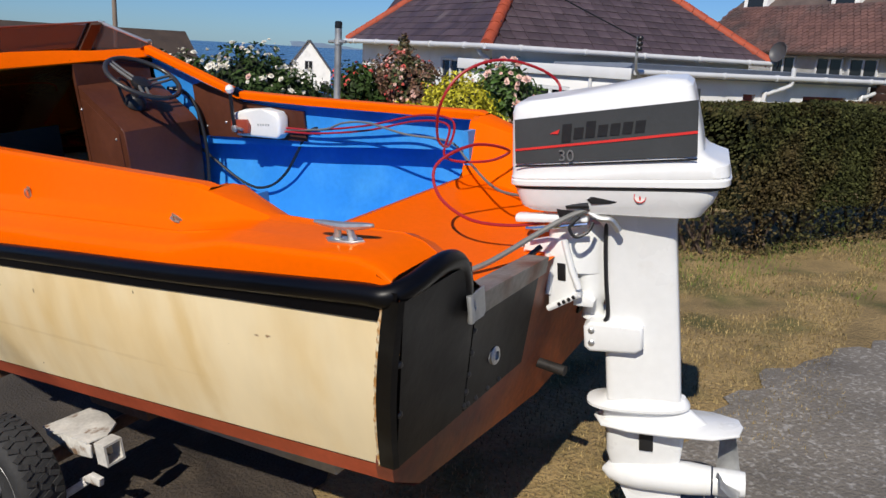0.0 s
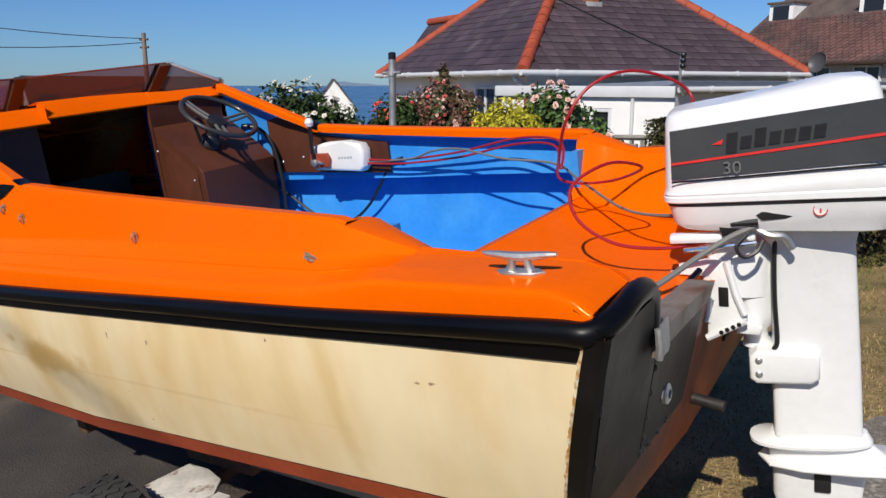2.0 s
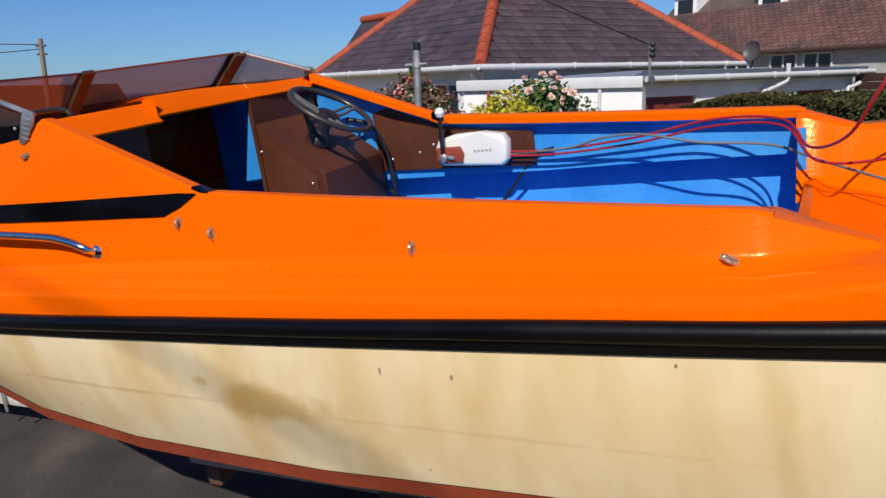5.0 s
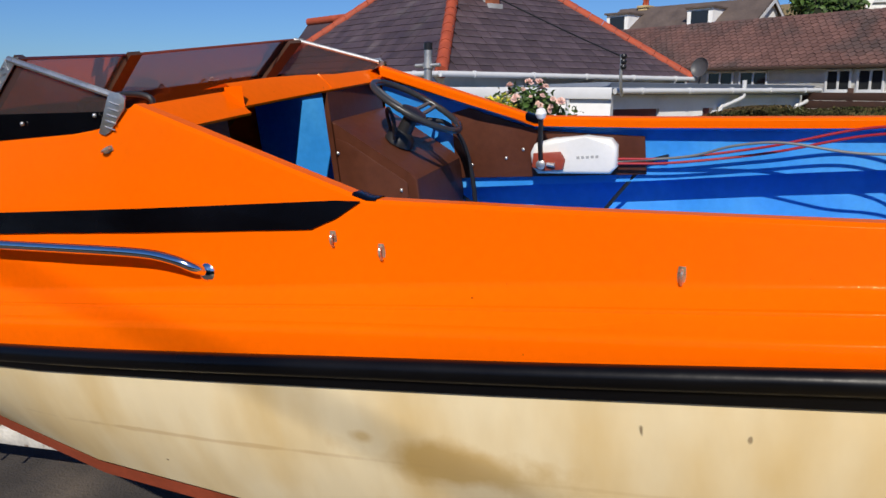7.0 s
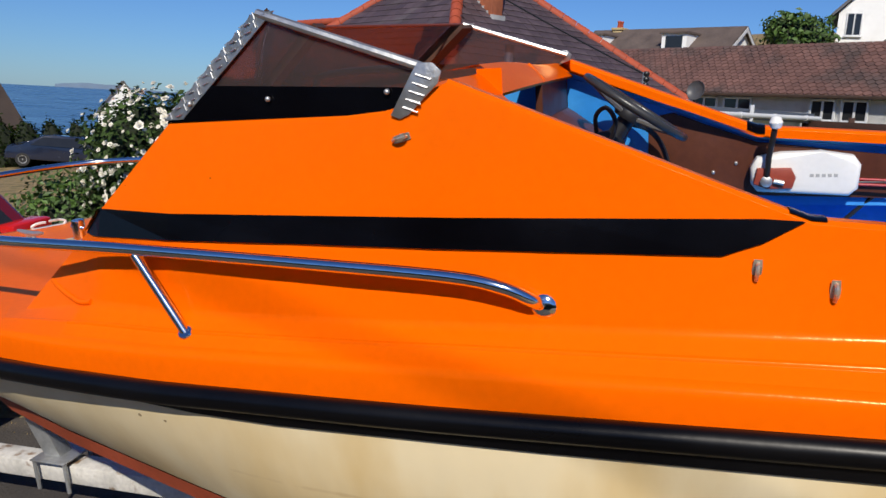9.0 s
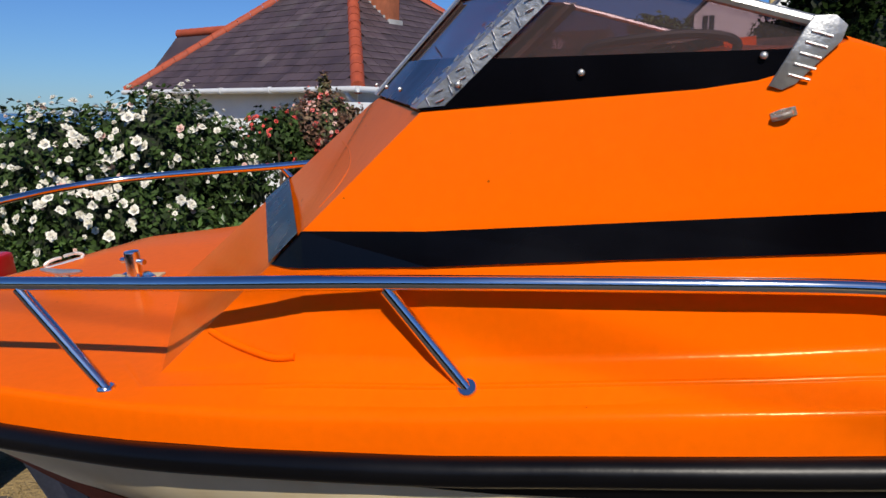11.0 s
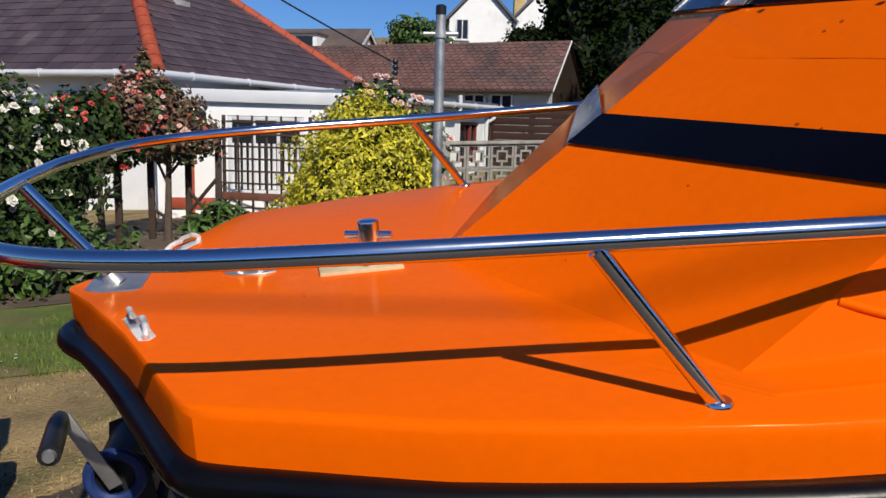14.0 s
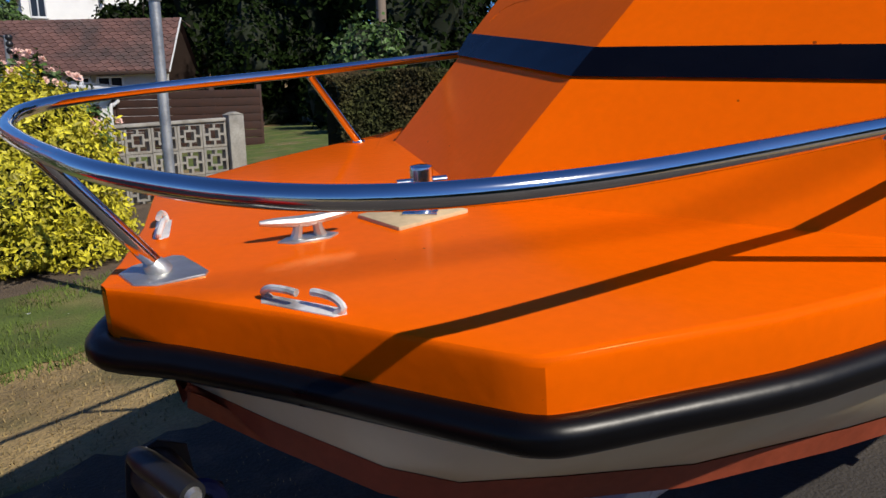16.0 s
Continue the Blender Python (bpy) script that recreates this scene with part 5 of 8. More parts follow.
# clamp bracket does not turn with the motor
for s in (-1, 1):
    bm = bmesh.new()
    still = pose(0, 0, 0, 0, 0, -14)
    pts = [(-0.175, 0.985), (-0.165, 1.020), (-0.10, 1.036), (-0.044, 1.034), (-0.025, 0.952), (-0.004, 0.897), (-0.004, 0.877), (-0.101, 0.823), (-0.097, 0.880), (-0.090, 0.945), (-0.095, 1.000), (-0.150, 1.000)]
    prism(bm, pts, 0.022, "y", s * 0.085 - 0.011, 0.005, still)
    part("clamp_bracket", bm, WHITEP, motor, "white clamp bracket")
    bm = bmesh.new()
    for run in ([(-0.046, 1.036), (-0.026, 0.952), (-0.006, 0.900)], [(-0.005, 0.884), (-0.052, 0.857), (-0.099, 0.830)], [(-0.095, 0.995), (-0.092, 0.94), (-0.098, 0.875)]):
        tube(bm, [(x, s * 0.098, z) for x, z in run], 0.0095, 8)
    bmesh.ops.transform(bm, matrix=still, verts=bm.verts)
    part("bracket_rib", bm, WHITEP, motor)
    bm = bmesh.new()
    for i in range(4):
        lathe(bm, [(0.0058, 0), (0.0058, 0.003)], 10, pose(-0.062 + i * 0.0145, s * 0.1075, 0.851 + i * 0.0084, s * 90))
    bmesh.ops.transform(bm, matrix=still, verts=bm.verts)
    part("tilt_pin_hole", bm, BLACKPL, motor)
    bm = bmesh.new()
    tube(bm, [(-0.20, s * 0.085, 0.965), (-0.09, s * 0.085, 0.965)], 0.010, 8)
    lathe(bm, [(0.02, 0), (0.02, 0.008)], 12, pose(-0.155, s * 0.085, 0.965, 0, 90))
    tube(bm, [(-0.195, s * 0.085 - 0.03, 0.94), (-0.195, s * 0.085 + 0.03, 0.99)], 0.006, 6)
    bmesh.ops.transform(bm, matrix=pose(0, 0, 0, 0, 0, -14), verts=bm.verts)
    part("clamp_screw", bm, ALLOY, motor)
bm = bmesh.new()
box(bm, -0.068, -0.044, -0.099, -0.0965, 0.918, 0.968, 0.002, pose(0, 0, 0, 0, 0, -14))
part("rating_plate", bm, BLACKPL, motor, "small dark rating plate")
bm = bmesh.new()
box(bm, -0.200, 0.0, -0.10, -0.06, 1.086, 1.108, 0.008)
part("steering_arm", bm, WHITEP, motor)
bm = bmesh.new()
tube(bm, smooth_path([(0.02, -0.105, 1.135), (-0.05, -0.12, 1.11), (-0.13, -0.16, 1.07), (-0.23, -0.24, 1.02), (-0.30, -0.30, 1.0)], 4), 0.0075, 8)
part("steering_link", bm, GREYCABLE, motor, "grey steel steering link")
bm = bmesh.new()
tube(bm, [(-0.21, -0.10, 0.97), (-0.17, -0.15, 0.99), (-0.13, -0.10, 1.02)], 0.008, 6)
tube(bm, [(-0.17, -0.15, 0.99), (-0.19, -0.17, 0.95)], 0.010, 8)
part("linkage", bm, BLACKPL, motor)
bm = bmesh.new()
tube(bm, smooth_path([(0.0, -0.10, 1.12), (0.03, -0.108, 1.105), (0.06, -0.105, 1.10), (0.08, -0.10, 1.07)], 4), 0.010, 8)
part("shift_rod", bm, ALLOY, motor)
bm = bmesh.new()
tube(bm, [(-0.055, -0.108, 1.138), (0.005, -0.118, 1.142)], 0.010, 8)
part("hose_joint", bm, BLACKPL, motor)
# raised plate for a hole, the shade inside it put into the dark colour
bm = bmesh.new()
prism(bm, [(-0.075, 1.105), (-0.085, 1.135), (-0.06, 1.155), (-0.035, 1.142), (0.0, 1.147), (-0.01, 1.115)], -0.006, "y", -0.104, 0.002)
part("dark_opening", bm, DARKTEXT, motor, "dark plate drawn for a broken opening in the pan")
bm = bmesh.new()
tube(bm, smooth_path([(-0.02, -0.115, 1.11), (-0.045, -0.13, 1.085), (-0.03, -0.135, 1.06), (0.0, -0.125, 1.07), (0.015, -0.115, 1.095)], 4), 0.005, 6)
part("throttle_cable", bm, BLACKPL, motor)
bm = bmesh.new()
tube(bm, [(-0.165, -0.115, 1.075), (-0.09, -0.12, 1.082), (0.0, -0.115, 1.09)], 0.006, 8)
part("steering_rod", bm, CHROME, motor)

# ---- trailer ----
trailer = thing("boat_trailer", SLOPE, "galvanised boat trailer with worn white fittings and small road wheels", "trailer")
for s in (-1, 1):
    wheel = new("wheel")
    wheel.parent = trailer
    wheel.matrix_basis = pose(-1.69, s * 0.845, 0.222, s * -90)
    bm = bmesh.new()
    prof = [(0.122, -0.060), (0.155, -0.074), (0.188, -0.073), (0.206, -0.060), (0.213, -0.03), (0.213, 0.03), (0.206, 0.060), (0.188, 0.073), (0.155, 0.074), (0.122, 0.060)]
    lathe(bm, prof, 40)
    part("tyre", bm, TYRE, wheel, "worn black tyre", 60)
    bm = bmesh.new()
    for i in range(44):
        a = 2 * math.pi * i / 44
        for j in (-1, 0, 1):
            box(bm, -0.009, 0.009, -0.004, 0.003, -0.016, 0.016, 0, pose(0.213 * math.cos(a), 0.213 * math.sin(a), j * 0.040, 0, 0, math.degrees(a) + 90) @ pose(0, 0, 0, 0, 25 * (1 if (i + j) % 2 else -1)))
    part("tread", bm, TYRE, wheel, "", 0)
    bm = bmesh.new()
    lathe(bm, [(0.126, 0.055), (0.120, 0.062), (0.110, 0.05), (0.095, 0.030), (0.090, 0.040), (0.060, 0.045), (0.052, 0.035), (0.036, 0.036), (0.034, 0.075), (0.012, 0.08)], 28)
    part("rim", bm, surf("silver_rim", (0.42, 0.42, 0.41), 0.5, 0.6, var=0.25, scale=12), wheel, "dull silver steel rim")
    for k in range(4):
        bm = bmesh.new()
        lathe(bm, [(0.011, 0.036), (0.011, 0.050), (0.006, 0.052)], 8, pose(0.062 * math.cos(k * math.pi / 2), 0.062 * math.sin(k * math.pi / 2), 0))
        part("wheel_nut", bm, RUST_AND_SHADE, wheel)
    bm = bmesh.new()
    box(bm, -1.72, -1.60, s * 0.52, s * 0.56, 0.22, 0.32, 0.006)
    box(bm, -1.80, -1.45, s * 0.40, s * 0.46, 0.30, 0.36, 0.006)
    part("suspension_arm", bm, RUST_AND_SHADE, trailer)
    bm = bmesh.new()
    prism(bm, [(-1.70, s * 0.52), (-1.73, s * 0.69), (-1.66, s * 0.70), (-1.60, s * 0.685), (-1.47, s * 0.69), (-1.45, s * 0.62), (-1.50, s * 0.55), (-1.60, s * 0.52)], 0.008, "z", 0.325, 0.002)
    prism(bm, [(-1.72, 0.300), (-1.72, 0.325), (-1.45, 0.325), (-1.46, 0.275), (-1.58, 0.262)], -s * 0.008, "y", s * 0.688, 0.002)
    for y0, y1, z0, z1 in ((0.610, 0.618, 0.255, 0.335), (0.672, 0.680, 0.255, 0.335), (0.618, 0.672, 0.327, 0.335), (0.618, 0.672, 0.255, 0.263)):
        box(bm, -1.44, -1.385, s * y0, s * y1, z0, z1)
    prism(bm, [(-1.53, 0.185), (-1.46, 0.225), (-1.40, 0.220), (-1.41, 0.190)], -s * 0.020, "y", s * 0.71, 0.003)
    part("mudguard_bracket", bm, DIRTYWHITE, trailer, "rust-flecked white painted bracket")
    bm = bmesh.new()
    tube(bm, [(-1.50, s * 0.70, 0.18), (-1.60, s * 0.80, 0.11)], 0.014, 6)
    part("light_arm", bm, DIRTYWHITE, trailer)
    bm = bmesh.new()
    box(bm, -2.6, -0.55, s * 0.40, s * 0.46, 0.34, 0.42, 0.006)
    part("side_member", bm, GALV, trailer)
    bm = bmesh.new()
    for x in (-0.8, -2.3):
        tube(bm, [(x, s * 0.43, 0.40), (x, s * 0.50, 0.535)], 0.018, 8)
    box(bm, -2.5, -0.6, s * 0.47, s * 0.53, 0.50, 0.545, 0.01)
    part("bunk", bm, DARKWOOD, trailer)
bm = bmesh.new()
tube(bm, [(-1.69, -0.80, 0.222), (-1.69, 0.80, 0.222)], 0.025, 10)
part("axle", bm, RUST_AND_SHADE, trailer)
bm = bmesh.new()
box(bm, -5.6, -0.7, -0.045, 0.045, 0.19, 0.265, 0.008)
part("drawbar", bm, DIRTYWHITE, trailer, "white painted drawbar")
# the dark rusty colour here stands for the shade under the hull
for x in (-0.9, -2.5):
    bm = bmesh.new()
    w = 0.28 if x > -1 else 0.46
    box(bm, x - 0.03, x + 0.03, -w, w, 0.265, 0.34, 0.005)
    part("cross_member", bm, RUST_AND_SHADE, trailer)
bm = bmesh.new()
box(bm, -0.035, 0.035, -0.03, 0.03, 0.0, 0.49, 0.006, pose(-4.40, 0, 0.25, 0, -24))
part("winch_post", bm, GALV, trailer, "dull grey winch post")
bm = bmesh.new()
for x in (-4.47, -4.33):
    tube(bm, [(x, -0.062, 0.165), (x, -0.062, 0.285)], 0.008, 8)
    tube(bm, [(x, 0.062, 0.165), (x, 0.062, 0.285)], 0.008, 8)
box(bm, -4.48, -4.32, -0.075, 0.075, 0.283, 0.289, 0.002)
part("u_bolt", bm, GALV, trailer)
# winch steel darkened: the shade it stands in is put into its colour
SHADED_STEEL = surf("shaded_winch", (0.020, 0.020, 0.022), 0.5, 0.3, var=0.3, scale=20)
bm = bmesh.new()
box(bm, -4.67, -4.54, -0.080, 0.080, 0.672, 0.690, 0.003)
for y in (-0.072, 0.066):
    prism(bm, [(-4.665, 0.69), (-4.545, 0.69), (-4.555, 0.79), (-4.60, 0.815), (-4.65, 0.80)], 0.006, "y", y, 0.002)
tube(bm, [(-4.61, -0.065, 0.765), (-4.61, 0.065, 0.765)], 0.040, 18)
part("winch", bm, SHADED_STEEL, trailer, "steel trailer winch, shade put into its dark colour")
bm = bmesh.new()
tube(bm, [(-4.61 + 0.046 * math.cos(a), -0.084, 0.765 + 0.046 * math.sin(a)) for a in [2 * math.pi * k / 24 for k in range(24)]], 0.011, 8, True)
part("winch_gear", bm, surf("blue_winch_paint", (0.012, 0.03, 0.12), 0.5, var=0.3), trailer, "blue painted winch gear ring")
bm = bmesh.new()
prism(bm, [(-0.013, -0.01), (0.013, -0.01), (0.012, 0.150), (0.0, 0.158), (-0.012, 0.150)], 0.007, "y", -0.105, 0.002, pose(-4.61, 0, 0.765, 0, -24))
part("winch_handle", bm, ALLOY, trailer, "bright steel winch crank")
bm = bmesh.new()
tube(bm, [(-4.676, -0.105, 0.902), (-4.672, -0.13, 0.902), (-4.655, -0.24, 0.903)], [0.014, 0.018, 0.018], 12)
part("handle_grip", bm, BLACKPL, trailer)
bm = bmesh.new()
tube(bm, [(-4.655, -0.239, 0.903), (-4.654, -0.247, 0.903)], [0.012, 0.009], 10)
part("grip_end", bm, ALLOY, trailer)

# ---- ground, driveway, lawn, sea ----
GRASS = surf("dry_grass", (0.285, 0.200, 0.085), 0.95, var=0.34, scale=3.5, fine=55, bump=0.7, alt=(0.115, 0.105, 0.032), altscale=2.2, altlow=0.50, althigh=0.66, bumpdist=0.03)
LAWN = surf("green_lawn", (0.095, 0.135, 0.020), 0.95, var=0.3, scale=3, fine=60, bump=0.6, alt=(0.20, 0.155, 0.06), altscale=1.8, altlow=0.48, althigh=0.7, bumpdist=0.03)
specks(LAWN, 11, 0.16, (0.70, 0.70, 0.64), 1.2, 0.42)
TARMAC = surf("old_tarmac", (0.050, 0.043, 0.038), 0.9, var=0.3, scale=2.5, fine=90, bump=0.6, alt=(0.10, 0.08, 0.062), altscale=2.0, altlow=0.5, althigh=0.75, bumpdist=0.012)
CONCRETE = surf("worn_concrete", (0.165, 0.148, 0.125), 0.9, var=0.3, scale=3, fine=70, bump=0.7, alt=(0.30, 0.285, 0.26), altscale=45, altlow=0.53, althigh=0.66, bumpdist=0.012)
EARTH = surf("bare_earth", (0.12, 0.085, 0.055), 0.95, var=0.3, scale=4, fine=60, bump=0.7, bumpdist=0.03)

# bare earth darkened: the shade under the boat is put into its colour
SHADED_EARTH = surf("shaded_earth", (0.050, 0.038, 0.028), 0.95, var=0.3, scale=4, fine=70, bump=0.7, alt=(0.10, 0.075, 0.05), altscale=5, altlow=0.5, althigh=0.7, bumpdist=0.02)


def smoothstep(a, b, x):
    t = min(1.0, max(0.0, (x - a) / (b - a)))
    return t * t * (3 - 2 * t)


def ground_z(x, y):
    gx = 0.084 * max(-70.0, min(4.0, x)) + 0.02 * max(0.0, min(60.0, x - 4))
    if x < -70:
        gx += max(-30.0, 0.35 * (x + 70))
    gy = 0.0963 * max(-6.0, min(1.4, y))
    hill = max(0.0, min(60.0, y - 23)) * 0.16 * smoothstep(-22, -8, x)
    return 0.0505 + gx + gy + hill


gx = [-3000, -400, -160, -120, -90, -80, -70, -60, -50, -40, -32, -26, -22, -18, -15, -12, -10, -8, -6, -5, -4, -3, -2, -1, 0, 1, 2, 3, 4, 6, 8, 12, 20, 40, 64, 100, 400, 3000]
gy = [-3000, -400, -60, -20, -10, -6, -4, -3, -2, -1, 0, 0.7, 1.4, 2, 3, 4, 6, 8, 10, 14, 18, 23, 28, 36, 50, 65, 83, 120, 300, 3000]
bm = bmesh.new()
grid_faces(bm, [[(x, y, ground_z(x, y)) for y in gy] for x in gx])
solo("ground", bm, GRASS, None, "dry patchy grass on a gentle slope", "ground", kind="structure")


def ground_sheet(name, outline, lift, material, label, category, step=0.5):
    """A flat-lying sheet that follows the ground inside an outline."""
    bm = bmesh.new()
    f = bm.faces.new([bm.verts.new((x, y, 0)) for x, y in outline])
    xs = [p[0] for p in outline]
    ys = [p[1] for p in outline]
    for k in range(1, int((max(xs) - min(xs)) / step)):
        bmesh.ops.bisect_plane(bm, geom=bm.verts[:] + bm.edges[:] + bm.faces[:], plane_co=(min(xs) + k * step, 0, 0), plane_no=(1, 0, 0))
    for yy in (-6, 1.4):
        bmesh.ops.bisect_plane(bm, geom=bm.verts[:] + bm.edges[:] + bm.faces[:], plane_co=(0, yy, 0), plane_no=(0, 1, 0))
    for v in bm.verts:
        v.co.z = ground_z(v.co.x, v.co.y) + lift
    return solo(name, bm, material, None, label, category, kind="structure")


def ragged(pts, amp, seed, n=10, closed=True):
    rnd = random.Random(seed)
    out = []
    k = len(pts)
    for i in range(k if closed else k - 1):
        a, b = Vector(pts[i]), Vector(pts[(i + 1) % k])
        for j in range(n):
            p = a.lerp(b, j / n)
            out.append((p.x + rnd.uniform(-amp, amp), p.y + rnd.uniform(-amp, amp)))
    return out


ground_sheet("driveway", ragged([(-1.35, -7.5), (-1.30, -0.9), (-1.75, -0.3), (-2.1, 0.35), (-3.2, 0.55), (-6.5, 0.8), (-9.5, 0.9), (-9.5, -7.5)], 0.06, 4), 0.006, TARMAC, "dark worn tarmac driveway with gravel", "driveway", 1.0)
ground_sheet("concrete_yard", ragged([(0.18, -7.5), (0.20, 0.0), (0.27, 1.10), (0.45, 1.75), (0.85, 2.40), (3.0, 3.3), (9.0, 3.6), (9.0, -7.5)], 0.05, 7), 0.008, CONCRETE, "worn grey concrete yard with pale chips", "concrete", 1.0)
ground_sheet("bare_earth", ragged([(-1.05, -1.1), (-0.75, -0.35), (-0.95, 0.35), (-1.55, 0.85), (-2.6, 1.25), (-3.4, 1.55), (-4.7, 1.60), (-5.2, 1.15), (-4.6, 0.55), (-2.3, 0.25), (-1.9, -0.5), (-1.5, -1.15)], 0.07, 13), 0.010, SHADED_EARTH, "bare earth under the trailer, darkened for the boat's shade", "ground")
ground_sheet("front_lawn", ragged([(-9.5, 2.6), (-4.3, 2.85), (-3.4, 2.9), (-3.0, 3.6), (-3.3, 4.4), (-9.5, 4.6)], 0.05, 9), 0.006, LAWN, "green lawn with small daisies", "lawn")
ground_sheet("back_lawn", [(-0.6, 9.8), (6, 9.8), (7, 19), (-0.6, 19)], 0.006, LAWN, "green back lawn in the sun", "lawn")
ground_sheet("flower_bed", ragged([(-9.5, 4.6), (-3.3, 4.4), (-2.8, 5.2), (-1.3, 7.4), (-5, 8.5), (-9.5, 8.5)], 0.05, 11), 0.007, EARTH, "bare earth flower bed", "flower bed")
SEA = surf("sea_water", (0.012, 0.055, 0.13), 0.25, var=0.1, scale=0.02, fine=0.3, bump=0.2, roughvar=0.05)
bm = bmesh.new()
grid_faces(bm, [[(x, y, -16) for y in (-4000, 0, 1000, 4000)] for x in (-4000, -1500, -500, -100)])
grid_faces(bm, [[(x, y, -16) for y in (300, 1000, 4000)] for x in (-100, 0)])
solo("sea", bm, SEA, None, "calm deep blue sea", "water", kind="structure")
bm = bmesh.new()
rows = []
rndh = random.Random(3)
for i in range(40):
    x = -3800 + i * 60
    h = 18 + 14 * math.sin(i * 0.35) + rndh.uniform(-3, 3)
    rows.append([(x, 3800 + 5 * i, -16), (x, 3800 + 5 * i, -16 + max(3, h) * (1 if i < 30 else 0.4))])
grid_faces(bm, rows)
solo("far_coast", bm, surf("hazy_coast", (0.16, 0.22, 0.30), 1.0, var=0.1, scale=0.01, bump=0), None, "hazy blue coast beyond the sea", "coast", kind="structure")

# unseen hedge-shaped backdrop added behind the camera to cut sky light and reflections
bm = bmesh.new()
_rows = []
for i in range(61):
    x = -34 + i
    row = []
    for k, (dy, dz) in enumerate(((-1.6, 0.0), (-1.5, 2.2), (-1.1, 3.3), (0.0, 3.6), (0.9, 3.2), (1.2, 2.0), (1.25, 0.0))):
        y = -12.0 + dy + 0.25 * noise.noise(Vector((x * 0.9, k * 1.7, 2.0)))
        row.append((x, y, ground_z(x, y) + dz * (1 + 0.08 * noise.noise(Vector((x * 0.6, k, 7.0)))) - 0.05))
    _rows.append(row)
grid_faces(bm, _rows)
solo("boundary_hedge", bm, surf("backdrop_green", (0.022, 0.034, 0.010), 0.9, var=0.4, scale=1.5, fine=14, bump=0.8, bumpdist=0.08), None, "unseen dark green backdrop added behind the camera to cut sky light", "hedge", kind="structure")

# ---- grass blades ----
GRASSBLADE = surf("grass_blades", (0.27, 0.20, 0.085), 0.9, var=0.2, bump=0, island=0.5)
GREENBLADE = surf("green_blades", (0.11, 0.16, 0.022), 0.9, var=0.2, bump=0, island=0.4)


def blades(name, zones, n, h, material, label, seed):
    rnd = random.Random(seed)
    verts, faces = [], []
    for (x0, x1, y0, y1, share) in zones:
        for _ in range(int(n * share)):
            x, y = rnd.uniform(x0, x1), rnd.uniform(y0, y1)
            if noise.noise(Vector((x * 1.7, y * 1.7, seed))) < -0.12:
                continue
            z = ground_z(x, y) - 0.002
            a, hh = rnd.uniform(0, 6.28), h * rnd.uniform(0.4, 1.3)
            lean = rnd.uniform(0.1, 0.9) * hh
            w = 0.0035
            i = len(verts)
            verts += [(x - w * math.sin(a), y + w * math.cos(a), z), (x + w * math.sin(a), y - w * math.cos(a), z), (x + lean * math.cos(a), y + lean * math.sin(a), z + hh)]
            faces.append((i, i + 1, i + 2))
    me = bpy.data.meshes.new(name)
    me.from_pydata(verts, [], faces)
    me.materials.append(material)
    return tagged(new(name, me), label, "grass", kind="stuff")


blades("dry_grass_blades", [(-0.9, 0.75, 0.9, 5.0, 0.5), (0.5, 2.2, 2.4, 5.6, 0.2), (-6.5, -2.6, 0.6, 3.0, 0.3), (-0.8, 0.2, -1.0, 0.9, 0.12)], 46000, 0.020, GRASSBLADE, "short dry straw-coloured grass", 5)
blades("lawn_blades", [(-7.5, -3.2, 2.7, 4.5, 0.8), (-0.8, 0.7, 3.0, 5.2, 0.10)], 24000, 0.04, GREENBLADE, "short green lawn grass", 6)

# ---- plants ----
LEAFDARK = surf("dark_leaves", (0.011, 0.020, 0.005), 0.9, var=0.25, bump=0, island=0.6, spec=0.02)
LEAFROSE = surf("rose_leaves", (0.032, 0.058, 0.013), 0.65, var=0.3, bump=0, island=0.65, spec=0.2)
LEAFMID = surf("green_leaves", (0.055, 0.105, 0.018), 0.55, var=0.25, bump=0, island=0.5)
LEAFYELLOW = surf("golden_leaves", (0.47, 0.42, 0.02), 0.6, var=0.25, bump=0, island=0.5)
LEAFBROWN = surf("bronze_leaves", (0.15, 0.075, 0.045), 0.6, var=0.25, bump=0, island=0.6, alt=(0.06, 0.075, 0.02), altscale=5, altlow=0.45, althigh=0.6)
LEAFHEDGE = surf("hedge_leaves", (0.040, 0.044, 0.014), 0.8, var=0.3, bump=0, island=0.75, alt=(0.085, 0.055, 0.026), altscale=1.6, altlow=0.42, althigh=0.66, spec=0.12)
BARK = surf("bark", (0.10, 0.07, 0.05), 0.9, var=0.3, scale=8, fine=60, bump=0.5)
PETALW = surf("white_petals", (0.80, 0.76, 0.66), 0.6, var=0.05, bump=0, island=0.08)
PETALPINK = surf("coral_petals", (0.72, 0.11, 0.09), 0.6, var=0.1, bump=0, island=0.3)
PETALPALE = surf("pale_pink_petals", (0.78, 0.52, 0.44), 0.6, var=0.05, bump=0, island=0.15)
# solid near-black cores: the shade deep inside the leaves put into their colour
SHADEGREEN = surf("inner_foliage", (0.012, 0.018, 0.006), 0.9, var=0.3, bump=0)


def lumpy(p, amp, freq, seed):
    return 1 + amp * noise.noise(Vector(p) * freq + Vector((seed * 7.3, seed * 1.7, 0)))


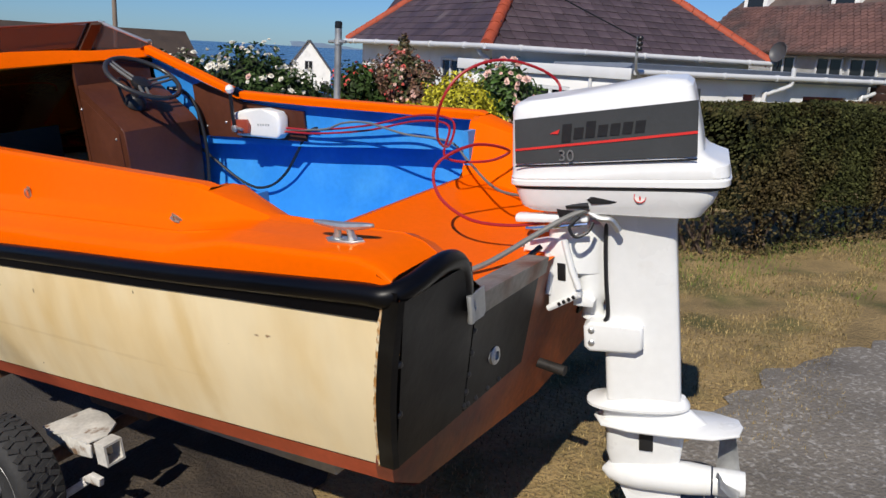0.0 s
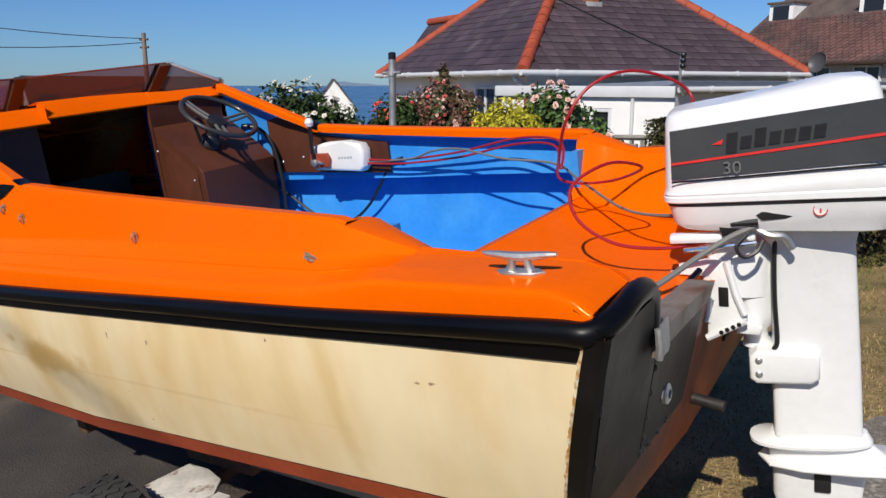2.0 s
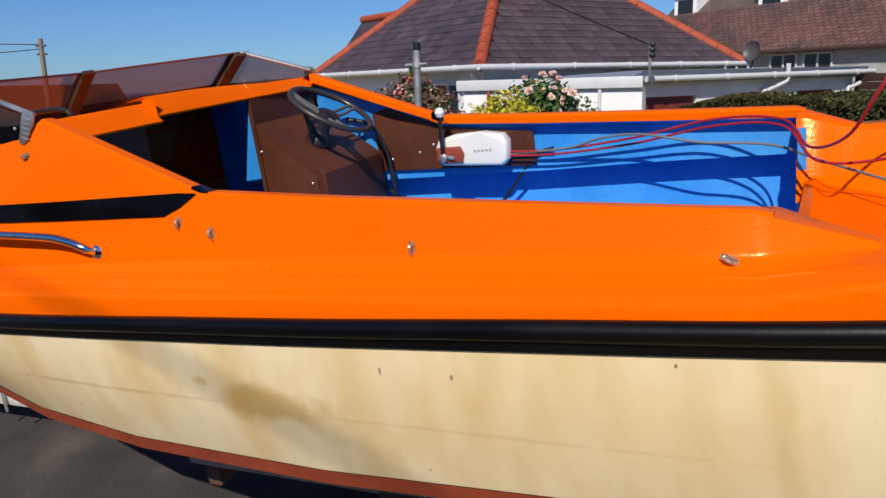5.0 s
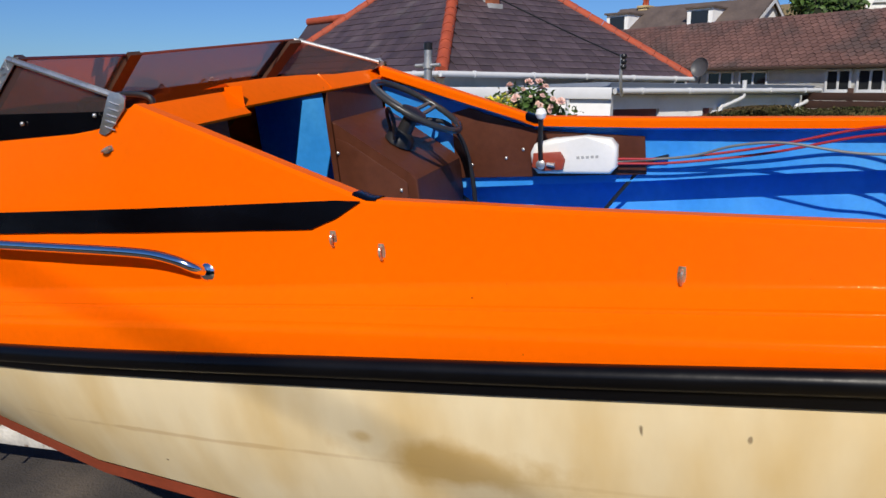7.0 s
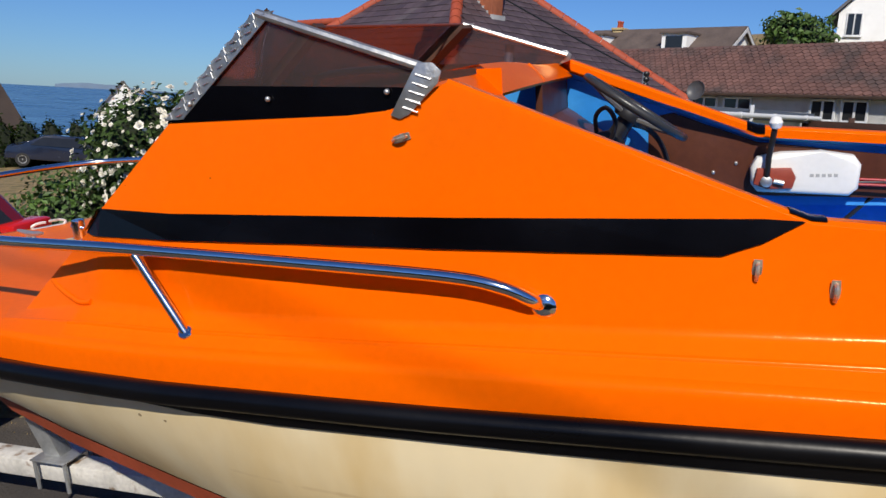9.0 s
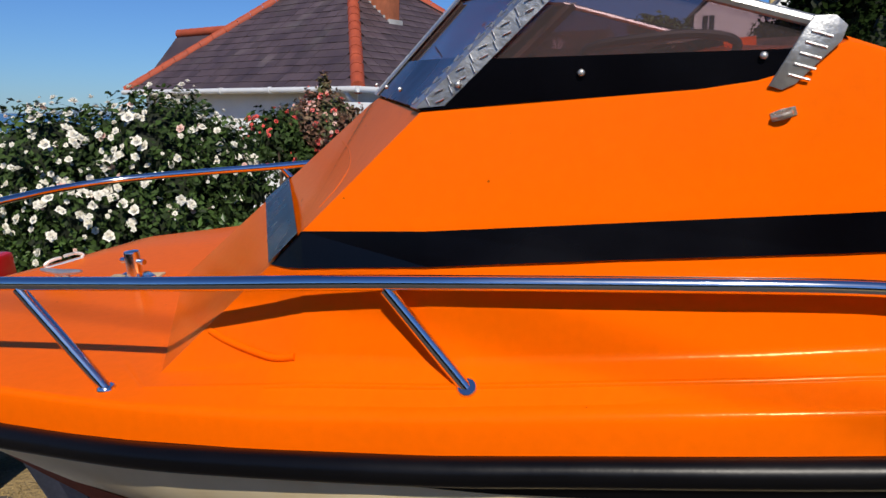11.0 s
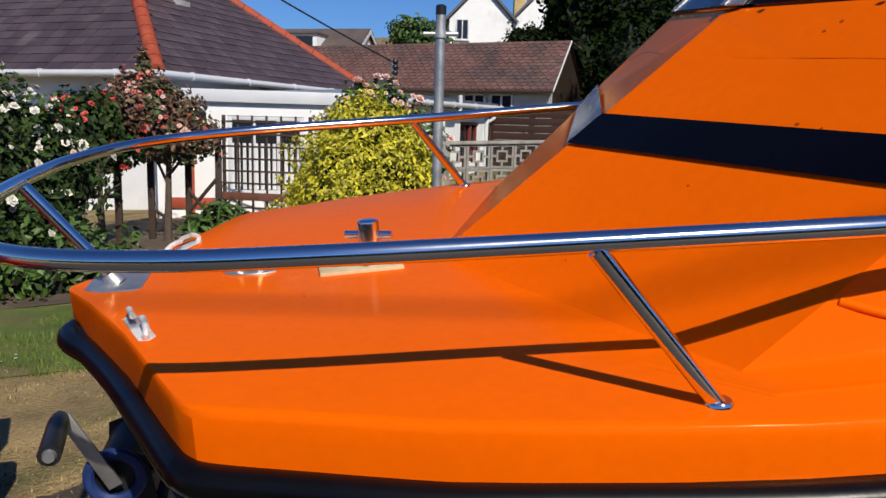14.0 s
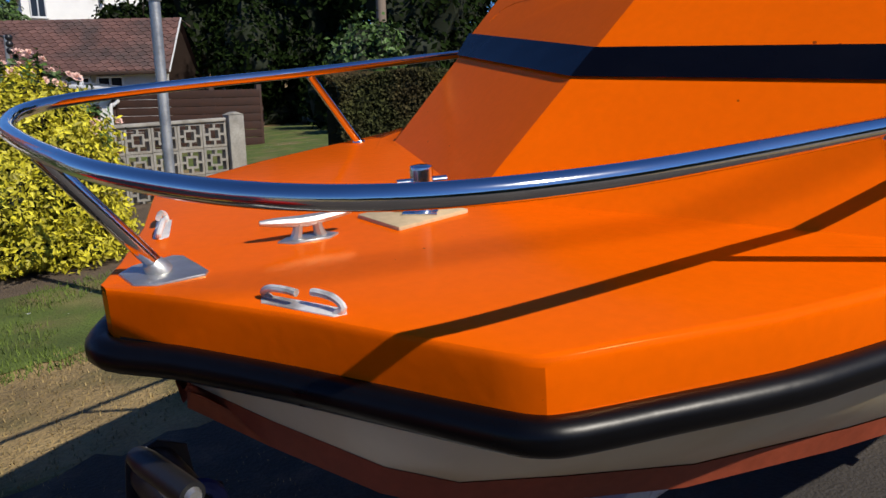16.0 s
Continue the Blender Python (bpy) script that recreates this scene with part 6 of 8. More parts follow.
def leaf_mesh(name, blobs, n, size, seed, fill=0.35, long=1.6, droop=0.0, cut=None):
    """Many small leaves in the outer part of some uneven blobs: (centre, radii)."""
    rnd = random.Random(seed)
    verts, faces = [], []
    total = sum((r[0] * r[1] * r[2]) ** (2 / 3) for c, r in blobs)
    for c, r in blobs:
        k = int(n * (r[0] * r[1] * r[2]) ** (2 / 3) / total)
        for _ in range(k):
            d = Vector((rnd.gauss(0, 1), rnd.gauss(0, 1), rnd.gauss(0, 1))).normalized()
            q = 1 - fill * rnd.random() ** 1.5
            q *= lumpy(d, 0.45, 2.3, seed) * lumpy(d, 0.25, 6.0, seed + 3)
            p = Vector((c[0] + d.x * r[0] * q, c[1] + d.y * r[1] * q, c[2] + d.z * r[2] * q))
            if p.z < ground_z(p.x, p.y) + 0.02 or (cut and cut(p)):
                continue
            nrm = (d + Vector((rnd.gauss(0, 0.7), rnd.gauss(0, 0.7), rnd.gauss(0, 0.7) + 0.3))).normalized()
            u = nrm.orthogonal().normalized()
            a = rnd.uniform(0, 6.28)
            u = (u * math.cos(a) + nrm.cross(u) * math.sin(a))
            v = nrm.cross(u)
            s = size * rnd.uniform(0.6, 1.3)
            u, v = u * s * long * 0.5, v * s * 0.5
            i = len(verts)
            fold = nrm * s * 0.12
            verts += [tuple(p - u), tuple(p + v * 0.9 + fold), tuple(p + u), tuple(p - v * 0.9 + fold)]
            faces += [(i, i + 1, i + 2), (i, i + 2, i + 3)]
    me = bpy.data.meshes.new(name)
    me.from_pydata(verts, [], faces)
    return me


def flower_form(s, material, seed):
    """One open bloom: two rings of petals round a heart."""
    rnd = random.Random(seed)
    verts, faces = [], []
    for ring, (rad, lift, m) in enumerate(((1.0, 0.12, 6), (0.7, 0.38, 5), (0.35, 0.55, 4))):
        for j in range(m):
            a0 = 6.283 * (j + 0.4 * ring) / m
            a1 = a0 + 6.283 * 0.97 / m
            am = (a0 + a1) / 2
            q = s * rad * rnd.uniform(0.85, 1.1)
            i = len(verts)
            verts += [(0, 0, 0), (math.cos(a0) * q * 0.8, math.sin(a0) * q * 0.8, s * lift), (math.cos(am) * q, math.sin(am) * q, s * lift * 1.35), (math.cos(a1) * q * 0.8, math.sin(a1) * q * 0.8, s * lift)]
            faces += [(i, i + 1, i + 2), (i, i + 2, i + 3)]
    me = bpy.data.meshes.new("flower")
    me.from_pydata(verts, [], faces)
    me.materials.append(material)
    return me


def scatter_flowers(parent, blobs, n, size, seed, material):
    rnd = random.Random(seed)
    forms = [flower_form(size, material, seed + k) for k in range(3)]
    total = sum(r[0] * r[1] for c, r in blobs)
    for c, r in blobs:
        for _ in range(int(n * r[0] * r[1] / total)):
            d = Vector((rnd.gauss(0, 1), rnd.gauss(0, 1) - 0.5, rnd.gauss(0, 1) + 0.25)).normalized()
            q = rnd.uniform(0.95, 1.07) * lumpy(d, 0.45, 2.3, seed - 50) * lumpy(d, 0.25, 6.0, seed - 47)
            p = Vector((c[0] + d.x * r[0] * q, c[1] + d.y * r[1] * q, c[2] + d.z * r[2] * q))
            if p.z < ground_z(p.x, p.y) + 0.1 or noise.noise(p * 2.6 + Vector((seed, 0, 0))) < -0.12 + 0.3 * rnd.random() - 0.15:
                continue
            nrm = (d + Vector((rnd.gauss(0, 0.4), rnd.gauss(0, 0.4) - 0.3, 0.4))).normalized()
            k = rnd.choice((0.5, 0.7, 0.85, 1.0, 1.15, 1.4))
            o = new("flower", forms[rnd.randrange(3)])
            o.parent = parent
            o.matrix_basis = Matrix.LocRotScale(p, nrm.to_track_quat("Z", "Y"), (k, k, k))


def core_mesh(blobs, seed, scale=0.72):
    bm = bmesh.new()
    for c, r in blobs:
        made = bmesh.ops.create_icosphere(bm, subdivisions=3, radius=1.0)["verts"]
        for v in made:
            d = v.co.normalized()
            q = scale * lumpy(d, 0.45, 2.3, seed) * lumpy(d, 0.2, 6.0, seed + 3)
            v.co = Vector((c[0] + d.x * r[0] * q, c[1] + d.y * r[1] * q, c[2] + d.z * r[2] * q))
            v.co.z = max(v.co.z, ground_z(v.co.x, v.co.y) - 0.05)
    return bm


def branches(spec, seed, n=7, r=0.05, spread=0.6):
    """Trunk and limbs from the foot to the crown."""
    rnd = random.Random(seed)
    foot, top = Vector(spec[0]), Vector(spec[1])
    bm = bmesh.new()
    tube(bm, smooth_path([foot, foot.lerp(top, 0.4) + Vector((0.05 * r, 0, 0)), top], 4), [r * (1 - 0.7 * i / 8) for i in range(9)], 8)
    for i in range(n):
        s = foot.lerp(top, rnd.uniform(0.25, 0.9))
        d = Vector((rnd.gauss(0, 1), rnd.gauss(0, 1), rnd.uniform(0.3, 1.2))).normalized() * spread * rnd.uniform(0.6, 1.2)
        tube(bm, [s, s + d * 0.5 + Vector((0, 0, 0.05)), s + d], [r * 0.45, r * 0.3, r * 0.12], 6)
    return bm


def plant(name, label, category, blobs, n, size, leaf, seed, trunk, flowers=(), group="", core=0.72, fill=0.35, long=1.6, tr=0.05, kind=""):
    ob = thing(name, None, label, category, group, kind)
    me = leaf_mesh("foliage", blobs, n, size, seed, fill, long)
    me.materials.append(leaf)
    f = new("foliage", me)
    f.parent = ob
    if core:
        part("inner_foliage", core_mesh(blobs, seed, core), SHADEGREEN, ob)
    if trunk:
        part("trunk", branches(trunk, seed, 8, tr, max(b[1][0] for b in blobs) * 0.8), BARK, ob)
    for mat_, cnt, s_ in flowers:
        scatter_flowers(ob, blobs, cnt, s_, seed + 50, mat_)
    return ob


plant("rose_bush", "large climbing rose bush covered in white blooms", "rose bush",
      [((-8.0, 5.3, 0.62), (0.88, 0.8, 0.66)), ((-7.05, 5.6, 0.74), (0.84, 0.75, 0.70)), ((-7.5, 5.2, 0.15), (1.25, 0.8, 0.65)), ((-6.5, 5.8, 0.55), (0.50, 0.5, 0.62))],
      26000, 0.050, LEAFROSE, 21, ((-7.3, 5.5, ground_z(-7.3, 5.5)), (-7.3, 5.5, 0.6)), [(PETALW, 1100, 0.040), (PETALPALE, 90, 0.042)], fill=0.5)
plant("rose_bush", "coral red rose bush in bloom", "rose bush", [((-6.45, 7.0, 0.95), (0.36, 0.32, 0.36)), ((-6.2, 7.1, 0.72), (0.26, 0.26, 0.25))], 1900, 0.055, LEAFROSE, 22,
      ((-6.3, 6.9, ground_z(-6.3, 6.9)), (-6.3, 6.9, 0.8)), [(PETALPINK, 90, 0.036)], core=0.5)
plant("rambling_rose", "faded brown-pink rambling rose on a dark arch", "rose bush", [((-5.95, 7.5, 1.12), (0.56, 0.45, 0.40)), ((-5.68, 7.5, 0.86), (0.52, 0.42, 0.30)), ((-5.95, 7.5, 1.52), (0.09, 0.09, 0.28))], 6500, 0.046, LEAFBROWN, 23,
      ((-5.75, 7.5, ground_z(-5.75, 7.5)), (-5.7, 7.5, 1.3)), [(PETALPINK, 90, 0.032), (PETALPALE, 200, 0.024)], core=0.5)
plant("golden_shrub", "bright golden yellow evergreen shrub", "shrub", [((-3.72, 5.35, 0.42), (0.68, 0.62, 0.66)), ((-3.68, 5.4, 0.85), (0.45, 0.42, 0.42)), ((-3.65, 5.3, 0.08), (0.62, 0.6, 0.35))], 36000, 0.026, LEAFYELLOW, 24,
      ((-3.7, 5.4, ground_z(-3.7, 5.4)), (-3.7, 5.4, 0.8)), core=0.7, long=2.2)
plant("flowering_climber", "climber with pale pink flowers behind a golden shrub", "shrub", [((-3.55, 6.2, 1.12), (0.42, 0.35, 0.32)), ((-3.1, 6.3, 0.75), (0.30, 0.3, 0.35))], 2600, 0.05, LEAFMID, 25,
      ((-3.4, 6.3, ground_z(-3.4, 6.3)), (-3.45, 6.2, 1.1)), [(PETALPALE, 90, 0.045)], core=0.55)
plant("fern_clump", "low green fern beside a trellis", "fern", [((-5.15, 7.1, -0.2), (0.38, 0.3, 0.35))], 1100, 0.06, LEAFMID, 26, None, core=0.4, long=3.2)
plant("garden_plants", "low green border plants under roses", "plants", [((-7.6, 4.75, -0.3), (1.2, 0.35, 0.35)), ((-6.2, 5.0, -0.15), (0.7, 0.3, 0.45)), ((-9.0, 5.0, -0.2), (0.8, 0.5, 0.6))], 5200, 0.055, LEAFMID, 27, None, [(PETALW, 20, 0.03)], core=0.5)

# clipped hedge beside the grass
HEDGE = [(-1.55, 4.55), (-0.55, 4.15), (0.30, 5.55), (1.2, 6.6), (3.0, 8.6), (5.5, 11.2)]
hedge = thing("hedge", None, "tall clipped dark green garden hedge with bare woody foot", "hedge")
rnd = random.Random(31)
verts, faces = [], []
for a, b in zip(HEDGE, HEDGE[1:]):
    A, B = Vector((*a, 0)), Vector((*b, 0))
    L_ = (B - A).length
    dirn = (B - A).normalized()
    nrm2 = Vector((-dirn.y, dirn.x, 0))
    for _ in range(int(L_ * (24000 if A.x < 1.2 else 5000))):
        t, w, h = rnd.random(), rnd.uniform(-0.42, 0.42), rnd.random()
        side = rnd.random()
        if side < 0.62:
            w = -0.42 + 0.10 * rnd.random() ** 2
        elif side < 0.85:
            h = 1 - 0.06 * rnd.random() ** 2
        p = A.lerp(B, t) + nrm2 * (w + 0.10 * noise.noise(Vector((t * L_ * 2.2, h * 3, 5)))) if True else None
        zb = ground_z(p.x, p.y)
        top = 1.30 + 0.03 * (p.x) - zb + 0.07 * noise.noise(Vector((p.x * 1.3, p.y * 1.3, 0)))
        low = 0.34 + 0.16 * noise.noise(Vector((p.x * 2.1, p.y * 2.1, 9)))
        if h * top < low and rnd.random() < 0.86:
            continue
        p = Vector((p.x, p.y, zb + h * top))
        nr = (-nrm2 * 0.6 + Vector((rnd.gauss(0, 0.7), rnd.gauss(0, 0.7), rnd.gauss(0, 0.7) + 0.4))).normalized()
        u = nr.orthogonal().normalized()
        ang = rnd.uniform(0, 6.28)
        u = u * math.cos(ang) + nr.cross(u) * math.sin(ang)
        v = nr.cross(u)
        s_ = (0.0155 if p.x < 1.5 else 0.034) * rnd.uniform(0.6, 1.6)
        i = len(verts)
        verts += [tuple(p - u * s_ * 0.8), tuple(p + v * s_ * 0.5), tuple(p + u * s_ * 0.8), tuple(p - v * s_ * 0.5)]
        faces += [(i, i + 1, i + 2), (i, i + 2, i + 3)]
for cx_, cy_ in HEDGE[1:4]:
    for _ in range(13000):
        ang, h = rnd.uniform(0, 6.28), rnd.random()
        rad = 0.44 - 0.10 * rnd.random() ** 2
        zb = ground_z(cx_, cy_)
        top = 1.30 + 0.03 * cx_ - zb + 0.07 * noise.noise(Vector((cx_ * 1.3, cy_ * 1.3, 0)))
        if h * top < 0.3 and rnd.random() < 0.8:
            continue
        if rnd.random() < 0.25:
            rad, h = 0.44 * rnd.random(), 1 - 0.05 * rnd.random()
        p = Vector((cx_ + rad * math.cos(ang), cy_ + rad * math.sin(ang), zb + h * top))
        nr = Vector((math.cos(ang) + rnd.gauss(0, 0.7), math.sin(ang) + rnd.gauss(0, 0.7), rnd.gauss(0, 0.7) + 0.4)).normalized()
        u = nr.orthogonal().normalized()
        v = nr.cross(u)
        s_ = 0.0155 * rnd.uniform(0.6, 1.6)
        i = len(verts)
        verts += [tuple(p - u * s_ * 0.8), tuple(p + v * s_ * 0.5), tuple(p + u * s_ * 0.8), tuple(p - v * s_ * 0.5)]
        faces += [(i, i + 1, i + 2), (i, i + 2, i + 3)]
me = bpy.data.meshes.new("foliage")
me.from_pydata(verts, [], faces)
me.materials.append(LEAFHEDGE)
o = new("foliage", me)
o.parent = hedge
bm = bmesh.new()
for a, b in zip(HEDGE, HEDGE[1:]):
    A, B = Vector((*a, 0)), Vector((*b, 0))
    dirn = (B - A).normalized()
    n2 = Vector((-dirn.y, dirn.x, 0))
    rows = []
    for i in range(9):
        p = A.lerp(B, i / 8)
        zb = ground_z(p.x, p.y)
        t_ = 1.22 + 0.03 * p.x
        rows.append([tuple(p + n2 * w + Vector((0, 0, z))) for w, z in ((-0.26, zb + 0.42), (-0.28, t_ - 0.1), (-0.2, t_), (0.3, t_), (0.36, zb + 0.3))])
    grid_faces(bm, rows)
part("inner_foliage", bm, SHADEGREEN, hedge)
for a, b in zip(HEDGE, HEDGE[1:]):
    A, B = Vector((*a, 0)), Vector((*b, 0))
    for i in range(int((B - A).length * 9)):
        p = A.lerp(B, rnd.random())
        zb = ground_z(p.x, p.y)
        p = Vector((p.x + rnd.uniform(-0.15, 0.25), p.y + rnd.uniform(-0.15, 0.15), zb - 0.03))
        q = p + Vector((rnd.uniform(-0.25, 0.25), rnd.uniform(-0.25, 0.1), rnd.uniform(0.35, 0.6)))
        bm = bmesh.new()
        tube(bm, [p, p.lerp(q, 0.5) + Vector((rnd.uniform(-0.06, 0.06), 0, 0.03)), q], [0.018, 0.013, 0.007], 5)
        part("stem", bm, BARK, hedge, "bare brown woody stem")
for x, y in ((0.05, 5.15), (0.75, 6.1)):
    bm = bmesh.new()
    box(bm, x - 0.05, x + 0.05, y - 0.04, y + 0.04, ground_z(x, y) - 0.05, ground_z(x, y) + 0.48, 0.008)
    part("fence_post", bm, surf("weathered_post", (0.30, 0.25, 0.19), 0.85, var=0.25, scale=10, bump=0.3), hedge, "weathered stub posts in the hedge foot")


def tree(name, label, x, y, h, r, seed, leaf=LEAFDARK, n=5200, size=0.17):
    z = ground_z(x, y)
    rnd = random.Random(seed)
    blobs = [((x, y, z + h * 0.55), (r, r, h * 0.42))]
    for i in range(6):
        a = 6.28 * i / 6 + rnd.uniform(-0.3, 0.3)
        zz = z + h * rnd.uniform(0.25, 0.8)
        blobs.append(((x + math.cos(a) * r * 0.6, y + math.sin(a) * r * 0.6, zz), (r * rnd.uniform(0.4, 0.6), r * rnd.uniform(0.4, 0.6), h * rnd.uniform(0.14, 0.22))))
    plant(name, label, "tree", blobs, n, size, leaf, seed, ((x, y, z), (x, y, z + h * 0.75)), core=0.66, tr=0.18)


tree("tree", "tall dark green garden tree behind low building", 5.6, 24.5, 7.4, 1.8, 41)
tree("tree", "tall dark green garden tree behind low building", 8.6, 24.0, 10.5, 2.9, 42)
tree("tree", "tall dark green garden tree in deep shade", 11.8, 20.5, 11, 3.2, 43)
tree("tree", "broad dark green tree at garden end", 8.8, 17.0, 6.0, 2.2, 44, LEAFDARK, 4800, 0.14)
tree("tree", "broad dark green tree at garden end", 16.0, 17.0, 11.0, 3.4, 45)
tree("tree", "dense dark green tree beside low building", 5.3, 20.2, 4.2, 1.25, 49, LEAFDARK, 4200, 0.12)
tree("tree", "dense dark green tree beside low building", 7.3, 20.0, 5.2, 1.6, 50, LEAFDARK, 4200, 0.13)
tree("tree", "rounded green tree on the hill beyond roofs", 1.9, 40.0, 3.6, 1.55, 46, LEAFMID, 4200, 0.2)
tree("tree", "dark green tree on the hill beyond roofs", 10.0, 36.0, 4.2, 2.4, 47, LEAFDARK, 3600, 0.2)
tree("tree", "small round green tree at garden end", 5.2, 14.3, 2.6, 0.95, 48, LEAFMID, 3600, 0.09)
plant("shrub", "dark green bushes behind a tiled roof", "shrub", [((5.6, 33.0, 4.7), (1.2, 0.9, 0.9)), ((7.4, 33.2, 4.9), (1.4, 1.0, 1.2)), ((6.4, 33.6, 4.2), (2.0, 1.0, 1.0))], 4200, 0.16, LEAFDARK, 54, ((6.5, 33, ground_z(6.5, 33)), (6.5, 33, 4.6)), core=0.7)
plant("shrub", "dark shrub with golden conifer beside lawn", "shrub", [((2.4, 8.9, 0.65), (0.55, 0.5, 0.55)), ((3.4, 9.2, 0.65), (0.7, 0.5, 0.6))], 4200, 0.06, LEAFDARK, 51, None, core=0.65)
# near-black bushes added where deep shade lies under the trees
plant("shrub", "dense dark green shrubbery added for the shade under tall garden trees", "shrub", [((4.0, 13.0, 0.8), (0.65, 0.6, 0.9)), ((5.2, 15.4, 1.1), (1.0, 0.8, 1.2)), ((7.0, 18.0, 1.3), (1.3, 1.0, 1.5)), ((6.0, 21.2, 1.0), (1.6, 0.7, 1.0)), ((8.8, 21.0, 1.6), (1.6, 1.0, 1.8))], 9000, 0.10, LEAFDARK, 57, None, core=0.8)
plant("conifer", "slim golden conifer beside dark shrub", "shrub", [((1.75, 8.3, 0.70), (0.16, 0.16, 0.55))], 1300, 0.045, LEAFYELLOW, 52, ((1.75, 8.3, ground_z(1.75, 8.3)), (1.75, 8.3, 1.0)), core=0.6, tr=0.03)

# ---- pole, wires ----
washing_pole = thing("washing_line_pole", None, "galvanised steel washing line pole with cross bar", "pole")
px, py = -3.46, 3.09
bm = bmesh.new()
tube(bm, [(px, py, ground_z(px, py) - 0.05), (px, py, 1.70)], 0.029, 14)
part("post", bm, GALV, washing_pole)
bm = bmesh.new()
lathe(bm, [(0.031, 0), (0.031, 0.05), (0.018, 0.058)], 14, pose(px, py, 1.695))
part("cap", bm, BLACKPL, washing_pole, "black plastic cap")
bm = bmesh.new()
tube(bm, [(px - 0.10, py, 1.585), (px + 0.10, py - 0.02, 1.590)], 0.013, 8)
lathe(bm, [(0.038, -0.02), (0.038, 0.02)], 12, pose(px, py, 1.585))
part("cross_bar", bm, GALV, washing_pole)


def pole_with_wires(name, label, x, y, top, r, bars=True):
    ob = thing(name, None, label, "utility pole")
    bm = bmesh.new()
    tube(bm, [(x, y, ground_z(x, y) - 0.2), (x, y, top)], [r * 1.2, r * 0.85], 12)
    part("post", bm, surf("grey_pole_timber", (0.22, 0.17, 0.13), 0.85, var=0.2, scale=5, stretch=(1, 1, 0.2)), ob)
    if bars:
        for dz in (0.35, 0.75):
            bm = bmesh.new()
            box(bm, x - 0.35, x + 0.35, y - 0.05, y + 0.05, top - dz - 0.05, top - dz + 0.05, 0.01)
            part("cross_arm", bm, BARK, ob)
    return ob


pole_with_wires("utility_pole", "tall timber utility pole with cross arms near the sea", -36.3, 23.9, 4.1, 0.13)
pole_with_wires("utility_pole", "plain timber utility pole before dark trees", 6.5, 15.4, 7.5, 0.12, False)


def wire(name, a, b, sag, r, label):
    a, b = Vector(a), Vector(b)
    pts = [a.lerp(b, t / 12) - Vector((0, 0, sag * 4 * (t / 12) * (1 - t / 12))) for t in range(13)]
    bm = bmesh.new()
    tube(bm, pts, r, 5)
    solo(name, bm, BLACKPL, None, label, "cable")


wire("overhead_wire", (-36.3, 23.9, 3.8), (-40, 2, 6.6), 0.8, 0.02, "thin black overhead wire from pole")
wire("overhead_wire", (-36.3, 23.9, 3.6), (-38, 2, 4.2), 0.8, 0.02, "thin black overhead wire from pole")
# unseen cable, added up-sun so that its soft shadow crosses the boat
wire("overhead_wire", SLOPE @ Vector((-4.6, -0.86, 1.99)) - SUN_DIR * 9.0, SLOPE @ Vector((1.0, -0.86, -0.31)) - SUN_DIR * 9.0, 0.0, 0.011, "unseen thick black cable added to cast a soft shadow across the boat")
wire("house_cable", (-3.05, 9.3, 1.90), (-6.5, 8.5, 3.62), 0.05, 0.012, "twisted black service cable to roof bracket")

# ---- bungalow ----
WALLW = surf("white_render", (0.85, 0.85, 0.83), 0.75, var=0.05, scale=2, fine=60, bump=0.25, alt=(0.66, 0.66, 0.63), altscale=1.5, altlow=0.55, althigh=0.8)
WHITEWOOD = surf("white_gloss_wood", (0.62, 0.63, 0.64), 0.4, var=0.05, scale=4)
GREYFASCIA = surf("blue_grey_fascia", (0.22, 0.25, 0.30), 0.6, var=0.1)
SLATE = surf("purple_slate", (0.068, 0.047, 0.055), 0.6, var=0.22, scale=2, fine=40, bump=0.15, alt=(0.125, 0.105, 0.10), altscale=1.1, altlow=0.55, althigh=0.8, rnd=0.22)
SLATEJ = surf("purple_slate_joined", (0.068, 0.047, 0.055), 0.6, var=0.22, scale=2, fine=40, bump=0.15, alt=(0.125, 0.105, 0.10), altscale=1.1, altlow=0.55, althigh=0.8, island=0.22)
RIDGE = surf("red_clay_tile", (0.37, 0.066, 0.026), 0.7, var=0.2, scale=5, fine=40, bump=0.2)
BROWNTILE = surf("brown_roof_tile", (0.150, 0.075, 0.062), 0.85, var=0.25, scale=0.8, fine=30, bump=0.3, alt=(0.085, 0.056, 0.05), altscale=0.9, altlow=0.45, althigh=0.65, island=0.18)
BRICK = surf("orange_brick", (0.33, 0.10, 0.045), 0.8, var=0.25, scale=8, bump=0.3)
DARKTIMBER = surf("dark_stained_timber", (0.055, 0.032, 0.022), 0.75, var=0.3, scale=8, fine=60, bump=0.2)
BC = Vector((-6.38, 10.70, 1.74))
BU = Vector((3.74, 6.35, 0)).normalized()
BV = Vector((-BU.y, BU.x, 0))
LU, LV, RISE = 7.4, 7.4, 3.1
APEX = BC + BU * 3.7 + BV * 4.0 + Vector((0, 0, RISE))
bungalow = thing("bungalow", None, "white rendered bungalow with hipped purple slate roof", "house")


def bpoint(u, v, z):
    return BC + BU * u + BV * v + Vector((0, 0, z - BC.z))


